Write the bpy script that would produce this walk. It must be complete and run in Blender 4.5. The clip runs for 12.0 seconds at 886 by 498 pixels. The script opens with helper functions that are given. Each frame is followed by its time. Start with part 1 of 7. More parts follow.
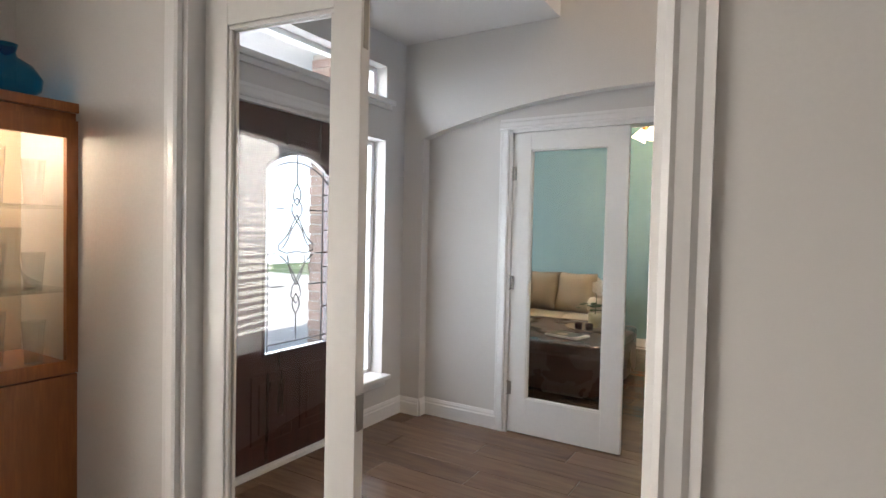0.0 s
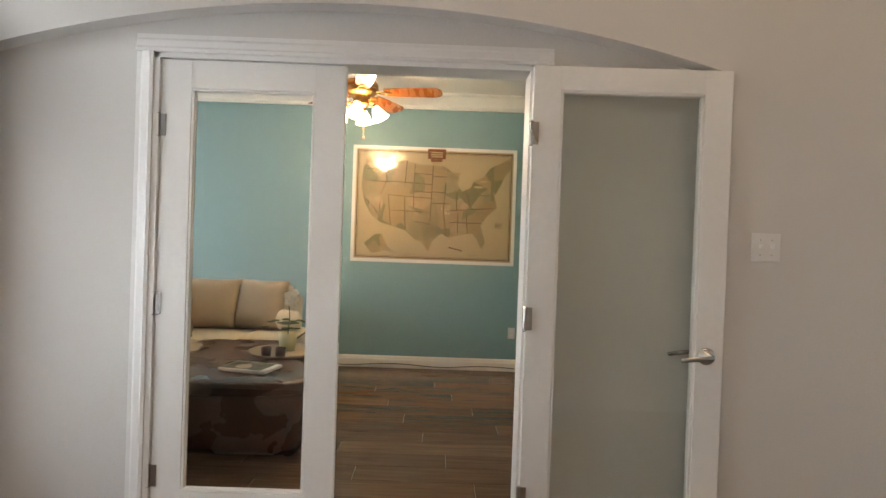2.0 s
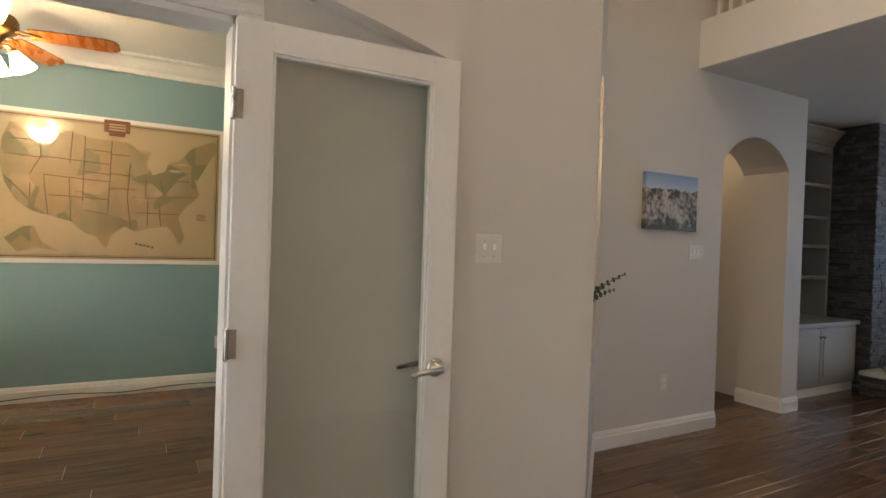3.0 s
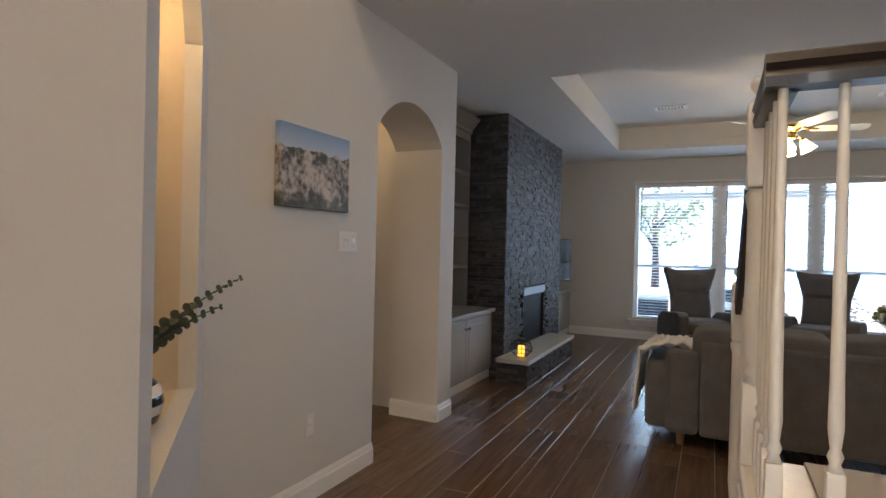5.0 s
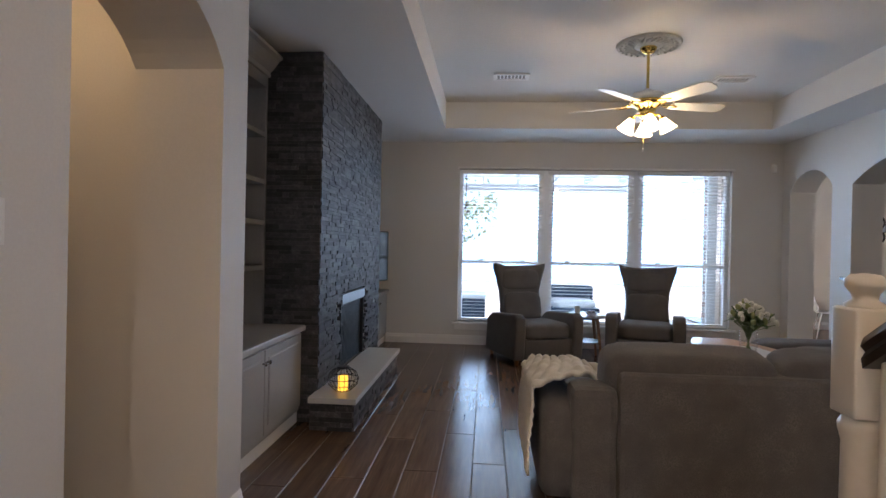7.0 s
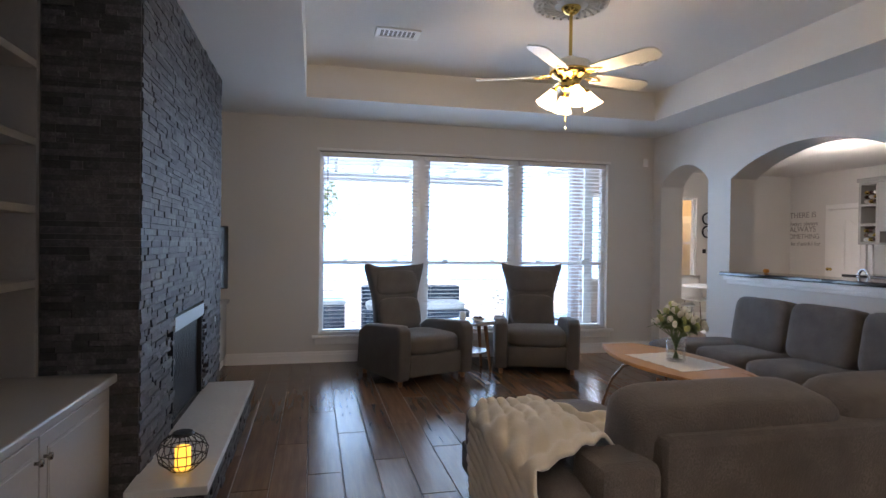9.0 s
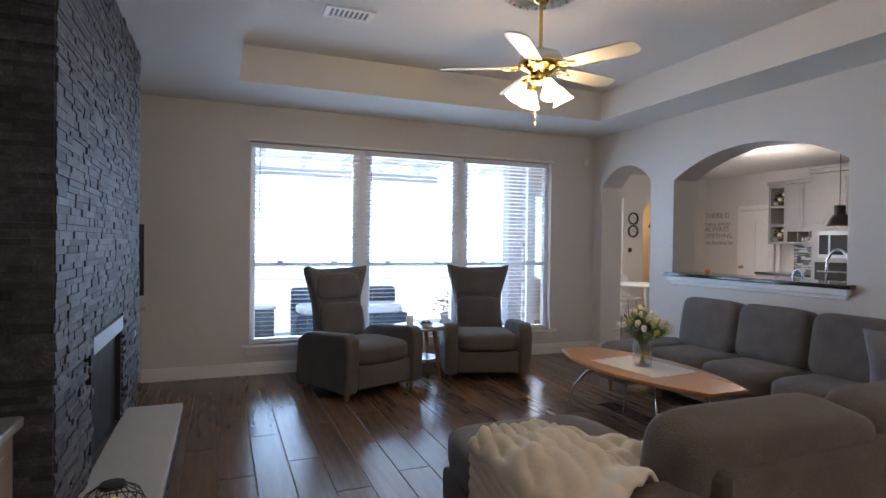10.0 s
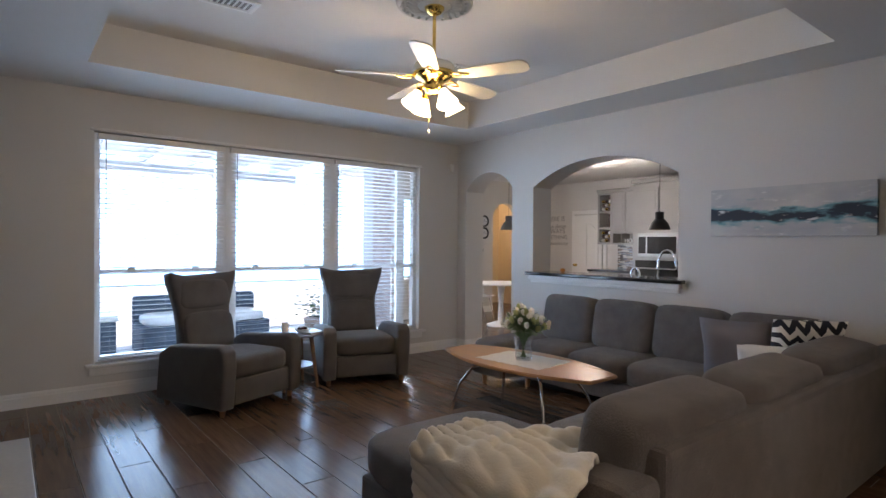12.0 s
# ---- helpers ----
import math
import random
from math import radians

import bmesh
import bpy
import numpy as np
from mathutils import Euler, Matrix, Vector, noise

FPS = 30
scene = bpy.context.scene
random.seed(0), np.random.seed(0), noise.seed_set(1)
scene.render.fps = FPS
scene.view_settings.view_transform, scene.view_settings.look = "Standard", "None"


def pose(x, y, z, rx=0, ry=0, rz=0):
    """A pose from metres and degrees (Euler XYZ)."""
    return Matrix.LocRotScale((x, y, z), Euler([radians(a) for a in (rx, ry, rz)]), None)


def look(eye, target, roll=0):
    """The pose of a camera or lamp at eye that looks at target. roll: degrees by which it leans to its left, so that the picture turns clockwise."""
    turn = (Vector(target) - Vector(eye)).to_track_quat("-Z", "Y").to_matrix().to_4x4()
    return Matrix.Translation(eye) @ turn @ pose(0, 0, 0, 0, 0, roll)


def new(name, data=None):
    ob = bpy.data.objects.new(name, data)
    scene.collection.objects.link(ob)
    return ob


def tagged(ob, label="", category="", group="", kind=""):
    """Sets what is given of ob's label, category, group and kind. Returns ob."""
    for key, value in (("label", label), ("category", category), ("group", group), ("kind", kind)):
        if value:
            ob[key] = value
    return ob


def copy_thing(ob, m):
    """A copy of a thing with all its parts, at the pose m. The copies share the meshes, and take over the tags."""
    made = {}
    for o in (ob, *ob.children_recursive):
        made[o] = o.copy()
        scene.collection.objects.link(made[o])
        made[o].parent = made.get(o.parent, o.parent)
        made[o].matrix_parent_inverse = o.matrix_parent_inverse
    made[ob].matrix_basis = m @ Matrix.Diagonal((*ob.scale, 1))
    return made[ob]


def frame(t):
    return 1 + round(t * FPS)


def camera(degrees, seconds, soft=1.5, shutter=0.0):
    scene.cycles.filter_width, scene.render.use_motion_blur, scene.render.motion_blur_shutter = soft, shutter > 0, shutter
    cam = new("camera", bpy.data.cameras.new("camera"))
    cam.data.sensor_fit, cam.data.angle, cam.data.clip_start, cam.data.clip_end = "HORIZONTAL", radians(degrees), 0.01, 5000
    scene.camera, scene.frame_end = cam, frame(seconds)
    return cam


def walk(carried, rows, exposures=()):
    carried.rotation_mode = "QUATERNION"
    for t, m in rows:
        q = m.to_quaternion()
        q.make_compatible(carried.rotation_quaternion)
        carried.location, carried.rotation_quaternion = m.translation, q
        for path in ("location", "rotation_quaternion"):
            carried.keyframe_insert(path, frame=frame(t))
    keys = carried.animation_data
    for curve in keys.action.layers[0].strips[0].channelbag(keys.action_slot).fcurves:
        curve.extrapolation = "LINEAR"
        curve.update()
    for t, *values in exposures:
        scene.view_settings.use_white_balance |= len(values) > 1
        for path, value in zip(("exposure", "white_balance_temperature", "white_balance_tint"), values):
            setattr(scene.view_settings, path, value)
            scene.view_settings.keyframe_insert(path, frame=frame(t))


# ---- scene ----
# camera: seconds, eye, yaw (left of +y), pitch, roll
cam = camera(77.09, 12.0)
PATH = [
    (0, -0.155, -0.012, 1.368, 31.21, -1.83, 1.28),
    (0.5, -0.289, 0.370, 1.361, 27.87, -1.72, 1.40),
    (1, -0.412, 0.646, 1.356, 23.25, -1.57, 1.52),
    (1.5, -0.532, 0.854, 1.362, 12.21, -1.31, 1.75),
    (2, -0.552, 1.154, 1.319, -0.49, -0.63, 2.00),
    (2.5, -0.499, 1.369, 1.339, -13.68, -0.43, 1.97),
    (3, -0.451, 1.563, 1.359, -29.04, -0.53, 1.96),
    (3.5, -0.269, 1.752, 1.323, -42.30, -0.19, 1.68),
    (3.7, -0.163, 1.833, 1.329, -46.37, -0.18, 1.49),
    (5.3, 0.843, 2.555, 1.339, -67.11, -0.18, 1.39),
    (5.5, 0.971, 2.618, 1.332, -69.05, -0.13, 1.40),
    (6, 1.317, 2.815, 1.323, -74.51, -0.11, 1.27),
    (6.5, 1.671, 2.989, 1.328, -80.49, -0.16, 1.11),
    (7, 2.080, 3.141, 1.319, -85.51, -0.28, 1.18),
    (8.8, 3.157, 3.558, 1.346, -101.60, -0.74, 0.99),
    (9, 3.237, 3.575, 1.333, -103.07, -0.44, 0.70),
    (9.5, 3.456, 3.674, 1.347, -107.55, -0.62, 0.72),
    (10, 3.651, 3.798, 1.366, -111.82, -0.64, 0.72),
    (10.5, 3.844, 3.908, 1.354, -116.01, -0.68, 0.60),
    (11, 3.905, 4.011, 1.381, -120.45, -0.74, 0.47),
    (11.5, 3.868, 4.103, 1.385, -124.92, -0.60, 0.45),
    (12, 3.816, 4.148, 1.389, -128.30, -0.45, 0.47),
]


def aim(x, y, z, yaw, pitch, roll):
    a, b = radians(yaw), radians(pitch)
    way = Vector((-math.sin(a) * math.cos(b), math.cos(a) * math.cos(b), math.sin(b)))
    return look((x, y, z), Vector((x, y, z)) + way, roll)


walk(cam, [(t, aim(*row)) for t, *row in PATH], exposures=[(0.0, 0.92, 6400, 12), (0.5, 0.76, 6550, 12), (1.0, 0.80, 6650, 12), (1.5, 0.92, 6750, 12), (3.5, 0.97, 7100, 12), (5.5, 1.16, 7100, 15), (6.5, 1.12, 6950, 17), (9.0, 1.2, 6850, 18), (12.0, 1.22, 6850, 17)])

# ---- light ----
world = bpy.data.worlds.new("sky")
scene.world = world
world.use_nodes = True
wn = world.node_tree
sky = wn.nodes.new("ShaderNodeTexSky")
sky.sky_type, sky.sun_disc = "NISHITA", False
sky.sun_elevation, sky.sun_rotation = radians(58), radians(160)
wn.links.new(sky.outputs[0], wn.nodes["Background"].inputs[0])
wn.nodes["Background"].inputs[1].default_value = 0.15
SUN = bpy.data.lights.new("sun", "SUN")
SUN.energy, SUN.angle, SUN.color = 4.0, radians(0.5), (1.0, 0.95, 0.88)
sun = new("sun", SUN)
sun.matrix_world = look((20 * math.sin(radians(160)) * 0.53, 20 * math.cos(radians(160)) * 0.53, 20 * 0.848), (0, 0, 0))


def lamp(name, kind, place, power, color, size=0.05, target=None, size_y=None):
    data = bpy.data.lights.new(name, kind)
    data.energy, data.color = power, color
    if kind == "AREA":
        data.shape, data.size, data.size_y = "RECTANGLE", size, size_y or size
    else:
        data.shadow_soft_size = size
    ob = new(name, data)
    ob.matrix_world = look(place, target) if target else Matrix.Translation(place)
    return ob


DAY = (0.86, 0.93, 1.0)
WARM = (1.0, 0.72, 0.42)
# daylight standing in the openings
lamp("window_light", "AREA", (9.9, 1.75, 1.35), 54, (0.48, 0.71, 1.0), 3.4, (0, 1.75, 1.1), 2.0)
lamp("door_light", "AREA", (-3.0, 2.32, 1.3), 46, DAY, 1.6, (0, 2.32, 1.2), 1.6)
lamp("transom_light", "AREA", (-3.0, 2.32, 2.6), 14, DAY, 1.5, (0, 2.4, 1.8), 0.3)
lamp("dining_light", "AREA", (-3.0, -0.6, 1.35), 62, (1.0, 0.92, 0.82), 1.7, (0, -0.3, 1.2), 1.6)
# added fill without a fixture, brightens the dining room walls
lamp("dining_fill_light", "POINT", (-0.3, -1.3, 2.2), 6, (1.0, 0.92, 0.82), 0.2)
lamp("nook_light", "AREA", (12.6, -2.0, 1.5), 40, DAY, 1.6, (8, -2.2, 1.2), 1.6)
# assumed daylight: the study window is out of view
lamp("study_light", "AREA", (-4.9, 5.6, 1.5), 34, (1.0, 0.96, 0.9), 1.5, (0, 5.6, 1.2), 1.4)
# added warm fill under the high ceiling, source unseen
lamp("foyer_fill_light", "AREA", (0.6, 2.8, 5.2), 33, (1.0, 0.77, 0.54), 2.0, (0.6, 2.8, 0), 1.5)
lamp("niche_lamp", "POINT", (1.66, 3.98, 2.2), 2.2, WARM, 0.04)
lamp("hall_lamp", "POINT", (3.9, 5.2, 2.5), 3.5, WARM, 0.08)
lamp("pantry_lamp", "POINT", (12.9, -4.3, 2.2), 8, WARM, 0.08)
lamp("kitchen_lamp", "POINT", (9.3, -3.2, 2.2), 17, (1.0, 0.92, 0.84), 0.1)

# ---- materials ----


def nodes_of(name):
    m = bpy.data.materials.new(name)
    m.use_nodes = True
    return m, m.node_tree, m.node_tree.nodes["Principled BSDF"]


def mix_color(nt, fac, a, b, blend="MIX"):
    mx = nt.nodes.new("ShaderNodeMix")
    mx.data_type, mx.blend_type = "RGBA", blend
    if isinstance(fac, float):
        mx.inputs[0].default_value = fac
    else:
        nt.links.new(fac, mx.inputs[0])
    for slot, v in ((6, a), (7, b)):
        if isinstance(v, tuple):
            mx.inputs[slot].default_value = (*v, 1)
        else:
            nt.links.new(v, mx.inputs[slot])
    return mx.outputs[2]


def noise_of(nt, scale, stretch=(1, 1, 1), detail=4.0, shift=None):
    geo = nt.nodes.new("ShaderNodeNewGeometry")
    mp = nt.nodes.new("ShaderNodeMapping")
    mp.inputs["Scale"].default_value = stretch
    nt.links.new(geo.outputs["Position"], mp.inputs[0])
    if shift is not None:
        nt.links.new(shift, mp.inputs["Location"])
    nz = nt.nodes.new("ShaderNodeTexNoise")
    nz.inputs["Scale"].default_value, nz.inputs["Detail"].default_value = scale, detail
    nt.links.new(mp.outputs[0], nz.inputs["Vector"])
    return nz.outputs["Fac"]


def ramp_of(nt, src, lo, hi):
    r = nt.nodes.new("ShaderNodeMapRange")
    r.inputs["From Min"].default_value, r.inputs["From Max"].default_value = lo, hi
    nt.links.new(src, r.inputs["Value"])
    return r.outputs[0]


def bump_to(nt, bsdf, height, strength, distance):
    b = nt.nodes.new("ShaderNodeBump")
    b.inputs["Strength"].default_value, b.inputs["Distance"].default_value = strength, distance
    nt.links.new(height, b.inputs["Height"])
    nt.links.new(b.outputs[0], bsdf.inputs["Normal"])


def surface(name, color, rough=0.5, metal=0.0, vary=0.12, big=1.5, fine=60.0, bump=0.15, depth=0.002, stretch=(1, 1, 1), coat=0.0, sheen=0.0, per_piece=0.0, rough_vary=0.08):
    m, nt, b = nodes_of(name)
    shift = None
    if per_piece:
        info = nt.nodes.new("ShaderNodeObjectInfo")
        shift = info.outputs["Random"]
    dark = tuple(c * (1 - vary) for c in color)
    light = tuple(min(1, c * (1 + vary)) for c in color)
    n1 = noise_of(nt, big, stretch, 3.0)
    n2 = noise_of(nt, fine, stretch, 3.0)
    c = mix_color(nt, ramp_of(nt, n1, 0.3, 0.7), dark, light)
    c = mix_color(nt, ramp_of(nt, n2, 0.35, 0.65), c, tuple(x * (1 - vary * 0.6) for x in color))
    if per_piece:
        hsv = nt.nodes.new("ShaderNodeHueSaturation")
        nt.links.new(ramp_of(nt, shift, -1.0 / per_piece * 0.5 + 0.5, 1.0 / per_piece * 0.5 + 0.5), hsv.inputs["Value"])
        hsv.inputs["Value"].default_value = 1
        mr = nt.nodes.new("ShaderNodeMapRange")
        mr.inputs["To Min"].default_value, mr.inputs["To Max"].default_value = 1 - per_piece, 1 + per_piece
        nt.links.new(shift, mr.inputs["Value"])
        nt.links.new(mr.outputs[0], hsv.inputs["Value"])
        nt.links.new(c, hsv.inputs["Color"])
        c = hsv.outputs[0]
    nt.links.new(c, b.inputs["Base Color"])
    rr = nt.nodes.new("ShaderNodeMapRange")
    rr.inputs["To Min"].default_value, rr.inputs["To Max"].default_value = max(0.02, rough - rough_vary), min(1, rough + rough_vary)
    nt.links.new(n1, rr.inputs["Value"])
    nt.links.new(rr.outputs[0], b.inputs["Roughness"])
    b.inputs["Metallic"].default_value = metal
    b.inputs["Coat Weight"].default_value = coat
    b.inputs["Sheen Weight"].default_value = sheen
    if bump:
        bump_to(nt, b, n2, bump, depth)
    return m


def emitter(name, color, strength):
    m, nt, b = nodes_of(name)
    b.inputs["Base Color"].default_value = (*color, 1)
    b.inputs["Emission Color"].default_value = (*color, 1)
    b.inputs["Emission Strength"].default_value = strength
    return m


def pane(name, tint=(1, 1, 1), rough=0.0, gloss=1.0):
    m, nt, b = nodes_of(name)
    nt.nodes.remove(b)
    tr, gl = nt.nodes.new("ShaderNodeBsdfTransparent"), nt.nodes.new("ShaderNodeBsdfGlossy")
    tr.inputs[0].default_value = (*tint, 1)
    gl.inputs["Roughness"].default_value = rough
    fr = nt.nodes.new("ShaderNodeLayerWeight")
    fr.inputs["Blend"].default_value = 0.5
    pw = nt.nodes.new("ShaderNodeMath")
    pw.operation = "POWER"
    pw.inputs[1].default_value = 5.0
    nt.links.new(fr.outputs["Facing"], pw.inputs[0])
    mul = nt.nodes.new("ShaderNodeMath")
    mul.operation = "MULTIPLY_ADD"
    mul.inputs[1].default_value, mul.inputs[2].default_value = 0.9 * gloss, 0.04 * gloss
    nt.links.new(pw.outputs[0], mul.inputs[0])
    mx = nt.nodes.new("ShaderNodeMixShader")
    nt.links.new(mul.outputs[0], mx.inputs[0])
    nt.links.new(tr.outputs[0], mx.inputs[1])
    nt.links.new(gl.outputs[0], mx.inputs[2])
    nt.links.new(mx.outputs[0], nt.nodes["Material Output"].inputs[0])
    return m


PAINT = surface("wall_paint", (0.66, 0.64, 0.61), 0.62, vary=0.035, big=0.9, fine=110, bump=0.22, depth=0.0016)
CEIL = surface("ceiling_paint", (0.74, 0.73, 0.71), 0.8, vary=0.03, big=0.8, fine=90, bump=0.25, depth=0.002)
BLUE = surface("teal_paint", (0.22, 0.36, 0.40), 0.6, vary=0.05, big=0.9, fine=110, bump=0.2, depth=0.0015)
NICHE = surface("niche_paint", (0.68, 0.58, 0.44), 0.6, vary=0.04, big=1, fine=110, bump=0.2, depth=0.0015)
TRIM = surface("trim_paint", (0.80, 0.79, 0.77), 0.32, vary=0.03, big=2, fine=40, bump=0.04, depth=0.001)
DOORW = surface("door_paint", (0.80, 0.79, 0.76), 0.34, vary=0.03, big=2, fine=40, bump=0.04, depth=0.001)
STAIRW = surface("stair_paint", (0.78, 0.74, 0.67), 0.3, vary=0.04, big=3, fine=40, bump=0.05, depth=0.001)
MAHOG = surface("mahogany", (0.060, 0.016, 0.012), 0.3, vary=0.4, big=3, fine=22, bump=0.1, depth=0.001, stretch=(6, 6, 0.5), coat=0.3)
RAILW = surface("rail_wood", (0.022, 0.015, 0.014), 0.35, vary=0.35, big=3, fine=30, bump=0.08, depth=0.001, stretch=(1, 6, 6), coat=0.2)
CHERRY = surface("cherry_wood", (0.34, 0.12, 0.035), 0.33, vary=0.22, big=2.5, fine=18, bump=0.06, depth=0.001, stretch=(8, 8, 0.7), coat=0.2)
TABLEW = surface("table_wood", (0.50, 0.25, 0.10), 0.3, vary=0.18, big=2, fine=16, bump=0.05, depth=0.001, stretch=(0.7, 8, 8), coat=0.25)
FANW = surface("fan_wood", (0.40, 0.13, 0.03), 0.28, vary=0.25, big=4, fine=30, bump=0.05, depth=0.001, stretch=(6, 1, 1), coat=0.3)
SOFA = surface("grey_upholstery", (0.135, 0.122, 0.116), 0.92, vary=0.30, big=9, fine=170, bump=1.0, depth=0.004, sheen=0.15)
CHAIRC = surface("charcoal_upholstery", (0.125, 0.118, 0.118), 0.92, vary=0.22, big=7, fine=260, bump=0.7, depth=0.0025, sheen=0.15)
CREAM = surface("cream_upholstery", (0.62, 0.54, 0.42), 0.9, vary=0.06, big=2, fine=350, bump=0.4, depth=0.002)
TAUPE = surface("taupe_linen", (0.36, 0.29, 0.21), 0.92, vary=0.1, big=4, fine=300, bump=0.5, depth=0.002)
PIPING = surface("brown_piping", (0.14, 0.07, 0.03), 0.7, vary=0.1)
LEATHER = surface("dark_leather", (0.070, 0.026, 0.019), 0.28, vary=0.3, big=4, fine=50, bump=0.35, depth=0.004, coat=0.4)
THROW = surface("cream_fleece", (0.74, 0.69, 0.58), 0.95, vary=0.06, big=5, fine=160, bump=0.5, depth=0.004, sheen=0.4)
CABG = surface("grey_cabinet_paint", (0.34, 0.33, 0.315), 0.4, vary=0.05, big=2, fine=50, bump=0.05, depth=0.001)
# darker grey than the cabinet faces: shelf backs, cores, lettering
SHELFIN = surface("dark_warm_grey", (0.20, 0.185, 0.17), 0.5, vary=0.05, big=2, fine=50, bump=0.05, depth=0.001)
HEARTH = surface("hearth_stone", (0.56, 0.55, 0.52), 0.35, vary=0.08, big=3, fine=45, bump=0.1, depth=0.001)
STONE = surface("ledger_stone", (0.075, 0.070, 0.071), 0.68, vary=0.6, big=26, fine=90, bump=0.5, depth=0.003, per_piece=0.55)
GROUT = surface("grout", (0.26, 0.215, 0.175), 0.8, vary=0.15, big=6, fine=80, bump=0.2)
BLACK = surface("soot_black", (0.008, 0.008, 0.008), 0.6, vary=0.2)
SCREEN = surface("screen_glass", (0.01, 0.01, 0.012), 0.12, vary=0.1, bump=0.0)
STEEL = surface("brushed_steel", (0.42, 0.42, 0.41), 0.38, metal=1.0, vary=0.05, big=3, fine=120, bump=0.05, stretch=(0.3, 1, 6))
NICKEL = surface("satin_nickel", (0.42, 0.40, 0.37), 0.28, metal=1.0, vary=0.05)
CHROME = surface("chrome", (0.75, 0.75, 0.76), 0.08, metal=1.0, vary=0.02, bump=0.0, rough_vary=0.02)
BRASS = surface("polished_brass", (0.85, 0.60, 0.18), 0.14, metal=1.0, vary=0.05, bump=0.0, rough_vary=0.04)
ANTIQUE = surface("antique_brass", (0.30, 0.17, 0.06), 0.35, metal=1.0, vary=0.2, big=20)
WHITE = surface("white_enamel", (0.82, 0.82, 0.8), 0.3, vary=0.02, bump=0.0)
BLIND = surface("blind_slat", (0.80, 0.80, 0.79), 0.45, vary=0.02, bump=0.0)
VINYL = surface("window_vinyl", (0.80, 0.81, 0.82), 0.35, vary=0.02, bump=0.0)
PLASTER = surface("plaster_relief", (0.66, 0.64, 0.60), 0.75, vary=0.1, big=12, fine=60, bump=0.2)
GRANITE = surface("dark_granite", (0.02, 0.019, 0.018), 0.12, vary=0.6, big=60, fine=220, bump=0.0, coat=0.3)
CARPET = surface("stair_carpet", (0.58, 0.54, 0.48), 0.95, vary=0.1, big=4, fine=260, bump=0.6, depth=0.004)
LEAD = surface("lead_came", (0.05, 0.05, 0.05), 0.4, metal=0.6, vary=0.1)
IRON = surface("black_wire", (0.012, 0.012, 0.013), 0.45, vary=0.1)
GLASS = pane("clear_glass")
GLASSG = pane("greenish_glass", (0.955, 0.975, 0.96))
BEVEL = pane("textured_glass", (0.93, 0.95, 0.96), 0.12)
BLUEGLASS = pane("blue_glass", (0.10, 0.55, 0.80), 0.02, 1.4)
SHADE = emitter("lit_glass_shade", (1.0, 0.80, 0.52), 3.0)
CANDLE = emitter("lit_candle", (1.0, 0.55, 0.07), 0.8)


def floor_tile():
    m, nt, b = nodes_of("wood_look_tile")
    info = nt.nodes.new("ShaderNodeObjectInfo")
    comb = nt.nodes.new("ShaderNodeCombineXYZ")
    mul = nt.nodes.new("ShaderNodeMath")
    mul.operation = "MULTIPLY"
    mul.inputs[1].default_value = 37.0
    nt.links.new(info.outputs["Random"], mul.inputs[0])
    for i in range(3):
        nt.links.new(mul.outputs[0], comb.inputs[i])
    grain = noise_of(nt, 3.2, (0.7, 9, 1), 6.0, comb.outputs[0])
    fine = noise_of(nt, 14, (0.5, 9, 1), 4.0, comb.outputs[0])
    blot = noise_of(nt, 2.6, (1, 2, 1), 3.0, comb.outputs[0])
    c = mix_color(nt, ramp_of(nt, grain, 0.3, 0.72), (0.098, 0.056, 0.036), (0.190, 0.118, 0.076))
    c = mix_color(nt, ramp_of(nt, fine, 0.42, 0.7), c, (0.125, 0.080, 0.054))
    c = mix_color(nt, ramp_of(nt, blot, 0.64, 0.95), c, (0.05, 0.032, 0.024))
    hsv = nt.nodes.new("ShaderNodeHueSaturation")
    mr = nt.nodes.new("ShaderNodeMapRange")
    mr.inputs["To Min"].default_value, mr.inputs["To Max"].default_value = 0.78, 1.2
    nt.links.new(info.outputs["Random"], mr.inputs["Value"])
    nt.links.new(mr.outputs[0], hsv.inputs["Value"])
    nt.links.new(c, hsv.inputs["Color"])
    nt.links.new(hsv.outputs[0], b.inputs["Base Color"])
    r = nt.nodes.new("ShaderNodeMapRange")
    r.inputs["To Min"].default_value, r.inputs["To Max"].default_value = 0.17, 0.26
    b.inputs["Specular IOR Level"].default_value = 0.32
    nt.links.new(fine, r.inputs["Value"])
    nt.links.new(r.outputs[0], b.inputs["Roughness"])
    bump_to(nt, b, grain, 0.13, 0.002)
    return m


TILE = floor_tile()

# ---- builders ----


def box(bm, x0, x1, y0, y1, z0, z1, bevel=0.0, m=None):
    made = bmesh.ops.create_cube(bm, size=1.0)["verts"]
    for v in made:
        v.co = Vector((x0 + (v.co.x + 0.5) * (x1 - x0), y0 + (v.co.y + 0.5) * (y1 - y0), z0 + (v.co.z + 0.5) * (z1 - z0)))
    if bevel:
        edges = list({e for v in made for e in v.link_edges})
        made = list({v for f in bmesh.ops.bevel(bm, geom=edges, offset=bevel, segments=2, affect="EDGES", profile=0.5)["faces"] for v in f.verts} | {v for v in made if v.is_valid})
    if m is not None:
        bmesh.ops.transform(bm, matrix=m, verts=[v for v in made if v.is_valid])
    return bm


def boxes(*rows, bevel=0.0):
    bm = bmesh.new()
    for r in rows:
        box(bm, *r, bevel=bevel)
    return bm


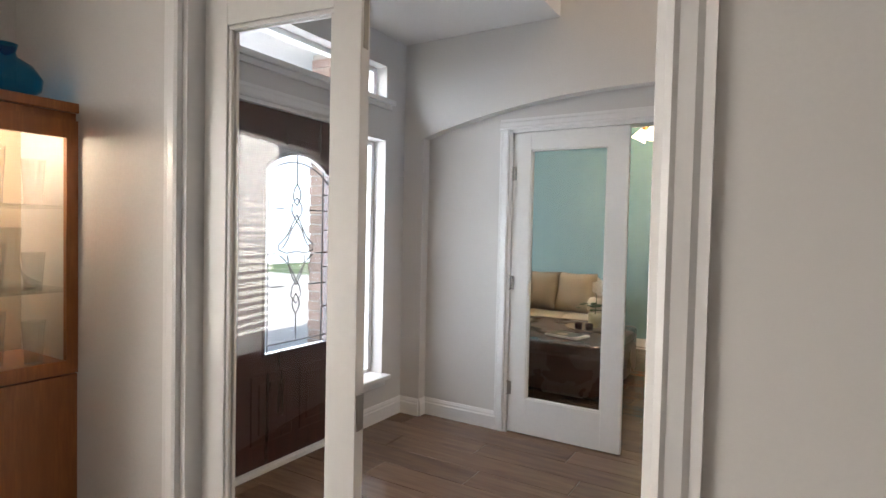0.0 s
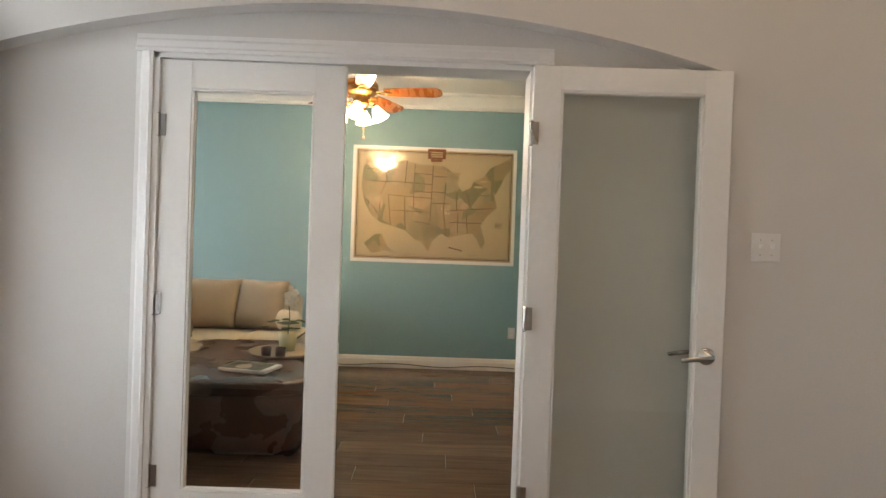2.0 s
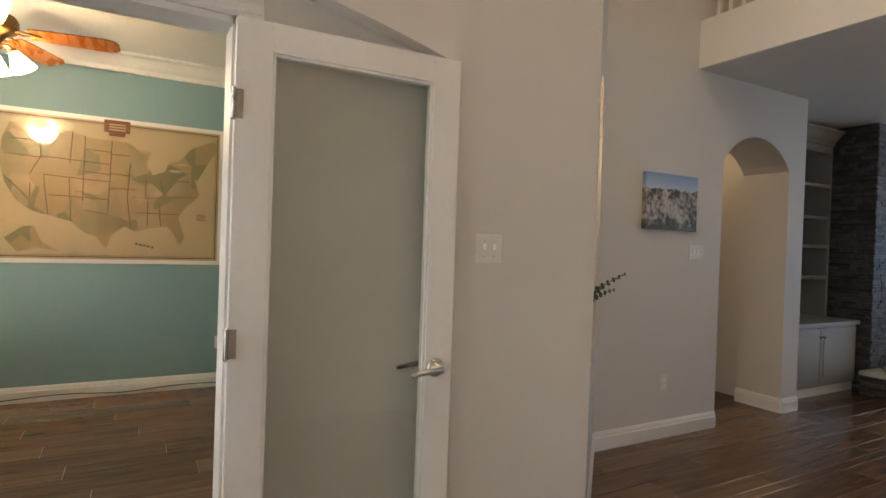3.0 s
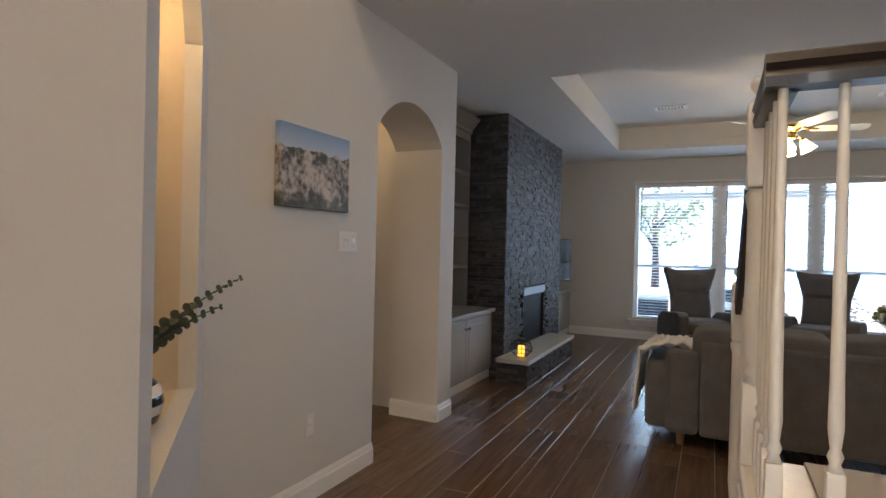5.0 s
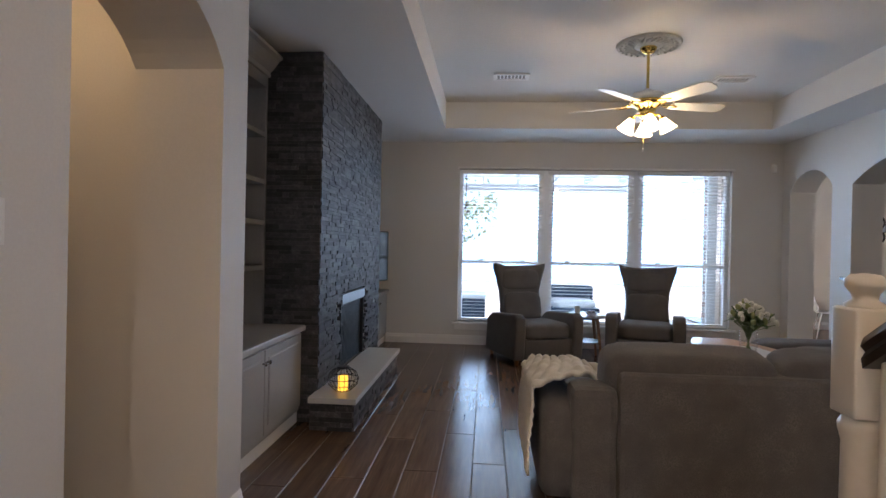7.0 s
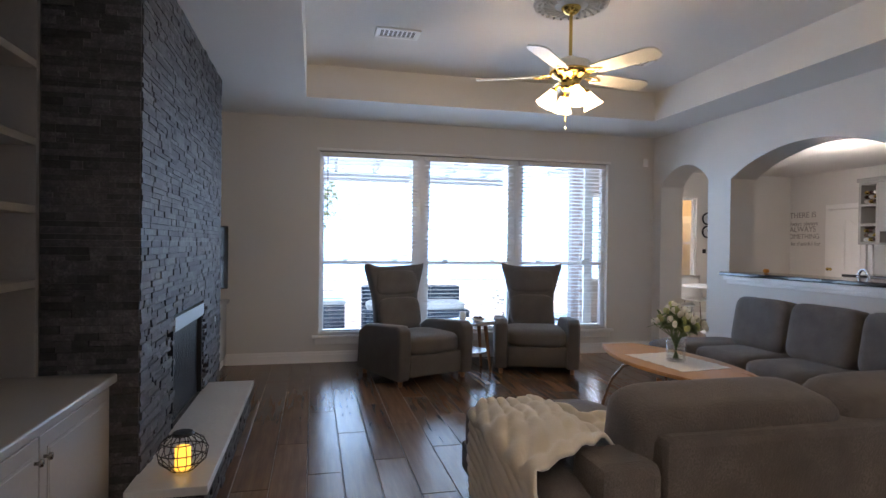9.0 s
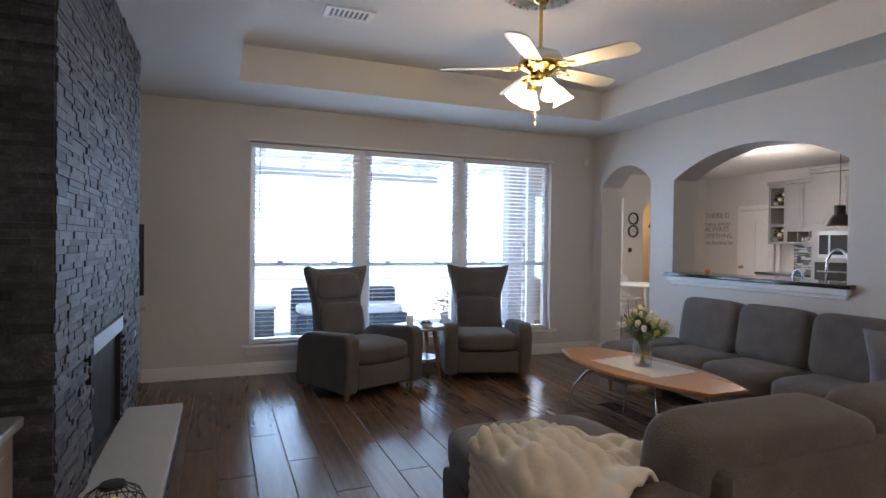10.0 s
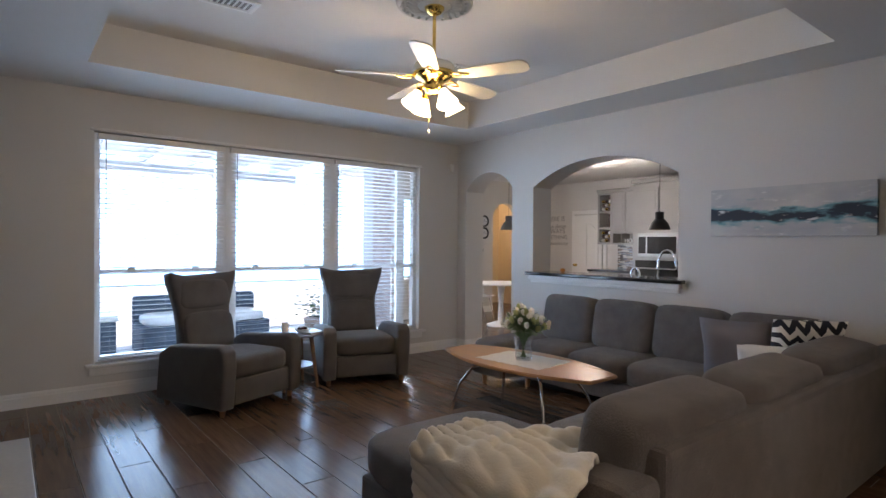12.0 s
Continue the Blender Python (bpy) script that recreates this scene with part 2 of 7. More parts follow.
def lathe(bm, profile, seg=20, m=None, caps=True):
    rings = []
    for r, z in profile:
        rings.append([bm.verts.new((r * math.cos(2 * math.pi * i / seg), r * math.sin(2 * math.pi * i / seg), z)) for i in range(seg)])
    for a, b in zip(rings, rings[1:]):
        for i in range(seg):
            bm.faces.new((a[i], a[(i + 1) % seg], b[(i + 1) % seg], b[i]))
    if caps and profile[0][0] > 1e-4:
        bm.faces.new(list(reversed(rings[0])))
    if caps and profile[-1][0] > 1e-4:
        bm.faces.new(rings[-1])
    if m is not None:
        bmesh.ops.transform(bm, matrix=m, verts=[v for r in rings for v in r])
    return bm


def tube(bm, pts, r, seg=8, closed=False):
    pts = [Vector(p) for p in pts]
    rings, up = [], Vector((0.123, 0.456, 0.88)).normalized()
    for i, p in enumerate(pts):
        a = pts[i - 1] if i or closed else pts[i]
        b = pts[(i + 1) % len(pts)] if i < len(pts) - 1 or closed else pts[i]
        d = (b - a).normalized()
        s = d.cross(up)
        s = (s if s.length > 1e-3 else d.cross(Vector((1, 0, 0)))).normalized()
        n = s.cross(d)
        rad = r[i] if isinstance(r, (list, tuple)) else r
        rings.append([bm.verts.new(p + rad * (math.cos(2 * math.pi * k / seg) * s + math.sin(2 * math.pi * k / seg) * n)) for k in range(seg)])
    for a, b in list(zip(rings, rings[1:])) + ([(rings[-1], rings[0])] if closed else []):
        for k in range(seg):
            bm.faces.new((a[k], a[(k + 1) % seg], b[(k + 1) % seg], b[k]))
    if not closed:
        bm.faces.new(list(reversed(rings[0]))), bm.faces.new(rings[-1])
    return bm


def puff(bm, cx, cy, cz, sx, sy, sz, p=5.0, n=8, m=None, wob=0.0, seed=0):
    """A stuffed block: a cube rounded by a p-norm, with a little unevenness."""
    made = {}

    def vert(q):
        key = tuple(round(c, 4) for c in q)
        if key not in made:
            k = sum(abs(c) ** p for c in q) ** (1 / p)
            v = Vector((q[0] / k * sx / 2, q[1] / k * sy / 2, q[2] / k * sz / 2))
            if wob:
                v += wob * noise.noise_vector(v * 5 + Vector((seed, seed * 2, 0)))
            v += Vector((cx, cy, cz))
            made[key] = bm.verts.new(m @ v if m is not None else v)
        return made[key]

    for axis in range(3):
        for side in (-1, 1):
            for i in range(n):
                for j in range(n):
                    quad = []
                    for a, b in ((i, j), (i + 1, j), (i + 1, j + 1), (i, j + 1)):
                        q = [0, 0, 0]
                        q[axis], q[(axis + 1) % 3], q[(axis + 2) % 3] = side, math.tan((-1 + 2 * a / n) * math.pi / 4), math.tan((-1 + 2 * b / n) * math.pi / 4)
                        quad.append(vert(q))
                    bm.faces.new(quad if side > 0 else list(reversed(quad)))
    return bm


def prism(bm, outline, h0, h1, m=None):
    """A flat outline (x, y) drawn up from h0 to h1."""
    lo = [bm.verts.new((x, y, h0)) for x, y in outline]
    hi = [bm.verts.new((x, y, h1)) for x, y in outline]
    k = len(outline)
    for i in range(k):
        bm.faces.new((lo[i], lo[(i + 1) % k], hi[(i + 1) % k], hi[i]))
    bm.faces.new(list(reversed(lo))), bm.faces.new(hi)
    if m is not None:
        bmesh.ops.transform(bm, matrix=m, verts=lo + hi)
    return bm


def mesh_of(name, bm, material, smooth=False):
    bmesh.ops.recalc_face_normals(bm, faces=bm.faces)
    me = bpy.data.meshes.new(name)
    bm.to_mesh(me)
    bm.free()
    me.materials.append(material)
    if smooth:
        for poly in me.polygons:
            poly.use_smooth = True
    return me


def part(name, bm, material, parent=None, label="", smooth=False):
    ob = new(name, mesh_of(name, bm, material, smooth))
    ob.parent = parent
    return tagged(ob, label)


def thing(name, label, category, m=None, group="", kind=""):
    ob = new(name)
    if m is not None:
        ob.matrix_basis = m if isinstance(m, Matrix) else Matrix.Translation(m)
    return tagged(ob, label, category, group, kind)


def solid(name, bm, material, label, category, kind="structure", smooth=False):
    return tagged(part(name, bm, material, None, "", smooth), label, category, "", kind)


def arch_top(u0, u1, spring, apex):
    """The height of a segment arch over u."""
    half, rise = (u1 - u0) / 2, apex - spring
    rad = (half * half + rise * rise) / (2 * rise)
    return lambda u: apex - rad + math.sqrt(max(0.0, rad * rad - (u - (u0 + u1) / 2) ** 2))


def wall_mesh(axis, p0, p1, u0, u1, z0, z1, holes=(), m=None):
    """A wall p0 to p1 thick that runs from u0 to u1 along axis, with holes (u0, u1, bottom, top or arch)."""
    bm = bmesh.new()
    cuts = {u0, u1}
    for a, b, lo, hi in holes:
        cuts |= {a, b}
        if callable(hi):
            cuts |= {a + (b - a) * k / 20 for k in range(21)}
    cuts = sorted(cuts)

    def hexa(a, b, za0, zb0, za1, zb1):
        rows = []
        for u, lo, hi in ((a, za0, za1), (b, zb0, zb1)):
            for p in (p0, p1):
                for z in (lo, hi):
                    rows.append(bm.verts.new((u, p, z) if axis == "x" else (p, u, z)))
        v = rows
        for f in ((0, 1, 3, 2), (4, 6, 7, 5), (0, 4, 5, 1), (2, 3, 7, 6), (1, 5, 7, 3), (0, 2, 6, 4)):
            bm.faces.new([v[i] for i in f])

    for a, b in zip(cuts, cuts[1:]):
        mid, level = (a + b) / 2, z0
        for ha, hb, lo, hi in sorted((h for h in holes if h[0] <= mid <= h[1]), key=lambda h: h[2]):
            if lo > level + 1e-4:
                hexa(a, b, level, level, lo, lo)
            if callable(hi):
                ta, tb = hi(a), hi(b)
                hexa(a, b, ta, tb, z1, z1)
                level = z1
            else:
                level = hi
        if level < z1 - 1e-4:
            hexa(a, b, level, level, z1, z1)
    bmesh.ops.remove_doubles(bm, verts=bm.verts, dist=1e-5)
    if m is not None:
        bm.transform(m)
    return bm


def wall(name, axis, p0, p1, u0, u1, z0, z1, holes=(), material=None, label="smooth off-white painted plaster wall", m=None):
    return solid(name, wall_mesh(axis, p0, p1, u0, u1, z0, z1, holes, m), material or PAINT, label, "wall")


BASE_PROFILE = ((0, 0), (0.016, 0), (0.016, 0.085), (0.011, 0.095), (0.011, 0.105), (0.004, 0.125), (0, 0.125))


def run(bm, profile, a, b, side):
    """Draws a profile (out, up) along the floor line from a to b; side +1 lets it stand out to the left of the way."""
    a, b = Vector((*a, 0)), Vector((*b, 0))
    d = (b - a).normalized()
    out = Vector((-d.y, d.x, 0)) * side
    ends = [[bm.verts.new(p + out * o + Vector((0, 0, h))) for o, h in profile] for p in (a, b)]
    k = len(profile)
    for i in range(k):
        bm.faces.new((ends[0][i], ends[0][(i + 1) % k], ends[1][(i + 1) % k], ends[1][i]))
    bm.faces.new(ends[0]), bm.faces.new(list(reversed(ends[1])))
    return bm


def skirting(a, b, side, z=0.0):
    bm = run(bmesh.new(), BASE_PROFILE, a, b, side)
    bmesh.ops.translate(bm, vec=(0, 0, z), verts=bm.verts)
    return solid("baseboard", bm, TRIM, "white moulded baseboard along the wall", "baseboard")

# ---- structure: walls, ceilings, trim ----
C = 2.735
HIGH = 5.4
# the front wall with door, sidelights, transom and the dining-room window
wall("wall_west", "y", -2.75, -2.57, -3.0, 3.39, 0, C, [(1.49, 1.75, 0.33, 2.0), (1.88, 2.83, 0.0, 2.05), (2.91, 3.16, 0.33, 2.0), (1.49, 3.16, 2.29, 2.52), (-1.55, 0.27, 0.6, 2.0)])
# dining-room side
wall("wall_dining", "x", 0.93, 1.04, -2.57, 2.40, 0, HIGH, [(-1.568, -0.318, 0.0, 2.06)])
wall("wall_dining_south", "x", -3.15, -3.0, -2.75, 3.4, 0, C)
wall("wall_dining_east", "y", 3.25, 3.4, -3.0, 0.93, 0, HIGH)
# the wall towards the study: a shallow arched recess in its face
wall("wall_study", "x", 3.47, 3.59, -2.75, 1.33, 0, HIGH, [(-1.745, -0.172, 0.0, 2.065)])
wall("wall_recess", "x", 3.39, 3.47, -2.57, 1.33, 0, HIGH, [(-2.40, 0.60, 0.0, arch_top(-2.40, 0.60, 2.04, 2.262))], label="off-white wall face with a shallow arched recess")
# slanted wall with the lit display niche
SLANT = Matrix.Translation((1.33, 3.39, 0)) @ Matrix.Rotation(math.atan2(0.92, 0.94), 4, "Z")
SL = math.hypot(0.94, 0.92)
wall("wall_slant", "x", 0.0, 0.06, 0, SL, 0, HIGH, [(0.14, 1.06, 0.80, arch_top(0.14, 1.06, 2.05, 2.28))], m=SLANT)
wall("wall_niche_back", "x", 0.34, 0.42, 0.04, 1.16, 0.6, 2.5, material=NICHE, label="warm beige back of the display niche", m=SLANT)
wall("wall_niche_side", "y", 0.04, 0.14, 0.06, 0.34, 0.6, 2.5, material=NICHE, label="warm beige side of the display niche", m=SLANT)
wall("wall_niche_end", "y", 1.06, 1.16, 0.06, 0.34, 0.6, 2.5, material=NICHE, label="warm beige side of the display niche", m=SLANT)
bm = boxes((0.14, 1.06, 0.06, 0.34, 0.72, 0.80), (0.14, 1.06, 0.06, 0.34, 2.29, 2.37))
bm.transform(SLANT)
solid("niche_shelf", bm, NICHE, "warm beige sill of the display niche", "niche")
# wall with picture and archway
wall("wall_picture", "x", 4.31, 4.72, 2.27, 4.69, 0, HIGH, [(3.55, 4.45, 0.0, arch_top(3.55, 4.45, 2.08, 2.315))], label="off-white wall with a round-headed archway")
wall("wall_hall_back", "x", 5.7, 5.8, 2.2, 6.2, 0, C, material=NICHE, label="warm beige wall at the end of the side hall")
wall("wall_hall_left", "y", 2.3, 2.4, 4.72, 5.7, 0, C, material=NICHE, label="warm beige side wall of the hall")
wall("wall_hall_right", "y", 4.60, 4.69, 4.72, 5.7, 0, C, label="off-white side wall of the hall")
wall("wall_living_north", "x", 5.10, 5.22, 4.69, 9.75, 0, C)
wall("wall_window", "y", 9.6, 9.78, -0.67, 5.22, 0, 3.2, [(-0.03, 3.52, 0.305, 2.37)], label="off-white wall round the triple window")
wall("wall_kitchen", "x", -0.98, -0.67, 3.25, 9.78, 0, 3.2, [(8.575, 9.43, 0.0, arch_top(8.575, 9.43, 2.09, 2.31)), (6.46, 8.235, 1.05, arch_top(6.46, 8.235, 2.06, 2.31))], label="off-white wall with an archway and an arched pass-through")
wall("wall_living_west", "y", 3.25, 3.4, -0.67, 1.04, 0, HIGH)
# study
wall("wall_study_north", "x", 6.95, 7.07, -4.7, 1.4, 0, 3.05, material=BLUE, label="muted teal painted wall")
wall("wall_study_corner", "y", -3.54, -3.42, 3.63, 4.72, 0, 3.05, material=BLUE, label="muted teal painted wall")
wall("wall_study_return", "x", 4.60, 4.72, -4.58, -3.54, 0, 3.05, material=BLUE, label="muted teal painted wall")
wall("wall_study_west", "y", -4.7, -4.58, 4.60, 6.95, 0, 3.05, [(4.9, 6.3, 0.8, 2.2)], material=BLUE, label="muted teal wall with a window")
wall("wall_study_east", "y", 1.15, 1.27, 3.59, 6.95, 0, 3.05, material=BLUE, label="muted teal painted wall")
wall("wall_study_front", "x", 3.59, 3.63, -3.42, -1.82, 0, 3.05, material=BLUE, label="muted teal painted wall")
wall("wall_study_side", "x", 3.59, 3.63, -0.06, 1.2, 0, 3.05, material=BLUE, label="muted teal painted wall")
# kitchen
wall("wall_kitchen_south", "x", -5.65, -5.5, 5.5, 12.5, 0, C, label="pale painted kitchen wall")
wall("wall_kitchen_east", "y", 12.3, 12.45, -5.6, -0.95, 0, C, [(-3.39, -2.95, 0.72, 2.26), (-4.62, -3.88, 0.0, arch_top(-4.62, -3.88, 2.02, 2.28)), (-2.2, -1.0, 0.72, 2.26)], label="pale wall with a window and a narrow archway")
wall("wall_kitchen_west", "y", 5.4, 5.5, -5.6, -0.98, 0, C, label="pale painted kitchen wall")
solid("wall_nook", prism(bmesh.new(), [(9.78, 0.08), (9.78, 0.2), (9.9, 0.17), (12.45, -0.90), (12.45, -1.05), (9.9, 0.03)], 0, C), PAINT, "pale painted wall of the breakfast nook", "wall")
wall("wall_pantry", "y", 13.6, 13.7, -5.4, -3.0, 0, C, material=NICHE, label="warm cream wall behind the archway")
wall("wall_pantry_side", "x", -5.4, -5.3, 12.45, 13.6, 0, C, material=NICHE, label="warm cream wall behind the archway")
wall("wall_pantry_end", "x", -3.2, -3.1, 12.45, 13.6, 0, C, material=NICHE, label="warm cream wall behind the archway")

# ceilings
solid("ceiling_entry", boxes((-2.75, -1.39, 0.93, 3.47, C, C + 0.12)), CEIL, "white entry ceiling", "ceiling")
solid("ceiling_dining", boxes((-2.75, 3.4, -3.1, 0.93, C, C + 0.12)), CEIL, "white dining room ceiling", "ceiling")
solid("wall_void_west", boxes((-1.51, -1.39, 1.04, 3.39, C + 0.12, HIGH)), PAINT, "off-white upper wall of the high foyer", "wall")
solid("ceiling_high", boxes((-1.51, 6.0, 0.9, 4.8, HIGH, HIGH + 0.1)), CEIL, "white high ceiling over the foyer", "ceiling")
solid("wall_upper_hall", boxes((5.4, 5.5, 0.9, 4.8, C + 0.34, HIGH)), PAINT, "off-white upper hall wall", "wall")
solid("wall_upper_side", boxes((3.4, 5.4, 0.93, 1.04, C + 0.34, HIGH)), PAINT, "off-white upper hall wall", "wall")
solid("wall_upper_north", boxes((4.69, 5.4, 4.31, 4.45, C + 0.34, HIGH)), PAINT, "off-white upper hall wall", "wall")
TX0, TX1, TY0, TY1, TZ = 5.09, 8.74, -0.10, 3.66, 3.05
cl = solid("ceiling_living", boxes((TX0 - 0.1, TX1 + 0.1, TY0 - 0.1, TY1 + 0.1, TZ, TZ + 0.1)), CEIL, "white ceiling with a raised rectangular tray", "ceiling")
for r in ((3.24, TX0, -0.98, 5.22), (TX1, 9.78, -0.98, 5.22), (TX0, TX1, -0.98, TY0), (TX0, TX1, TY1, 5.22)):
    part("soffit", boxes((*r, C, C + 0.315)), CEIL, cl)
solid("ceiling_hall", boxes((2.2, 4.69, 4.72, 5.8, C, C + 0.1)), CEIL, "white hall ceiling", "ceiling")
solid("ceiling_study", boxes((-3.54, 1.27, 3.59, 7.05, 2.85, 3.12), (-4.7, -3.54, 4.6, 7.05, 2.85, 3.12)), CEIL, "white study ceiling", "ceiling")
solid("ceiling_kitchen", boxes((5.4, 13.7, -5.65, -0.98, C, C + 0.1), (9.78, 12.45, -0.98, 0.2, C, C + 0.1)), CEIL, "white kitchen ceiling", "ceiling")

# baseboards
for a, b, s in (((-2.57, 2.905), (-2.57, 3.39), -1), ((-2.57, 3.39), (-2.40, 3.39), -1), ((-2.40, 3.47), (-1.80, 3.47), -1), ((0.60, 3.39), (1.33, 3.39), -1), ((-2.40, 3.39), (-2.40, 3.47), -1),
                ((1.33, 3.39), (2.27, 4.31), -1), ((2.27, 4.31), (3.55, 4.31), -1), ((4.45, 4.31), (4.69, 4.31), -1), ((4.69, 4.31), (4.69, 4.50), -1), ((3.55, 4.31), (3.55, 4.72), -1), ((4.45, 4.72), (4.45, 4.31), -1),
                ((2.4, 5.70), (4.60, 5.70), -1), ((9.6, 4.49), (9.6, -0.67), -1), ((9.6, -0.67), (9.43, -0.67), -1), ((8.575, -0.67), (3.4, -0.67), -1), ((9.43, -0.67), (9.43, -0.98), -1),
                ((-4.58, 6.95), (1.15, 6.95), -1), ((1.15, 6.95), (1.15, 3.63), -1), ((12.3, -1.05), (12.3, -3.88), -1), ((12.3, -4.62), (12.3, -5.5), -1), ((-2.57, 0.93), (-1.65, 0.93), -1), ((-0.24, 0.93), (3.25, 0.93), -1), ((-2.57, 1.04), (-2.57, 1.80), -1)):
    skirting(a, b, s)

# crown moulding in the study
CROWN = ((0, 0), (0.11, 0), (0.11, -0.02), (0.085, -0.035), (0.045, -0.09), (0.02, -0.115), (0.02, -0.15), (0, -0.15))
for a, b in (((-4.58, 6.95), (1.15, 6.95)), ((1.15, 6.95), (1.15, 3.63))):
    bm = run(bmesh.new(), CROWN, a, b, -1)
    bmesh.ops.translate(bm, vec=(0, 0, 2.848), verts=bm.verts)
    solid("crown_moulding", bm, TRIM, "white crown moulding below the study ceiling", "moulding")

# casings
CASING = ((0, 0), (0.02, 0), (0.024, 0.012), (0.02, 0.02), (0.017, 0.045), (0.012, 0.055), (0.012, 0.072), (0, 0.072))


def casing(axis, face, out, u0, u1, top, name, label):
    """A moulded casing round an opening u0..u1 up to top, on a wall face."""
    bm = bmesh.new()

    def strip(p, q, inward):
        p, q = Vector(p), Vector(q)
        ends = []
        for e in (p, q):
            ring = []
            for o, w in CASING:
                d = e + inward * w
                ring.append(bm.verts.new((d.x, face + out * o, d.y) if axis == "x" else (face + out * o, d.x, d.y)))
            ends.append(ring)
        k = len(CASING)
        for i in range(k):
            bm.faces.new((ends[0][i], ends[0][(i + 1) % k], ends[1][(i + 1) % k], ends[1][i]))
        bm.faces.new(ends[0]), bm.faces.new(list(reversed(ends[1])))

    strip((u0, 0), (u0, top), Vector((-1, 0)))
    strip((u1, 0), (u1, top), Vector((1, 0)))
    strip((u0 - 0.072, top), (u1 + 0.072, top), Vector((0, 1)))
    return solid(name, bm, TRIM, label, "trim")


casing("x", 0.93, -1, -1.568, -0.318, 2.06, "trim_dining", "white moulded casing round the dining doorway")
casing("x", 3.47, -1, -1.745, -0.172, 2.065, "trim_study", "white moulded casing round the study doorway")
casing("y", -2.57, 1, 1.88, 2.83, 2.05, "trim_front", "white moulded casing round the front door")
jd = thing("jamb_dining", "white door jamb round the dining doorway", "door frame", kind="structure")
for nm, r in (("side_jamb", (-1.568, -1.546, 0.925, 1.045, 0, 2.06)), ("side_jamb", (-0.335, -0.318, 0.925, 1.045, 0, 2.06)), ("head_jamb", (-1.546, -0.335, 0.925, 1.045, 2.035, 2.06))):
    part(nm, boxes(r, bevel=0.002), TRIM, jd)
solid("jamb_study", boxes((-1.745, -1.723, 3.46, 3.60, 0, 2.065), (-0.194, -0.172, 3.46, 3.60, 0, 2.065), (-1.745, -0.172, 3.46, 3.60, 2.043, 2.065)), TRIM, "white door jamb", "door frame")
solid("jamb_front", boxes((-2.74, -2.565, 1.88, 1.902, 0, 2.05), (-2.74, -2.565, 2.808, 2.83, 0, 2.05), (-2.74, -2.565, 1.88, 2.83, 2.03, 2.05), (-2.72, -2.56, 1.88, 2.83, 0.0, 0.025)), TRIM, "white front door jamb and threshold", "door frame")

# fascia and balustrade of the upper hall
solid("balcony_fascia", boxes((3.215, 3.24, 1.04, 4.31, C - 0.0, C + 0.36), bevel=0.004), TRIM, "white fascia of the upper hall", "fascia")

# ---- doors and windows ----


def glazed_leaf(name, w, h, label, m, glass, stile=0.115, top=0.115, bottom=0.235, t=0.035, latch=True):
    """A one-lite French door leaf, hinged at its origin, along +x."""
    d = thing(name, label, "door", m, kind="structure")
    part("stile", boxes((0, stile, -t / 2, t / 2, 0, h), bevel=0.002), DOORW, d)
    part("stile", boxes((w - stile, w, -t / 2, t / 2, 0, h), bevel=0.002), DOORW, d)
    part("rail", boxes((stile, w - stile, -t / 2, t / 2, h - top, h), bevel=0.001), DOORW, d)
    part("rail", boxes((stile, w - stile, -t / 2, t / 2, 0, bottom), bevel=0.001), DOORW, d)
    part("pane", boxes((stile - 0.005, w - stile + 0.005, -0.003, 0.003, bottom - 0.005, h - top + 0.005)), glass, d, "clear glass pane")
    for s in (-1, 1):
        bm = bmesh.new()
        a, b, lo, hi = stile, w - stile, bottom, h - top
        y0, y1 = sorted((s * 0.004, s * 0.015))
        for r in ((a, b, y0, y1, lo, lo + 0.012), (a, b, y0, y1, hi - 0.012, hi), (a, a + 0.012, y0, y1, lo + 0.012, hi - 0.012), (b - 0.012, b, y0, y1, lo + 0.012, hi - 0.012)):
            box(bm, *r, bevel=0.003)
        part("glazing_bead", bm, DOORW, d)
    if latch:
        part("latch_plate", boxes((w - 0.0005, w + 0.0025, -0.013, 0.013, 0.88, 0.95), bevel=0.001), NICKEL, d, "satin nickel latch plate")
    return d


def hinge(parent, x, y, z):
    bm = lathe(bmesh.new(), ((0.0075, -0.045), (0.0075, 0.045)), 10, Matrix.Translation((x, y, z)))
    lathe(bm, ((0.004, -0.052), (0.009, -0.047), (0.009, -0.045)), 10, Matrix.Translation((x, y, z)))
    lathe(bm, ((0.009, 0.045), (0.009, 0.047), (0.004, 0.052)), 10, Matrix.Translation((x, y, z)))
    box(bm, x, x + 0.03, y, y + 0.004, z - 0.045, z + 0.045)
    return part("hinge", bm, NICKEL, parent, "satin nickel butt hinge")


# dining leaf, shut
dl = glazed_leaf("door_dining", 0.505, 2.02, "white one-lite glazed door leaf, standing slightly ajar", pose(-1.536, 0.99, 0.008, 0, 0, 7.5), GLASS, stile=0.08, t=0.04)
part("flush_bolt", boxes((0.503, 0.5075, -0.01, 0.01, 1.80, 1.95), bevel=0.001), NICKEL, dl, "satin nickel flush bolt")
part("strike_plate", boxes((0.503, 0.5085, -0.015, 0.015, 0.86, 0.95), bevel=0.001), NICKEL, dl, "satin nickel strike plate")
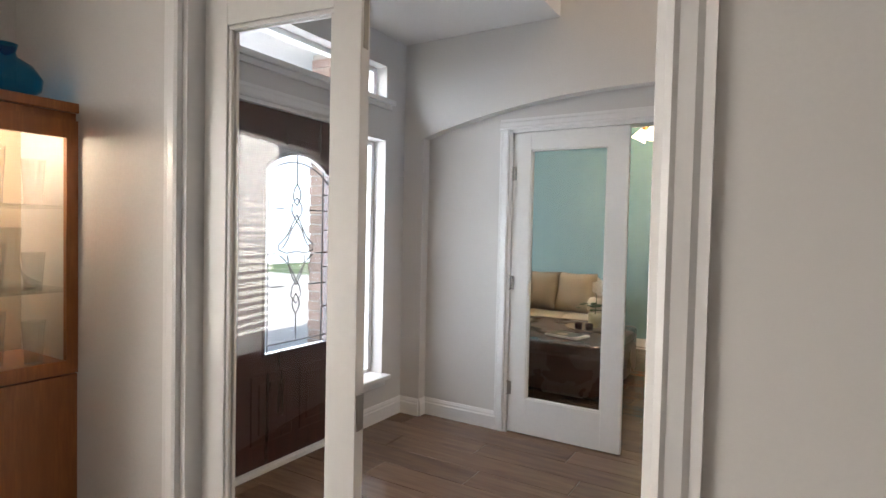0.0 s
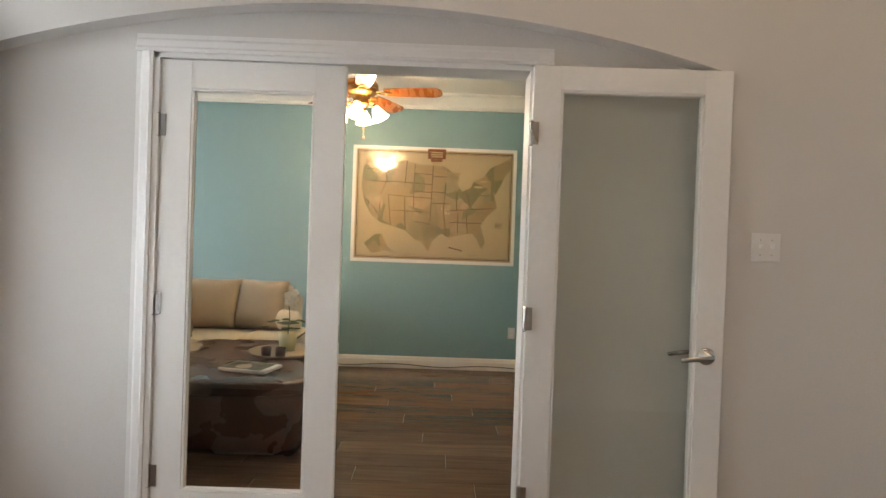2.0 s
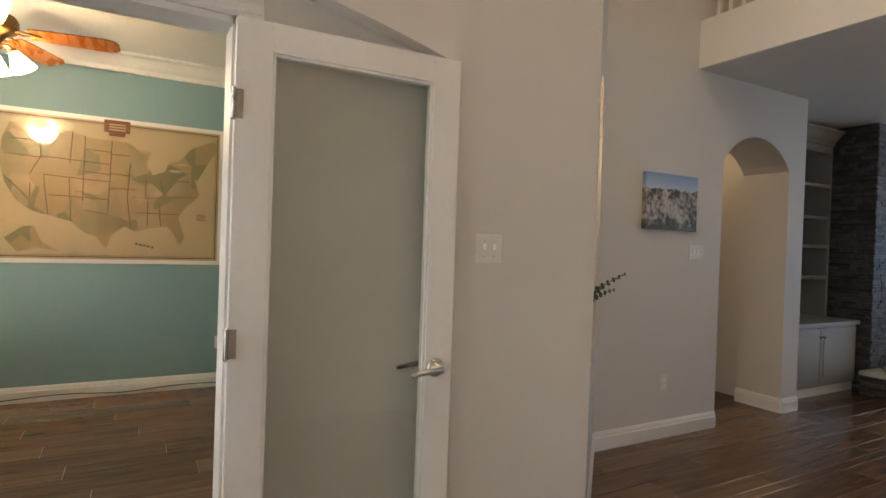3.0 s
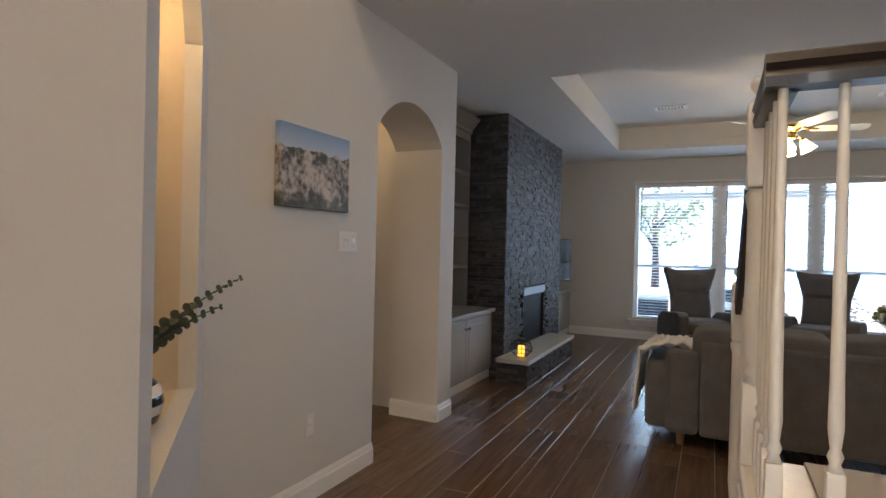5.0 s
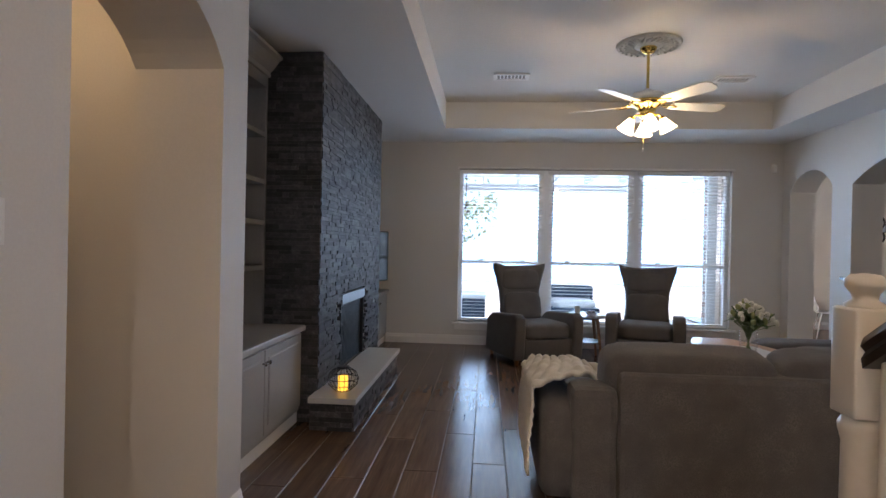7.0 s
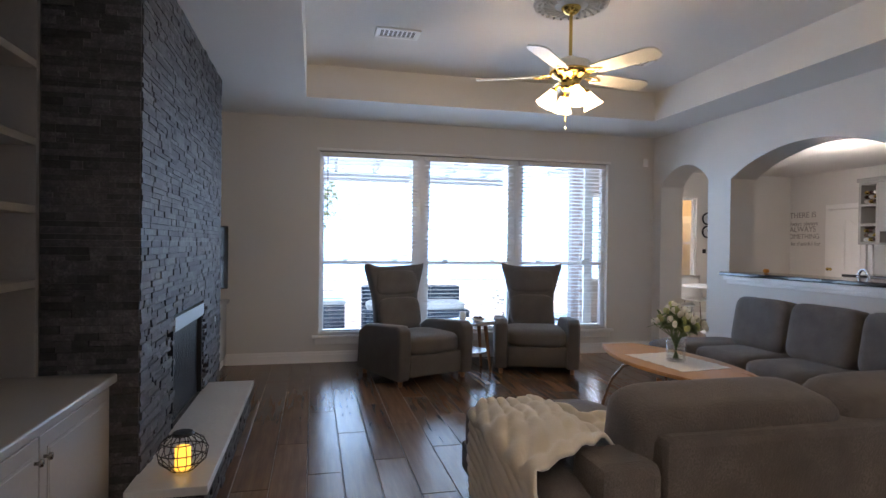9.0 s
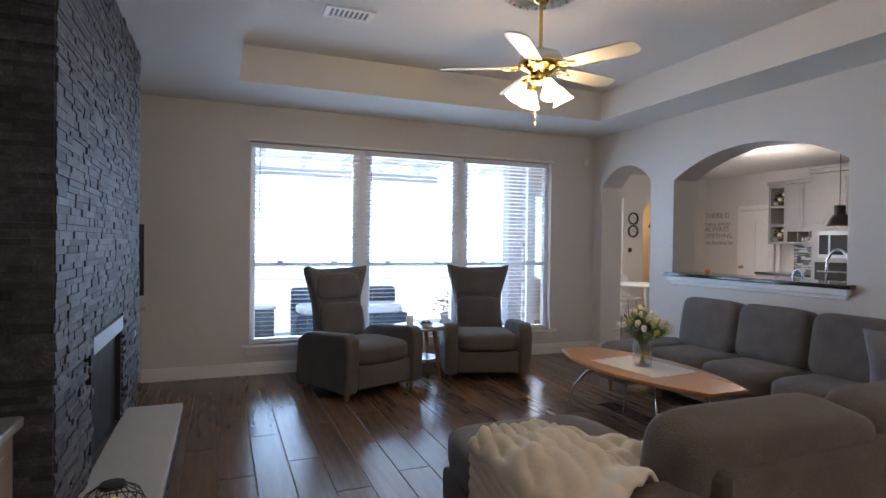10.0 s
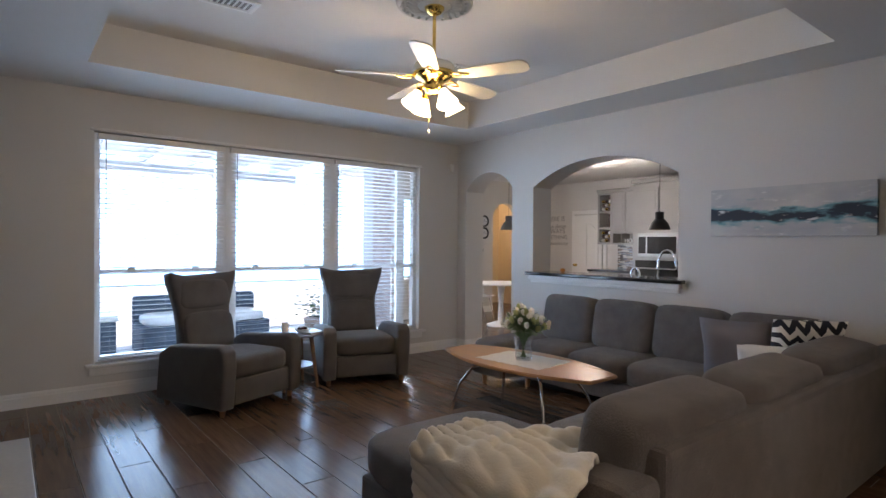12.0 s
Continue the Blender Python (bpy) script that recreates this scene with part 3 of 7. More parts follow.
# study leaves: one shut, one folded back on the wall
LW = 0.762
sl = glazed_leaf("door_study", LW, 2.032, "white one-lite glazed door leaf, closed", pose(-1.720, 3.490, 0.008), GLASS, stile=0.125)
for z in (0.30, 1.02, 1.76):
    hinge(sl, -0.006, -0.022, z)
so = glazed_leaf("door_study_open", 0.79, 2.032, "white one-lite glazed door leaf, folded back against the wall", pose(-0.192, 3.395, 0.008, 0, 0, -1.5), GLASSG, stile=0.11, top=0.095, latch=False)
for z in (0.30, 1.02, 1.76):
    hinge(so, -0.006, -0.03, z)


def lever(parent, x, y, z, s):
    bm = lathe(bmesh.new(), ((0.0, 0.0), (0.034, 0.0), (0.034, 0.006), (0.028, 0.012), (0.016, 0.016), (0.013, 0.04), (0.0, 0.042)), 24, Matrix.Translation((x, y, z)) @ Matrix.Rotation(radians(90 * s), 4, "X"))
    tube(bm, [(x + 0.005, y - s * 0.05, z), (x - 0.03, y - s * 0.053, z - 0.001), (x - 0.075, y - s * 0.054, z - 0.006), (x - 0.115, y - s * 0.052, z - 0.012)], [0.011, 0.010, 0.009, 0.008], 12)
    tube(bm, [(x, y - s * 0.03, z), (x, y - s * 0.056, z)], 0.011, 12)
    return part("lever_handle", bm, NICKEL, parent, "satin nickel lever handle", True)


lever(so, 0.722, -0.0175, 0.895, 1)
lever(so, 0.722, 0.0175, 0.895, -1)

# front door with leaded oval light
fd = thing("door_front", "dark mahogany front door with an arched leaded glass light, closed", "door", pose(-2.62, 1.904, 0.028), kind="structure")
DW, DH = 0.902, 2.0
GA = (0.20, 0.72)
arch = arch_top(0.20, 0.72, 1.665, 1.775)
part("leaf", wall_mesh("y", -0.0225, 0.0225, 0, DW, 0, DH, [(0.20, 0.72, 0.625, arch)]), MAHOG, fd)
for u0, u1 in ((0.12, 0.42), (0.48, 0.78)):
    bm = bmesh.new()
    for s in (-1, 1):
        x0, x1 = sorted((s * 0.0225, s * 0.031))
        box(bm, x0, x1, u0, u1, 0.13, 0.52, bevel=0.006)
        x0, x1 = sorted((s * 0.030, s * 0.036))
        box(bm, x0, x1, u0 + 0.05, u1 - 0.05, 0.18, 0.47, bevel=0.005)
    part("raised_panel", bm, MAHOG, fd)
bm = bmesh.new()
pts = [(0.026, 0.20, 0.625)] + [(0.026, 0.20 + 0.52 * k / 24, arch(0.20 + 0.52 * k / 24)) for k in range(25)] + [(0.026, 0.72, 0.625)]
tube(bm, pts, 0.011, 8, closed=True)
part("glazing_bead", bm, MAHOG, fd)
part("pane", prism(bmesh.new(), [(0.195, 0.62)] + [(0.20 + 0.52 * k / 24, arch(0.20 + 0.52 * k / 24) + 0.004) for k in range(25)][::1] + [(0.725, 0.62)], -0.003, 0.003, Matrix(((0, 0, 1, 0), (1, 0, 0, 0), (0, 1, 0, 0), (0, 0, 0, 1)))), BEVEL, fd, "textured leaded glass")


def came(*pts2):
    part("lead_came", tube(bmesh.new(), [(0.006, u, z) for u, z in pts2], 0.0042, 6), LEAD, fd, "dark lead came")


def mirrored(*pts2):
    came(*pts2), came(*[(0.92 - u, z) for u, z in pts2])


mirrored((0.245, 0.63), (0.245, arch(0.25) - 0.02)), came((0.205, 0.67), (0.715, 0.67))
came(*[(0.20 + 0.52 * k / 20, arch(0.20 + 0.52 * k / 20) - 0.05) for k in range(21)])
came((0.46, 1.60), (0.46, 1.77)), came((0.46, 0.68), (0.46, 0.83))
for z in (1.0, 1.19, 1.45):
    mirrored((0.205, z), (0.36 if z != 1.19 else 0.30, z))
for z in (0.85, 1.1, 1.33, 1.55):
    mirrored((0.205, z), (0.245, z))
wave = lambda a, z0, z1, amp, turns, ph: [(a + amp * math.sin(2 * math.pi * turns * k / 32 + ph), z0 + (z1 - z0) * k / 32) for k in range(33)]
mirrored(*[(0.46 + w * math.sin(math.pi * k / 16), z0 + (z1 - z0) * k / 16) for w, z0, z1 in ((0.03, 1.47, 1.60),) for k in range(17)])
mirrored((0.46, 1.52), (0.50, 1.47), (0.50, 1.43), (0.46, 1.38), (0.42, 1.33), (0.39, 1.27), (0.36, 1.23), (0.33, 1.21), (0.38, 1.19), (0.44, 1.20))
mirrored((0.46, 1.42), (0.49, 1.37), (0.53, 1.30), (0.56, 1.27), (0.60, 1.24), (0.595, 1.21), (0.54, 1.19), (0.46, 1.20))
mirrored((0.46, 0.89), (0.50, 0.94), (0.49, 0.99), (0.46, 1.03), (0.42, 1.10), (0.37, 1.15), (0.33, 1.18))
mirrored((0.46, 1.00), (0.49, 1.05), (0.52, 1.12), (0.53, 1.18))
mirrored(*[(0.46 + 0.028 * math.sin(math.pi * k / 16), 0.83 + 0.12 * k / 16) for k in range(17)])
for z in (0.22, 1.0, 1.76):
    bm = lathe(bmesh.new(), ((0.009, -0.05), (0.009, 0.05)), 10, Matrix.Translation((0.03, DW + 0.004, z)))
    box(bm, 0.022, 0.026, DW - 0.03, DW + 0.004, z - 0.05, z + 0.05)
    part("hinge", bm, ANTIQUE, fd, "aged brass hinge")


def fixed_window(name, axis_y0, axis_y1, z0, z1, x, label, sill=True, frame=0.035, meeting=None):
    """A white vinyl window in the front wall, facing +x."""
    w = thing(name, label, "window", (x, axis_y0, z0), kind="structure")
    b, h = axis_y1 - axis_y0, z1 - z0
    for nm, r in (("jamb", (-0.03, 0.03, 0, frame, 0, h)), ("jamb", (-0.03, 0.03, b - frame, b, 0, h)), ("head", (-0.03, 0.03, frame, b - frame, h - frame, h)), ("bottom_rail", (-0.03, 0.03, frame, b - frame, 0, frame))):
        part(nm, boxes(r, bevel=0.004), VINYL, w)
    g = part("pane", boxes((-0.003, 0.003, frame - 0.004, b - frame + 0.004, frame - 0.004, h - frame + 0.004)), GLASS, w, "clear glass pane")
    g.visible_shadow = False
    if sill:
        part("window_sill", boxes((0.0, 0.16 + 0.035, -0.03, b + 0.03, -0.026, 0.005), bevel=0.006), TRIM, w, "white sill board")
        part("apron", boxes((0.14, 0.155, -0.01, b + 0.01, -0.075, -0.03), bevel=0.004), TRIM, w)
    return w


fixed_window("window_sidelight", 2.91, 3.16, 0.33, 2.0, -2.70, "tall narrow white sidelight window beside the door")
fixed_window("window_sidelight_left", 1.49, 1.75, 0.33, 2.0, -2.70, "tall narrow white sidelight window beside the door")
fixed_window("window_transom", 1.49, 3.16, 2.29, 2.52, -2.69, "low wide white transom window above the door", sill=False)
solid("transom_ledge", boxes((-2.57, -2.535, 1.42, 3.23, 2.255, 2.29), (-2.57, -2.553, 1.44, 3.21, 2.22, 2.255), bevel=0.004), TRIM, "white moulded ledge below the transom window", "trim")
dw = fixed_window("window_dining", -1.55, 0.27, 0.6, 2.0, -2.70, "white dining room window behind horizontal blinds")
db = thing("blind_dining", "white slatted blind hanging open in the dining window", "blind", (-2.60, -1.55, 0.6))
part("headrail", boxes((-0.03, 0.03, 0.01, 1.76, 1.35, 1.395), bevel=0.004), BLIND, db)
slat = None
for k in range(27):
    if slat is None:
        slat = mesh_of("slat", boxes((-0.025, 0.025, 0.015, 1.755, -0.0015, 0.0015)), BLIND)
    s = new("slat", slat)
    s.parent, s.location, s.rotation_euler = db, (0, 0, 0.03 + k * 0.05), (0, radians(12), 0)
for y in (0.35, 1.4):
    part("ladder_cord", boxes((-0.002, 0.002, y - 0.002, y + 0.002, 0.03, 1.36)), BLIND, db)

# triple window of the living room
WIN = ((2.36, 3.52), (1.18, 2.36), (-0.03, 1.18))
for k, (y0, y1) in enumerate(WIN):
    w = thing("window_living", "white double-hung vinyl window, both sashes shut", "window", (9.70, y0, 0.305), kind="structure")
    b, h = y1 - y0, 2.065
    f, g_ = (0.055 if k == 2 else 0.10), (0.055 if k == 0 else 0.10)
    for nm, r in (("jamb", (-0.035, 0.035, 0, f, 0, h)), ("jamb", (-0.035, 0.035, b - g_, b, 0, h)), ("head", (-0.035, 0.035, f, b - g_, h - 0.045, h)), ("bottom_rail", (-0.035, 0.035, f, b - g_, 0, 0.05)), ("meeting_rail", (-0.035, 0.035, f, b - g_, 0.79, 0.835))):
        part(nm, boxes(r, bevel=0.004), VINYL, w)
    for z0, z1 in ((0.05, 0.79), (0.835, h - 0.045)):
        g = part("pane", boxes((-0.003, 0.003, f - 0.004, b - g_ + 0.004, z0 - 0.004, z1 + 0.004)), GLASS, w, "clear glass pane")
        g.visible_shadow = False
    for u in (0.3, b - 0.3):
        part("sash_lock", boxes((-0.06, -0.035, u - 0.03, u + 0.03, 0.815, 0.85), bevel=0.004), VINYL, w)
    bl = thing("blind", "white slatted blind let down with its slats open", "blind", (9.635, y0, 0.305), group="living room blinds")
    part("headrail", boxes((-0.025, 0.025, 0.03, b - 0.03, 2.00, 2.055), bevel=0.004), BLIND, bl)
    part("bottom_bar", boxes((-0.025, 0.025, 0.04, b - 0.04, 0.012, 0.03), bevel=0.003), BLIND, bl)
    sm = mesh_of("slat", boxes((-0.022, 0.022, 0.04, b - 0.04, -0.0016, 0.0016)), BLIND)
    for i in range(44):
        s = new("slat", sm)
        s.parent, s.location, s.rotation_euler = bl, (0, 0, 0.05 + i * 0.0445), (0, radians(9), 0)
    for u in (0.12, b / 2, b - 0.12):
        part("ladder_cord", boxes((-0.0245, -0.0235, u - 0.0008, u + 0.0008, 0.03, 2.0)), BLIND, bl)
    part("tilt_wand", tube(bmesh.new(), [(-0.03, b - 0.09, 2.0), (-0.03, b - 0.09, 1.3)], 0.004, 6), BLACK if k < 2 else BLIND, bl, "slim blind wand")
solid("window_stool", boxes((9.53, 9.61, -0.10, 3.59, 0.275, 0.305), (9.572, 9.60, -0.07, 3.56, 0.20, 0.275), bevel=0.006), TRIM, "white window sill board with moulded apron", "window sill")
solid("window_valance", boxes((9.585, 9.60, -0.06, 3.55, 2.37, 2.40), bevel=0.004), TRIM, "thin white head trim above the triple window", "trim")

# nook window
nw = fixed_window("window_nook", -3.39, -2.95, 0.72, 2.26, 12.38, "white double-hung nook window", sill=False)
part("meeting_rail", boxes((-0.03, 0.03, 0.03, 0.41, 0.68, 0.72), bevel=0.004), VINYL, nw)
fixed_window("window_nook_wide", -2.2, -1.0, 0.72, 2.26, 12.38, "white nook window", sill=False)
# unseen window, added to let study_light in
fixed_window("window_study", 4.9, 6.3, 0.8, 2.2, -4.66, "white study window, unseen and assumed", sill=False)

# ---- living room ----
# stone chimney breast, built of single ledger stones
chim = thing("fireplace", "dark grey stacked-stone fireplace with a steel-topped black firebox", "fireplace", (6.10, 4.37, 0))
part("core", wall_mesh("x", 0.03, 0.72, 0.03, 2.24, 0, C, [(0.63, 1.55, 0.20, 0.90)]), SHELFIN, chim)
rnd = random.Random(7)


def stone_piece(l, h, d):
    bm = box(bmesh.new(), 0, l, -d, 0.03, 0, h)
    for v in bm.verts:
        v.co += Vector((0, rnd.uniform(-0.004, 0.004) if v.co.y < 0 else 0, 0))
    return mesh_of("ledger_stone", bm, STONE)


stock = {}
left = bmesh.new()
z = 0.0
while z < C - 0.012:
    h = rnd.choice((0.022, 0.027, 0.032, 0.038))
    h = min(h, C - z)
    for face in (0, 1):
        span = 2.27 if face == 0 else 0.41
        u = 0.0 if face == 0 else -0.0
        while u < span - 0.001:
            l = min(rnd.choice((0.05, 0.07, 0.10, 0.13, 0.17, 0.21)), span - u)
            if span - u - l < 0.04:
                l = span - u
            d = rnd.uniform(0.003, 0.012)
            hole = face == 0 and u + l > 0.65 and u < 1.52 and 0.22 < z + h / 2 < 0.89
            if not hole:
                if face == 0 and 0.2 < z < 1.05 and u < 1.3 and len([c for c in chim.children if c.name.startswith("ledger_stone")]) < 280:
                    key = (round(l, 3), round(h, 3), round(d, 3))
                    ob = new("ledger_stone", stock.setdefault(key, None) or stone_piece(l - 0.0015, h - 0.0015, d))
                    ob.parent, ob.location = chim, (u, 0.0, z)
                elif face == 0:
                    box(left, u, u + l - 0.0015, -d, 0.03, z, z + h - 0.0015)
                else:
                    box(left, -d, 0.03, u, u + l - 0.0015, z, z + h - 0.0015)
            u += l
    z += h
stones = part("ledger_stone_rest", left, surface("ledger_stone_joined", (0.075, 0.070, 0.071), 0.68, vary=0.6, big=26, fine=90, bump=0.5, depth=0.003), chim)
tagged(stones, "dark grey ledger stones of varied depth", kind="stuff")
fnt = stones.data.materials[0].node_tree
geo = fnt.nodes.new("ShaderNodeNewGeometry")
hs = fnt.nodes.new("ShaderNodeHueSaturation")
mr = fnt.nodes.new("ShaderNodeMapRange")
mr.inputs["To Min"].default_value, mr.inputs["To Max"].default_value = 0.45, 1.7
fnt.links.new(geo.outputs["Random Per Island"], mr.inputs["Value"])
fnt.links.new(mr.outputs[0], hs.inputs["Value"])
fb = fnt.nodes["Principled BSDF"]
fnt.links.new(fb.inputs["Base Color"].links[0].from_socket, hs.inputs["Color"])
fnt.links.new(hs.outputs[0], fb.inputs["Base Color"])
part("firebox", boxes((0.65, 0.67, 0.0, 0.45, 0.236, 0.81), (1.50, 1.52, 0.0, 0.45, 0.236, 0.81), (0.65, 1.52, 0.43, 0.45, 0.236, 0.81), (0.65, 1.52, 0.0, 0.45, 0.79, 0.81)), BLACK, chim, "sooty black firebox")
part("mesh_screen", boxes(*[(0.67 + 0.013 * i, 0.676 + 0.013 * i, 0.03, 0.034, 0.24, 0.80) for i in range(64)]), IRON, chim, "black wire mesh screen")
HOOD = surface("dull_steel", (0.30, 0.31, 0.31), 0.55, metal=1.0, vary=0.08, big=3, fine=120, bump=0.05)
part("hood_band", boxes((0.65, 1.52, -0.012, 0.03, 0.80, 0.887), bevel=0.004), HOOD, chim, "brushed steel hood band")
part("key_valve", lathe(bmesh.new(), ((0.022, 0), (0.022, 0.006), (0.008, 0.008), (0.008, 0.012)), 16, Matrix.Translation((1.86, -0.03, 0.72)) @ Matrix.Rotation(radians(90), 4, "X")), STEEL, chim, "steel gas key valve")
hearth = thing("hearth", "pale stone hearth slab on a dark stacked-stone base", "hearth", (5.90, 4.03, 0))
part("slab", boxes((0, 1.98, 0, 0.345, 0.195, 0.236), bevel=0.004), HEARTH, hearth)
hb = bmesh.new()
z = 0.0
while z < 0.194:
    h = min(rnd.choice((0.028, 0.034, 0.042)), 0.195 - z)
    for face in (0, 1, 2):
        u, span = 0.0, (1.92 if face == 0 else 0.31)
        while u < span - 0.001:
            l = min(rnd.choice((0.08, 0.12, 0.18, 0.24)), span - u)
            d = rnd.uniform(0.0, 0.014)
            if face == 0:
                box(hb, 0.03 + u, 0.03 + u + l - 0.002, 0.03 - d, 0.08, z, z + h - 0.002)
            elif face == 1:
                box(hb, 0.03 - d, 0.08, 0.03 + u, 0.03 + u + l - 0.002, z, z + h - 0.002)
            else:
                box(hb, 1.90, 1.95 + d, 0.03 + u, 0.03 + u + l - 0.002, z, z + h - 0.002)
            u += l
    z += h
tagged(part("base_stone_rest", hb, stones.data.materials[0], hearth), "dark ledger stones", kind="stuff")
part("base_core", boxes((0.06, 1.92, 0.06, 0.34, 0, 0.194)), SHELFIN, hearth)

# lantern on the hearth
ln = thing("lantern", "black wire dome lantern with a lit yellow candle", "lantern", (6.12, 4.18, 0.237))
bm = bmesh.new()
prof = ((0.055, 0.0), (0.105, 0.045), (0.115, 0.09), (0.095, 0.135), (0.05, 0.165), (0.02, 0.175))
for k in range(18):
    a = 2 * math.pi * k / 18
    tube(bm, [(r * math.cos(a), r * math.sin(a), h + 0.004) for r, h in prof], 0.0022, 6)
for r, h in prof[:5]:
    tube(bm, [(r * math.cos(2 * math.pi * k / 24), r * math.sin(2 * math.pi * k / 24), h + 0.004) for k in range(24)], 0.0028, 6, closed=True)
part("cage", bm, IRON, ln, "black wire cage")
part("lid", lathe(bmesh.new(), ((0.0, 0.17), (0.05, 0.17), (0.045, 0.18), (0.0, 0.183)), 24, Matrix.Translation((0, 0, 0.0))), IRON, ln)
part("candle", lathe(bmesh.new(), ((0.0, 0.006), (0.036, 0.006), (0.036, 0.105), (0.03, 0.11), (0.0, 0.102)), 24), CANDLE, ln, "glowing yellow pillar candle", True)


# cabinets beside the chimney
def base_cabinet(x0, x1, doors, name="base_cabinet"):
    cb = thing(name, "grey painted base cabinet with panelled doors", "cabinet", (x0, 4.49, 0))
    w = x1 - x0
    part("body", boxes((0, w, 0.012, 0.60, 0.09, 0.675), (0.0, w, 0.04, 0.60, 0.0, 0.09)), CABG, cb)
    part("plinth", run(bmesh.new(), BASE_PROFILE, (0, 0.04), (w, 0.04), -1), TRIM, cb, "white moulded plinth")
    dwid = (w - 0.04) / doors
    for i in range(doors):
        a, b = 0.02 + i * dwid + 0.004, 0.02 + (i + 1) * dwid - 0.004
        door = part("door", boxes((a, b, -0.008, 0.012, 0.13, 0.66), bevel=0.003), CABG, cb)
        part("panel", boxes((a + 0.06, b - 0.06, -0.0135, -0.006, 0.19, 0.60), bevel=0.004), CABG, door)
        part("panel_moulding", boxes((a + 0.052, b - 0.052, -0.0115, -0.007, 0.182, 0.19), (a + 0.052, b - 0.052, -0.0115, -0.007, 0.60, 0.608), (a + 0.052, a + 0.06, -0.0115, -0.007, 0.19, 0.60), (b - 0.06, b - 0.052, -0.0115, -0.007, 0.19, 0.60)), CABG, door)
        ku = b - 0.03 if i % 2 == 0 else a + 0.03
        part("knob", lathe(bmesh.new(), ((0.0, 0.0), (0.006, 0.0), (0.006, 0.012), (0.014, 0.018), (0.012, 0.026), (0.0, 0.028)), 14, Matrix.Translation((ku, -0.008, 0.58)) @ Matrix.Rotation(radians(90), 4, "X")), NICKEL, door, "satin nickel knob", True)
    part("counter", boxes((0, w, -0.035, 0.60, 0.68, 0.72), bevel=0.008), CABG, cb)
    return cb


base_cabinet(4.70, 6.085, 2)
base_cabinet(8.38, 9.595, 2)
sh = thing("bookshelf", "grey built-in bookshelf with mostly empty shelves and a crown", "bookshelf", (4.70, 4.78, 0.72))
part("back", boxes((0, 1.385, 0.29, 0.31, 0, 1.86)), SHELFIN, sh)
part("side", boxes((0.0, 0.03, 0.0, 0.29, 0, 1.86), bevel=0.002), CABG, sh)
part("side", boxes((1.355, 1.385, 0.0, 0.29, 0, 1.86), bevel=0.002), CABG, sh)
for z in (0.40, 0.73, 1.03, 1.375):
    part("shelf", boxes((0.03, 1.355, 0.0, 0.29, z, z + 0.035), bevel=0.003), CABG, sh)
part("top", boxes((0.0, 1.385, 0.0, 0.31, 1.74, 1.86)), CABG, sh)
bm = run(bmesh.new(), CROWN, (0, 0), (1.385, 0), -1)
bmesh.ops.translate(bm, vec=(0, 0, 1.97), verts=bm.verts)
part("crown", bm, CABG, sh)
part("frieze", boxes((0.0, 1.385, 0.0, 0.31, 1.86, 1.975)), CABG, sh)
rp = thing("flower_pot", "dark pot with small pink flowers on the cabinet", "plant", (5.28, 4.86, 0.721))
part("pot", lathe(bmesh.new(), ((0.0, 0.0), (0.06, 0.0), (0.085, 0.10), (0.09, 0.14), (0.08, 0.14), (0.07, 0.10), (0.0, 0.09)), 20), BLACK, rp, "", True)
LEAF = surface("leaf_green", (0.045, 0.085, 0.03), 0.5, vary=0.35, big=20)
PINK = surface("pink_petal", (0.62, 0.25, 0.28), 0.6, vary=0.15, big=30)
WPET = surface("white_petal", (0.82, 0.80, 0.72), 0.6, vary=0.06, big=30)
bm, bp = bmesh.new(), bmesh.new()
for k in range(14):
    a, t = 2.4 * k, 0.04 + 0.012 * (k % 5)
    tube(bm, [(0, 0, 0.1), (t * math.cos(a), t * math.sin(a), 0.2), (1.6 * t * math.cos(a), 1.6 * t * math.sin(a), 0.24 + 0.012 * (k % 6))], 0.004, 5)
    puff(bm, 1.4 * t * math.cos(a), 1.4 * t * math.sin(a), 0.17 + 0.006 * (k % 4), 0.05, 0.03, 0.012, 2.2, 3)
    puff(bp, 1.6 * t * math.cos(a), 1.6 * t * math.sin(a), 0.25 + 0.012 * (k % 6), 0.035, 0.035, 0.025, 2.2, 3)
part("foliage", bm, LEAF, rp), part("blossom", bp, PINK, rp)
wc = thing("candle_jar", "small white ceramic candle jar on a shelf", "candle", (5.30, 4.88, 1.486))
part("jar", lathe(bmesh.new(), ((0.0, 0), (0.05, 0), (0.052, 0.01), (0.052, 0.11), (0.045, 0.115), (0.0, 0.108)), 20), WHITE, wc, "", True)

# television, turned towards the room
tv = thing("television", "flat black television on a foot, turned off", "television", pose(8.96, 4.75, 0.722, 0, 0, -33))
part("screen", boxes((-0.53, 0.53, -0.02, 0.0, 0.135, 0.77), bevel=0.006), SCREEN, tv, "dark glossy screen")
part("bezel", boxes((-0.54, 0.54, -0.015, 0.035, 0.125, 0.78), bevel=0.008), BLACK, tv)
part("neck", boxes((-0.05, 0.05, -0.005, 0.03, 0.015, 0.14), bevel=0.004), BLACK, tv)
part("foot", boxes((-0.2, 0.2, -0.08, 0.09, 0.0, 0.016), bevel=0.006), BLACK, tv)


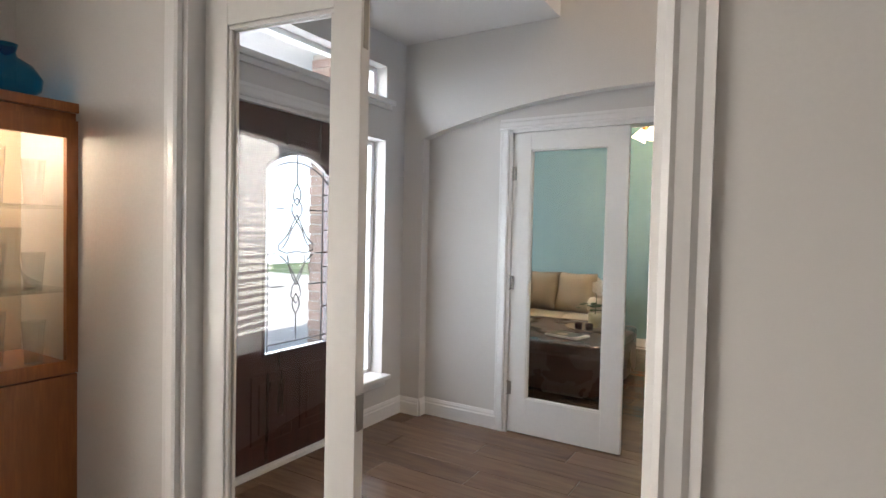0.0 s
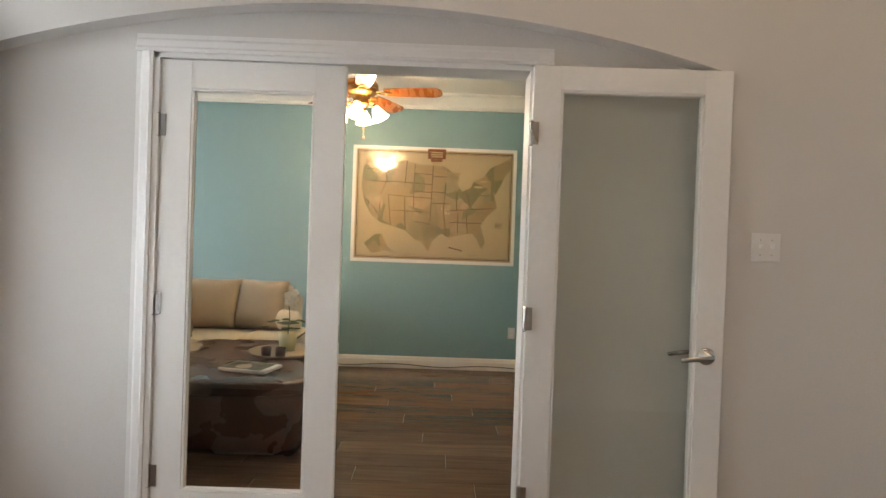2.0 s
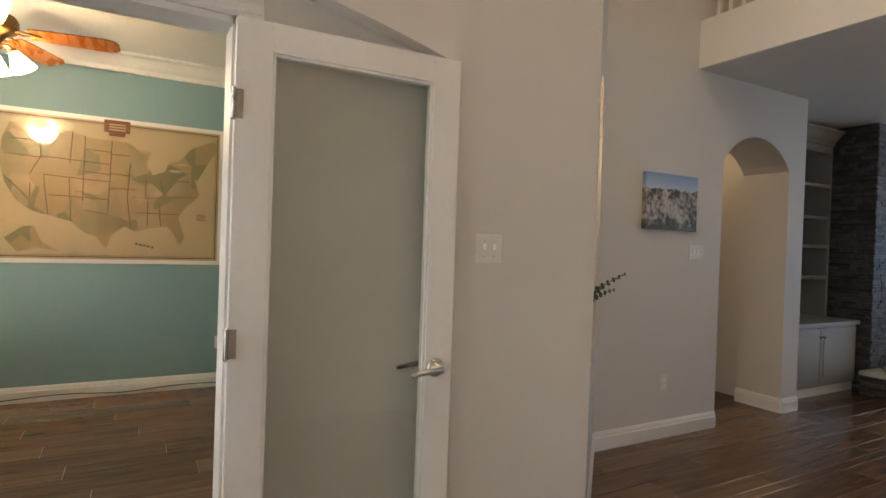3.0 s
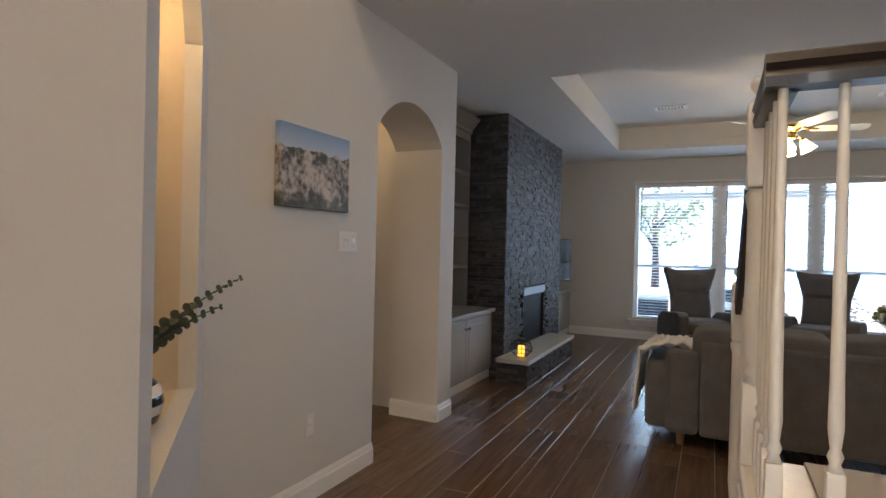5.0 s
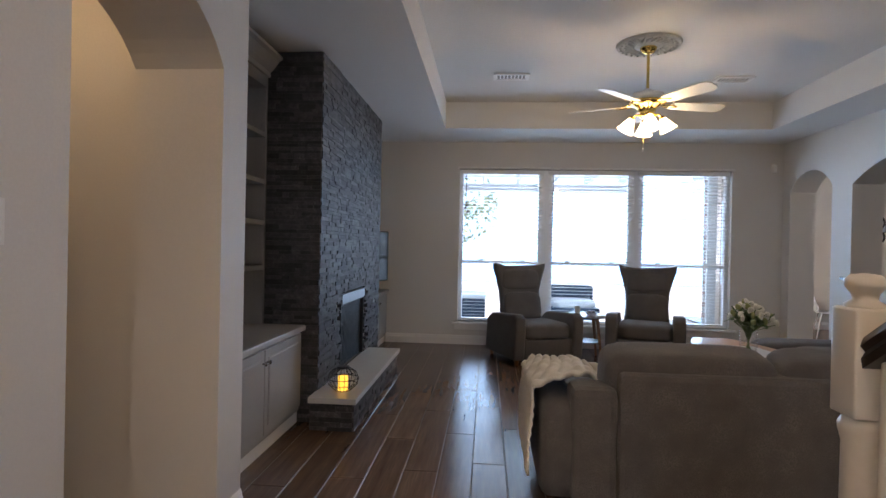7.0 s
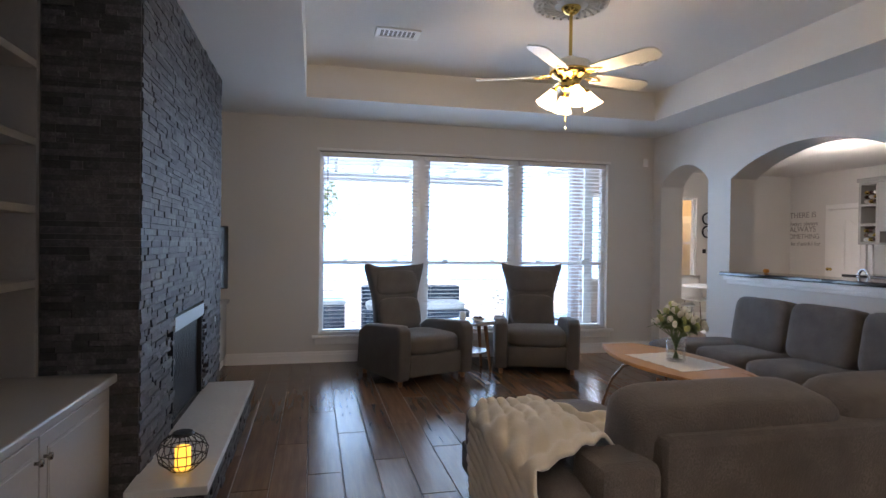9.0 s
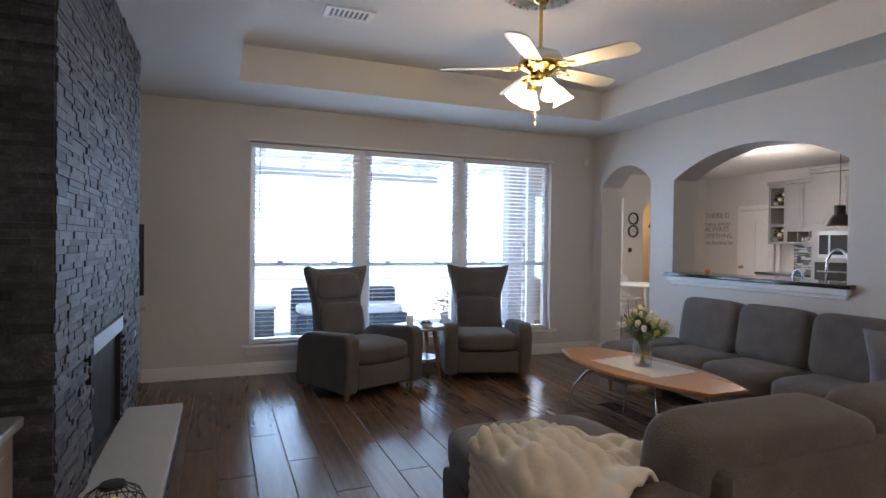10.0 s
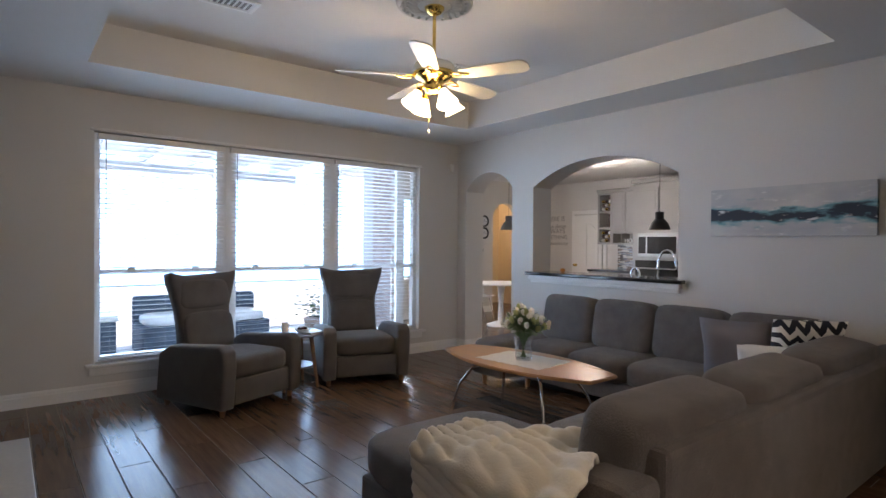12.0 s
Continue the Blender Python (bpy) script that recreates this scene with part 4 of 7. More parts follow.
# ceiling fans
def ceiling_fan(name, m, drop, metal, blade_mat, label, blade_len, hub_white, turn, shade_r=0.075, nlights=4):
    f = thing(name, label, "ceiling fan", m)
    part("canopy", lathe(bmesh.new(), ((0.0, 0.0), (0.07, 0.0), (0.068, -0.02), (0.045, -0.05), (0.02, -0.06), (0.0, -0.06)), 24), metal, f, "", True)
    part("downrod", tube(bmesh.new(), [(0, 0, -0.04), (0, 0, -drop)], 0.012, 10), metal, f)
    part("motor", lathe(bmesh.new(), ((0.0, 0.03), (0.03, 0.028), (0.06, 0.0), (0.13, -0.015), (0.145, -0.04), (0.145, -0.08), (0.0, -0.08)), 32, Matrix.Translation((0, 0, -drop))), hub_white, f, "", True)
    part("motor_band", lathe(bmesh.new(), ((0.0, -0.075), (0.147, -0.075), (0.15, -0.09), (0.12, -0.115), (0.085, -0.13), (0.06, -0.17), (0.075, -0.19), (0.05, -0.215), (0.0, -0.22)), 32, Matrix.Translation((0, 0, -drop))), metal, f, "", True)
    for k in range(5):
        r = Matrix.Rotation(radians(turn + 72 * k), 4, "Z")
        out = [(0.20, -0.055), (0.30, -0.065), (blade_len - 0.06, -0.075), (blade_len - 0.02, -0.06), (blade_len, -0.03), (blade_len, 0.03), (blade_len - 0.02, 0.06), (blade_len - 0.06, 0.075), (0.30, 0.065), (0.20, 0.055)]
        bl = part("blade", prism(bmesh.new(), out, -0.004, 0.004, Matrix.Translation((0, 0, -drop - 0.10)) @ r @ Matrix.Rotation(radians(-13), 4, "X")), blade_mat, f)
        bm = bmesh.new()
        for s in (-1, 1):
            tube(bm, [(0.12, 0.0, 0.0), (0.16, s * 0.035, -0.004), (0.20, s * 0.03, -0.006), (0.24, s * 0.012, -0.008), (0.26, 0, -0.008)], 0.006, 6)
        bm.transform(Matrix.Translation((0, 0, -drop - 0.10)) @ r)
        part("blade_iron", bm, metal, bl)
    for k in range(nlights):
        a = radians(turn + 20 + 360 / nlights * k)
        d = Vector((math.cos(a), math.sin(a), 0))
        p0 = Vector((0, 0, -drop - 0.19))
        arm = part("lamp_arm", tube(bmesh.new(), [p0 + 0.05 * d, p0 + 0.09 * d + Vector((0, 0, 0.005)), p0 + 0.115 * d - Vector((0, 0, 0.015))], 0.009, 8), metal, f)
        tilt = Matrix.Translation(p0 + 0.115 * d - Vector((0, 0, 0.015))) @ Matrix.Rotation(a, 4, "Z") @ Matrix.Rotation(radians(152), 4, "Y")
        part("socket", lathe(bmesh.new(), ((0.0, 0.0), (0.022, 0.0), (0.026, 0.03), (0.0, 0.03)), 16, tilt), metal, arm, "", True)
        bm = lathe(bmesh.new(), ((0.028, 0.02), (0.034, 0.04), (0.05, 0.075), (0.058, 0.10), (shade_r, 0.13)), 20, tilt)
        part("shade", bm, SHADE, arm, "lit frosted glass bell shade", True)
    part("pull_chain", tube(bmesh.new(), [(0.03, 0.02, -drop - 0.21), (0.03, 0.02, -drop - 0.46)], 0.0018, 6), metal, f)
    part("chain_knob", lathe(bmesh.new(), ((0.0, -0.03), (0.006, -0.028), (0.008, -0.01), (0.004, 0.0)), 10, Matrix.Translation((0.03, 0.02, -drop - 0.46))), hub_white, f, "", True)
    return f


ceiling_fan("ceiling_fan", (6.88, 1.82, TZ - 0.02), 0.385, BRASS, surface("white_blade", (0.74, 0.72, 0.66), 0.35, vary=0.04, bump=0.0), "white five-blade ceiling fan with polished brass fittings, lamps on", 0.67, WHITE, 63.7)
lamp("fan_lamp", "POINT", (6.88, 1.82, 2.30), 13, (1.0, 0.76, 0.46), 0.12)
md = thing("ceiling_medallion", "white plaster rosette with leaf relief round the fan rod", "medallion", (6.88, 1.82, TZ))
bm = lathe(bmesh.new(), ((0.0, -0.03), (0.07, -0.03), (0.09, -0.018), (0.21, -0.012), (0.235, -0.022), (0.255, -0.02), (0.265, 0.0)), 48)
part("disc", bm, PLASTER, md, "", True)
bm = bmesh.new()
for k in range(24):
    a = 2 * math.pi * k / 24
    puff(bm, 0, 0, 0, 0.09, 0.03, 0.03, 2.2, 4, m=Matrix.Rotation(a, 4, "Z") @ Matrix.Translation((0.155, 0, -0.018)) @ Matrix.Rotation(radians(25), 4, "Z"))
    puff(bm, 0, 0, 0, 0.03, 0.022, 0.02, 2.2, 3, m=Matrix.Rotation(a + 0.13, 4, "Z") @ Matrix.Translation((0.225, 0, -0.022)))
part("leaf_relief", bm, PLASTER, md, "", True)


def vent(x, y, w, d, label="white louvred ceiling vent"):
    v = thing("ceiling_vent", label, "vent", (x, y, TZ))
    part("vent_frame", boxes((-w / 2, w / 2, -d / 2, -d / 2 + 0.03, -0.014, 0), (-w / 2, w / 2, d / 2 - 0.03, d / 2, -0.014, 0), (-w / 2, -w / 2 + 0.03, -d / 2 + 0.03, d / 2 - 0.03, -0.014, 0), (w / 2 - 0.03, w / 2, -d / 2 + 0.03, d / 2 - 0.03, -0.014, 0), bevel=0.003), WHITE, v)
    part("vent_backing", boxes((-w / 2 + 0.02, w / 2 - 0.02, -d / 2 + 0.02, d / 2 - 0.02, -0.002, -0.0005)), SHELFIN, v)
    for i in range(9):
        y0 = -d / 2 + 0.035 + (d - 0.07) * i / 8
        part("louvre", boxes((-w / 2 + 0.03, w / 2 - 0.03, y0 - 0.006, y0 + 0.006, -0.010, -0.004)), WHITE, v)


vent(7.74, 2.93, 0.2, 0.36), vent(7.86, 0.72, 0.2, 0.36)
sen = thing("wall_sensor", "small white alarm sensor high on the wall", "sensor", (9.6, -0.54, 2.36))
part("housing", boxes((-0.045, 0.0, -0.03, 0.03, 0.0, 0.10), bevel=0.012), WHITE, sen)

# sectional sofa
sofa = thing("sectional_sofa", "large grey fabric sectional sofa in a U shape", "sofa", (4.78, -0.60, 0))
# west wing: back towards the stairs; local x to the east, y to the north
part("back_frame", boxes((-0.03, 0.17, 0.0, 3.10, 0.10, 0.735), bevel=0.03), SOFA, sofa)
part("back_end", boxes((-0.025, 0.20, 3.10, 3.32, 0.10, 0.66), bevel=0.04), SOFA, sofa)
part("back_frame", boxes((0.22, 2.86, 0.0, 0.20, 0.10, 0.66), bevel=0.03), SOFA, sofa)
part("side_arm", puff(bmesh.new(), 0.42, 3.36, 0.33, 0.84, 0.20, 0.48, 7, 8), SOFA, sofa, "", True)
part("base", boxes((0.22, 0.95, 0.20, 3.28, 0.10, 0.26), bevel=0.02), SOFA, sofa)
part("base", boxes((0.95, 2.86, 0.20, 0.78, 0.10, 0.26), bevel=0.02), SOFA, sofa)
part("base", boxes((0.95, 1.42, 2.60, 3.37, 0.10, 0.26), bevel=0.02), SOFA, sofa)
part("base", boxes((2.86, 3.26, 0.10, 1.02, 0.10, 0.26), bevel=0.02), SOFA, sofa)
for y0, y1 in ((0.85, 1.72), (1.72, 2.58)):
    part("seat_cushion", puff(bmesh.new(), 0.62, (y0 + y1) / 2, 0.35, 0.86, y1 - y0 - 0.005, 0.21, 6, 8), SOFA, sofa, "", True)
part("chaise_cushion", puff(bmesh.new(), 0.79, 2.98, 0.36, 1.32, 0.84, 0.23, 6, 10), SOFA, sofa, "long chaise cushion", True)
part("corner_cushion", puff(bmesh.new(), 0.60, 0.53, 0.35, 0.90, 0.64, 0.21, 6, 8), SOFA, sofa, "", True)
for x0, x1 in ((1.02, 1.66), (1.66, 2.26), (2.26, 2.86)):
    part("seat_cushion", puff(bmesh.new(), (x0 + x1) / 2, 0.51, 0.35, x1 - x0 - 0.005, 0.66, 0.21, 6, 8), SOFA, sofa, "", True)
part("end_cushion", puff(bmesh.new(), 3.06, 0.56, 0.35, 0.44, 0.98, 0.22, 5, 8), SOFA, sofa, "rounded end cushion", True)
for y0, y1, h in ((0.50, 1.47, 0.0), (1.47, 2.33, 0.0), (2.33, 3.16, 0.0)):
    part("back_cushion", puff(bmesh.new(), 0, 0, 0, 0.28, y1 - y0 - 0.012, 0.40, 6.5, 14, m=Matrix.Translation((0.18, (y0 + y1) / 2, 0.635)) @ Matrix.Rotation(radians(-9), 4, "Y")), SOFA, sofa, "", True)
for x0, x1 in ((0.37, 1.08), (1.08, 1.70), (1.70, 2.33), (2.33, 2.95)):
    part("back_cushion", puff(bmesh.new(), 0, 0, 0, x1 - x0 - 0.012, 0.22, 0.47, 6.5, 12, m=Matrix.Translation(((x0 + x1) / 2, 0.235, 0.65)) @ Matrix.Rotation(radians(10), 4, "X")), SOFA, sofa, "", True)
LEGW = surface("beech_leg", (0.30, 0.15, 0.07), 0.4, vary=0.15, big=6)
for x, y in ((0.10, 3.22), (0.10, 1.6), (0.12, 0.12), (1.2, 3.3), (2.0, 0.15), (3.15, 0.2), (3.15, 0.95), (1.2, 2.7), (2.8, 0.7), (0.85, 1.9)):
    part("leg", lathe(bmesh.new(), ((0.0, 0.0), (0.02, 0.0), (0.03, 0.115), (0.0, 0.115)), 12, Matrix.Translation((x, y, 0))), LEGW, sofa, "tapered beech leg")


def pillow(name, label, m, s, mat):
    bm = bmesh.new()
    n = 12
    grid = {}
    for side in (-1, 1):
        for i in range(n + 1):
            for j in range(n + 1):
                u, v = -1 + 2 * i / n, -1 + 2 * j / n
                edge = max(0.0, (1 - u ** 4) * (1 - v ** 4)) ** 0.6
                k = 1 - 0.07 * (1 - abs(u)) * abs(v) - 0.07 * (1 - abs(v)) * abs(u)
                grid[side, i, j] = bm.verts.new((u * s * k, v * s * k, side * (0.005 + 0.11 * edge) * s / 0.24))
        for i in range(n):
            for j in range(n):
                q = [grid[side, i, j], grid[side, i + 1, j], grid[side, i + 1, j + 1], grid[side, i, j + 1]]
                bm.faces.new(q if side > 0 else q[::-1])
    bmesh.ops.remove_doubles(bm, verts=bm.verts, dist=0.0105)
    ob = part(name, bm, mat, None, "", True)
    ob.matrix_basis = m
    return tagged(ob, label, "pillow")


PGREY = surface("violet_grey_cotton", (0.20, 0.19, 0.21), 0.9, vary=0.08, big=6, fine=300, bump=0.4)
PWHITE = surface("white_plush", (0.80, 0.80, 0.80), 0.95, vary=0.05, big=8, fine=200, bump=0.5)
CHEV, cn, cb_ = nodes_of("chevron_cotton")
tc = cn.nodes.new("ShaderNodeTexCoord")
sx = cn.nodes.new("ShaderNodeSeparateXYZ")
cn.links.new(tc.outputs["Object"], sx.inputs[0])


def math_node(nt, op, a, b=None):
    n = nt.nodes.new("ShaderNodeMath")
    n.operation = op
    for slot, v in ((0, a), (1, b)):
        if v is None:
            continue
        if isinstance(v, float):
            n.inputs[slot].default_value = v
        else:
            nt.links.new(v, n.inputs[slot])
    return n.outputs[0]


zig = math_node(cn, "MULTIPLY", math_node(cn, "PINGPONG", sx.outputs[0], 0.045), 1.0)
stripe = math_node(cn, "FRACT", math_node(cn, "MULTIPLY", math_node(cn, "ADD", sx.outputs[1], zig), 13.0))
cn.links.new(mix_color(cn, math_node(cn, "GREATER_THAN", stripe, 0.5), (0.78, 0.77, 0.74), (0.015, 0.018, 0.03)), cb_.inputs["Base Color"])
cb_.inputs["Roughness"].default_value = 0.9
pillow("throw_pillow", "violet-grey square pillow leaning on the sofa back", pose(5.63, 0.04, 0.66, 72, 0, 12), 0.23, PGREY)
pillow("plush_pillow", "small white plush pillow on the sofa", pose(5.36, 0.22, 0.60, 62, 0, 24), 0.17, PWHITE)
pillow("chevron_pillow", "black and white chevron pillow in the sofa corner", pose(5.22, -0.02, 0.72, 66, 0, 40), 0.22, CHEV)

# throw over the arm and the chaise
bm = bmesh.new()
NU, NV = 84, 84
rows = []
for i in range(NU + 1):
    u = i / NU
    row = []
    for j in range(NV + 1):
        v = j / NV
        x = 4.97 + 0.62 * u
        south = 2.02 + 0.46 * u + 0.05 * noise.noise(Vector((5 * u, 0, 7)))
        rib = 0.009 * math.sin(105 * (v + 0.25 * u) + 2.0 * noise.noise(Vector((3 * u, 3 * v, 1))))
        crease = 0.032 * noise.noise(Vector((3.2 * u + 1.5 * v, 2.6 * v, 2.2))) + 0.02 * noise.noise(Vector((9 * u, 6 * v, 4)))
        if v < 0.55:
            w = v / 0.55
            y = south + (2.90 - south) * w
            over = min(1.0, max(0.0, (y - 2.48) / 0.16)) * min(1.0, max(0.0, (5.74 - x) / 0.16))
            z = 0.545 + 0.085 * over * over * (3 - 2 * over) + 0.06 * math.exp(-((w - 0.06) / 0.10) ** 2) * (1 - 0.5 * u)
            z += 0.05 * math.exp(-((u - 0.04) / 0.10) ** 2) - 0.05 * max(0.0, w - 0.86) / 0.14 + rib + crease + 0.02
        else:
            w = (v - 0.55) / 0.45
            y = 2.895 + 0.02 * w + 0.4 * rib + 0.35 * crease
            top = 0.575 if x < 5.66 else 0.575 - 0.095 * min(1.0, (x - 5.66) / 0.1)
            z = top - (0.36 - 0.06 * u + 0.04 * noise.noise(Vector((4 * u, 0, 3)))) * w
            x -= 0.10 * w * (0.4 + 0.6 * u)
        x -= 0.13 * (1 - u) * min(1.0, max(0.0, (y - 2.55) / 0.25))
        row.append(bm.verts.new((x, y, z)))
    rows.append(row)
for i in range(NU):
    for j in range(NV):
        bm.faces.new((rows[i][j], rows[i + 1][j], rows[i + 1][j + 1], rows[i][j + 1]))
tb = part("throw_blanket", bm, THROW, None, "", True)
tagged(tb, "cream fleece throw with soft ribs draped over the sofa arm", "blanket")
mod = tb.modifiers.new("thickness", "SOLIDIFY")
mod.thickness, mod.offset = 0.014, 1.0


# armchairs
def armchair(m, label):
    c = thing("armchair", label, "armchair", m, group="wing armchairs by the window")
    # local: faces -y, width along x
    for s in (-1, 1):
        arm = bmesh.new()
        out = [(-0.43, 0.06), (-0.46, 0.40), (-0.45, 0.53), (-0.38, 0.575), (0.22, 0.53), (0.36, 0.45), (0.40, 0.06)]
        prism(arm, out, s * 0.37 - 0.065, s * 0.37 + 0.065, Matrix(((0, 0, 1, 0), (1, 0, 0, 0), (0, 1, 0, 0), (0, 0, 0, 1))))
        bmesh.ops.recalc_face_normals(arm, faces=arm.faces)
        bmesh.ops.bevel(arm, geom=list(arm.edges), offset=0.03, segments=3, affect="EDGES", profile=0.6)
        part("arm", arm, CHAIRC, c, "", True)
    part("seat_cushion", puff(bmesh.new(), 0, -0.13, 0.37, 0.61, 0.62, 0.19, 6, 8), CHAIRC, c, "", True)
    part("front_panel", boxes((-0.305, 0.305, -0.42, -0.36, 0.08, 0.29), bevel=0.02), CHAIRC, c, "", True)
    part("seat_box", boxes((-0.30, 0.30, -0.36, 0.36, 0.08, 0.28), bevel=0.01), CHAIRC, c)
    bk = bmesh.new()
    prof = [(0.26, 0.30), (0.27, 0.45), (0.255, 0.62), (0.265, 0.80), (0.315, 0.98), (0.345, 1.06)]
    tilt = Matrix.Translation((0, 0.20, 0)) @ Matrix.Rotation(radians(-13), 4, "X")
    rings = []
    for w, z in prof + [(0.35, 1.115)]:
        ring = []
        for k in range(24):
            a = 2 * math.pi * k / 24
            cx, sy = math.cos(a), math.sin(a)
            px = w * math.copysign(abs(cx) ** 0.45, cx)
            py = 0.085 * math.copysign(abs(sy) ** 0.45, sy)
            top = (0.04 * (abs(px) / w) ** 2 - 0.025) if z > 1.03 else 0.0
            wing = -0.06 * max(0, (z - 0.7)) / 0.3 * (abs(px) / w) ** 3
            ring.append(bk.verts.new(tilt @ Vector((px, py + wing, z + top))))
        rings.append(ring)
    for a, b in zip(rings, rings[1:]):
        for k in range(24):
            bk.faces.new((a[k], a[(k + 1) % 24], b[(k + 1) % 24], b[k]))
    bk.faces.new(rings[0][::-1]), bk.faces.new(rings[-1])
    part("backrest", bk, CHAIRC, c, "tall winged backrest", True)
    part("lumbar_cushion", puff(bmesh.new(), 0, 0, 0, 0.50, 0.09, 0.34, 5, 8, m=tilt @ Matrix.Translation((0, -0.075, 0.60))), CHAIRC, c, "", True)
    part("head_cushion", puff(bmesh.new(), 0, 0, 0, 0.52, 0.08, 0.26, 5, 8, m=tilt @ Matrix.Translation((0, -0.075, 0.93))), CHAIRC, c, "", True)
    for x in (-0.37, 0.37):
        for y in (-0.36, 0.33):
            part("leg", lathe(bmesh.new(), ((0.0, 0.0), (0.02, 0.0), (0.028, 0.085), (0.0, 0.085)), 12, Matrix.Translation((x, y, 0))), LEGW, c, "short beech leg")
    return c


armchair(pose(8.84, 2.58, 0, 0, 0, -67), "charcoal fabric wing recliner standing before the window")
armchair(pose(8.99, 1.20, 0, 0, 0, -107), "charcoal fabric wing recliner standing before the window")

# round side table between them
sd = thing("side_table", "round grey side table with tapered walnut legs and a low shelf", "table", (8.95, 1.93, 0))
GREYTOP = surface("grey_laminate", (0.30, 0.31, 0.33), 0.22, vary=0.05, bump=0.0)
part("tabletop", lathe(bmesh.new(), ((0.0, 0.505), (0.27, 0.505), (0.28, 0.512), (0.28, 0.522), (0.275, 0.527), (0.0, 0.527)), 40), GREYTOP, sd, "glossy grey round top")
part("low_shelf", lathe(bmesh.new(), ((0.0, 0.20), (0.19, 0.20), (0.19, 0.215), (0.0, 0.215)), 32), GREYTOP, sd)
for k in range(4):
    a = radians(45 + 90 * k)
    part("leg", tube(bmesh.new(), [(0.17 * math.cos(a), 0.17 * math.sin(a), 0.505), (0.24 * math.cos(a), 0.24 * math.sin(a), 0.0)], [0.022, 0.013], 10), LEGW, sd)
mg = thing("mug", "small white cylindrical vase on the side table", "vase", (8.93, 2.03, 0.528))
part("body", lathe(bmesh.new(), ((0.0, 0), (0.032, 0), (0.034, 0.01), (0.034, 0.10), (0.03, 0.10), (0.03, 0.02), (0.0, 0.018)), 20), WHITE, mg, "", True)
bw = thing("bowl", "shallow white bowl of pine cones on the side table", "bowl", (8.90, 1.87, 0.528))
part("dish", lathe(bmesh.new(), ((0.0, 0), (0.04, 0), (0.085, 0.035), (0.08, 0.036), (0.038, 0.008), (0.0, 0.008)), 24), WHITE, bw, "", True)
bm = bmesh.new()
for k in range(6):
    puff(bm, 0.03 * math.cos(k * 1.3), 0.03 * math.sin(k * 1.3), 0.035, 0.04, 0.04, 0.035, 2.2, 4, wob=0.006, seed=k)
part("filling", bm, MAHOG, bw)
bk = thing("book", "thin pale book lying on the side table", "book", pose(8.80, 1.80, 0.528, 0, 0, 20))
part("cover", boxes((-0.07, 0.07, -0.1, 0.1, 0, 0.014), bevel=0.002), HEARTH, bk)
part("pages", boxes((-0.066, 0.072, -0.097, 0.097, 0.002, 0.012)), WHITE, bk)

# coffee table
ct = thing("coffee_table", "curved beech coffee table on bowed chrome legs", "table", pose(6.81, 1.00, 0, 0, 0, 1))
out = []
for s in (1, -1):
    for k in range(17):
        u = -0.75 + 1.5 * k / 16
        out.append((s * u, s * -(0.15 + 0.20 * (1 - (u / 0.75) ** 2))))
bm = prism(bmesh.new(), out, 0.478, 0.502)
bmesh.ops.recalc_face_normals(bm, faces=bm.faces)
bmesh.ops.bevel(bm, geom=[e for e in bm.edges if abs(e.verts[0].co.z - e.verts[1].co.z) < 1e-5], offset=0.006, segments=2, affect="EDGES")
part("tabletop", bm, TABLEW, ct, "honey beech veneer top")
for sxn in (-1, 1):
    for syn in (-1, 1):
        pts = [(sxn * 0.18, syn * 0.02, 0.40), (sxn * 0.26, syn * 0.10, 0.44), (sxn * 0.36, syn * 0.19, 0.40), (sxn * 0.43, syn * 0.25, 0.28), (sxn * 0.47, syn * 0.28, 0.14), (sxn * 0.50, syn * 0.30, 0.0)]
        part("leg", tube(bmesh.new(), pts, 0.012, 10), CHROME, ct, "bowed chrome leg", True)
    part("bracket", boxes((sxn * 0.3 - 0.03, sxn * 0.3 + 0.03, -0.16, 0.16, 0.44, 0.478), bevel=0.004), CHROME, ct)
part("stretcher", tube(bmesh.new(), [(-0.2, 0, 0.41), (0.2, 0, 0.41)], 0.012, 10), CHROME, ct, "", True)
rn = part("table_runner", bmesh.new(), surface("white_lace", (0.76, 0.74, 0.70), 0.9, vary=0.08, big=30, fine=220, bump=0.5), None)
bm = bmesh.new()
g = [[bm.verts.new((-0.30 + 0.6 * i / 24 + (0.006 * math.sin(j * 2.1) if i in (0, 24) else 0), -0.21 + 0.42 * j / 16 + (0.006 * math.sin(i * 2.2) if j in (0, 16) else 0), 0.0015 * math.sin(i * 1.3 + j))) for j in range(17)] for i in range(25)]
for i in range(24):
    for j in range(16):
        bm.faces.new((g[i][j], g[i + 1][j], g[i + 1][j + 1], g[i][j + 1]))
bm.to_mesh(rn.data)
rn.data.materials.clear()
rn.data.materials.append(bpy.data.materials["white_lace"])
rn.matrix_basis = pose(6.80, 0.99, 0.5055, 0, 0, 6)
rn.modifiers.new("thickness", "SOLIDIFY").thickness = 0.002
tagged(rn, "white lace-edged table runner on the coffee table", "table runner")
vs = thing("flower_vase", "clear glass vase of white and green flowers on the runner", "vase", (6.79, 1.00, 0.508))
part("glass", lathe(bmesh.new(), ((0.0, 0.0), (0.062, 0.0), (0.066, 0.01), (0.068, 0.17), (0.063, 0.17), (0.061, 0.015), (0.0, 0.012)), 28), GLASS, vs, "clear glass cylinder", True)
part("water", lathe(bmesh.new(), ((0.0, 0.014), (0.059, 0.014), (0.06, 0.09), (0.0, 0.09)), 24), GLASSG, vs, "water")
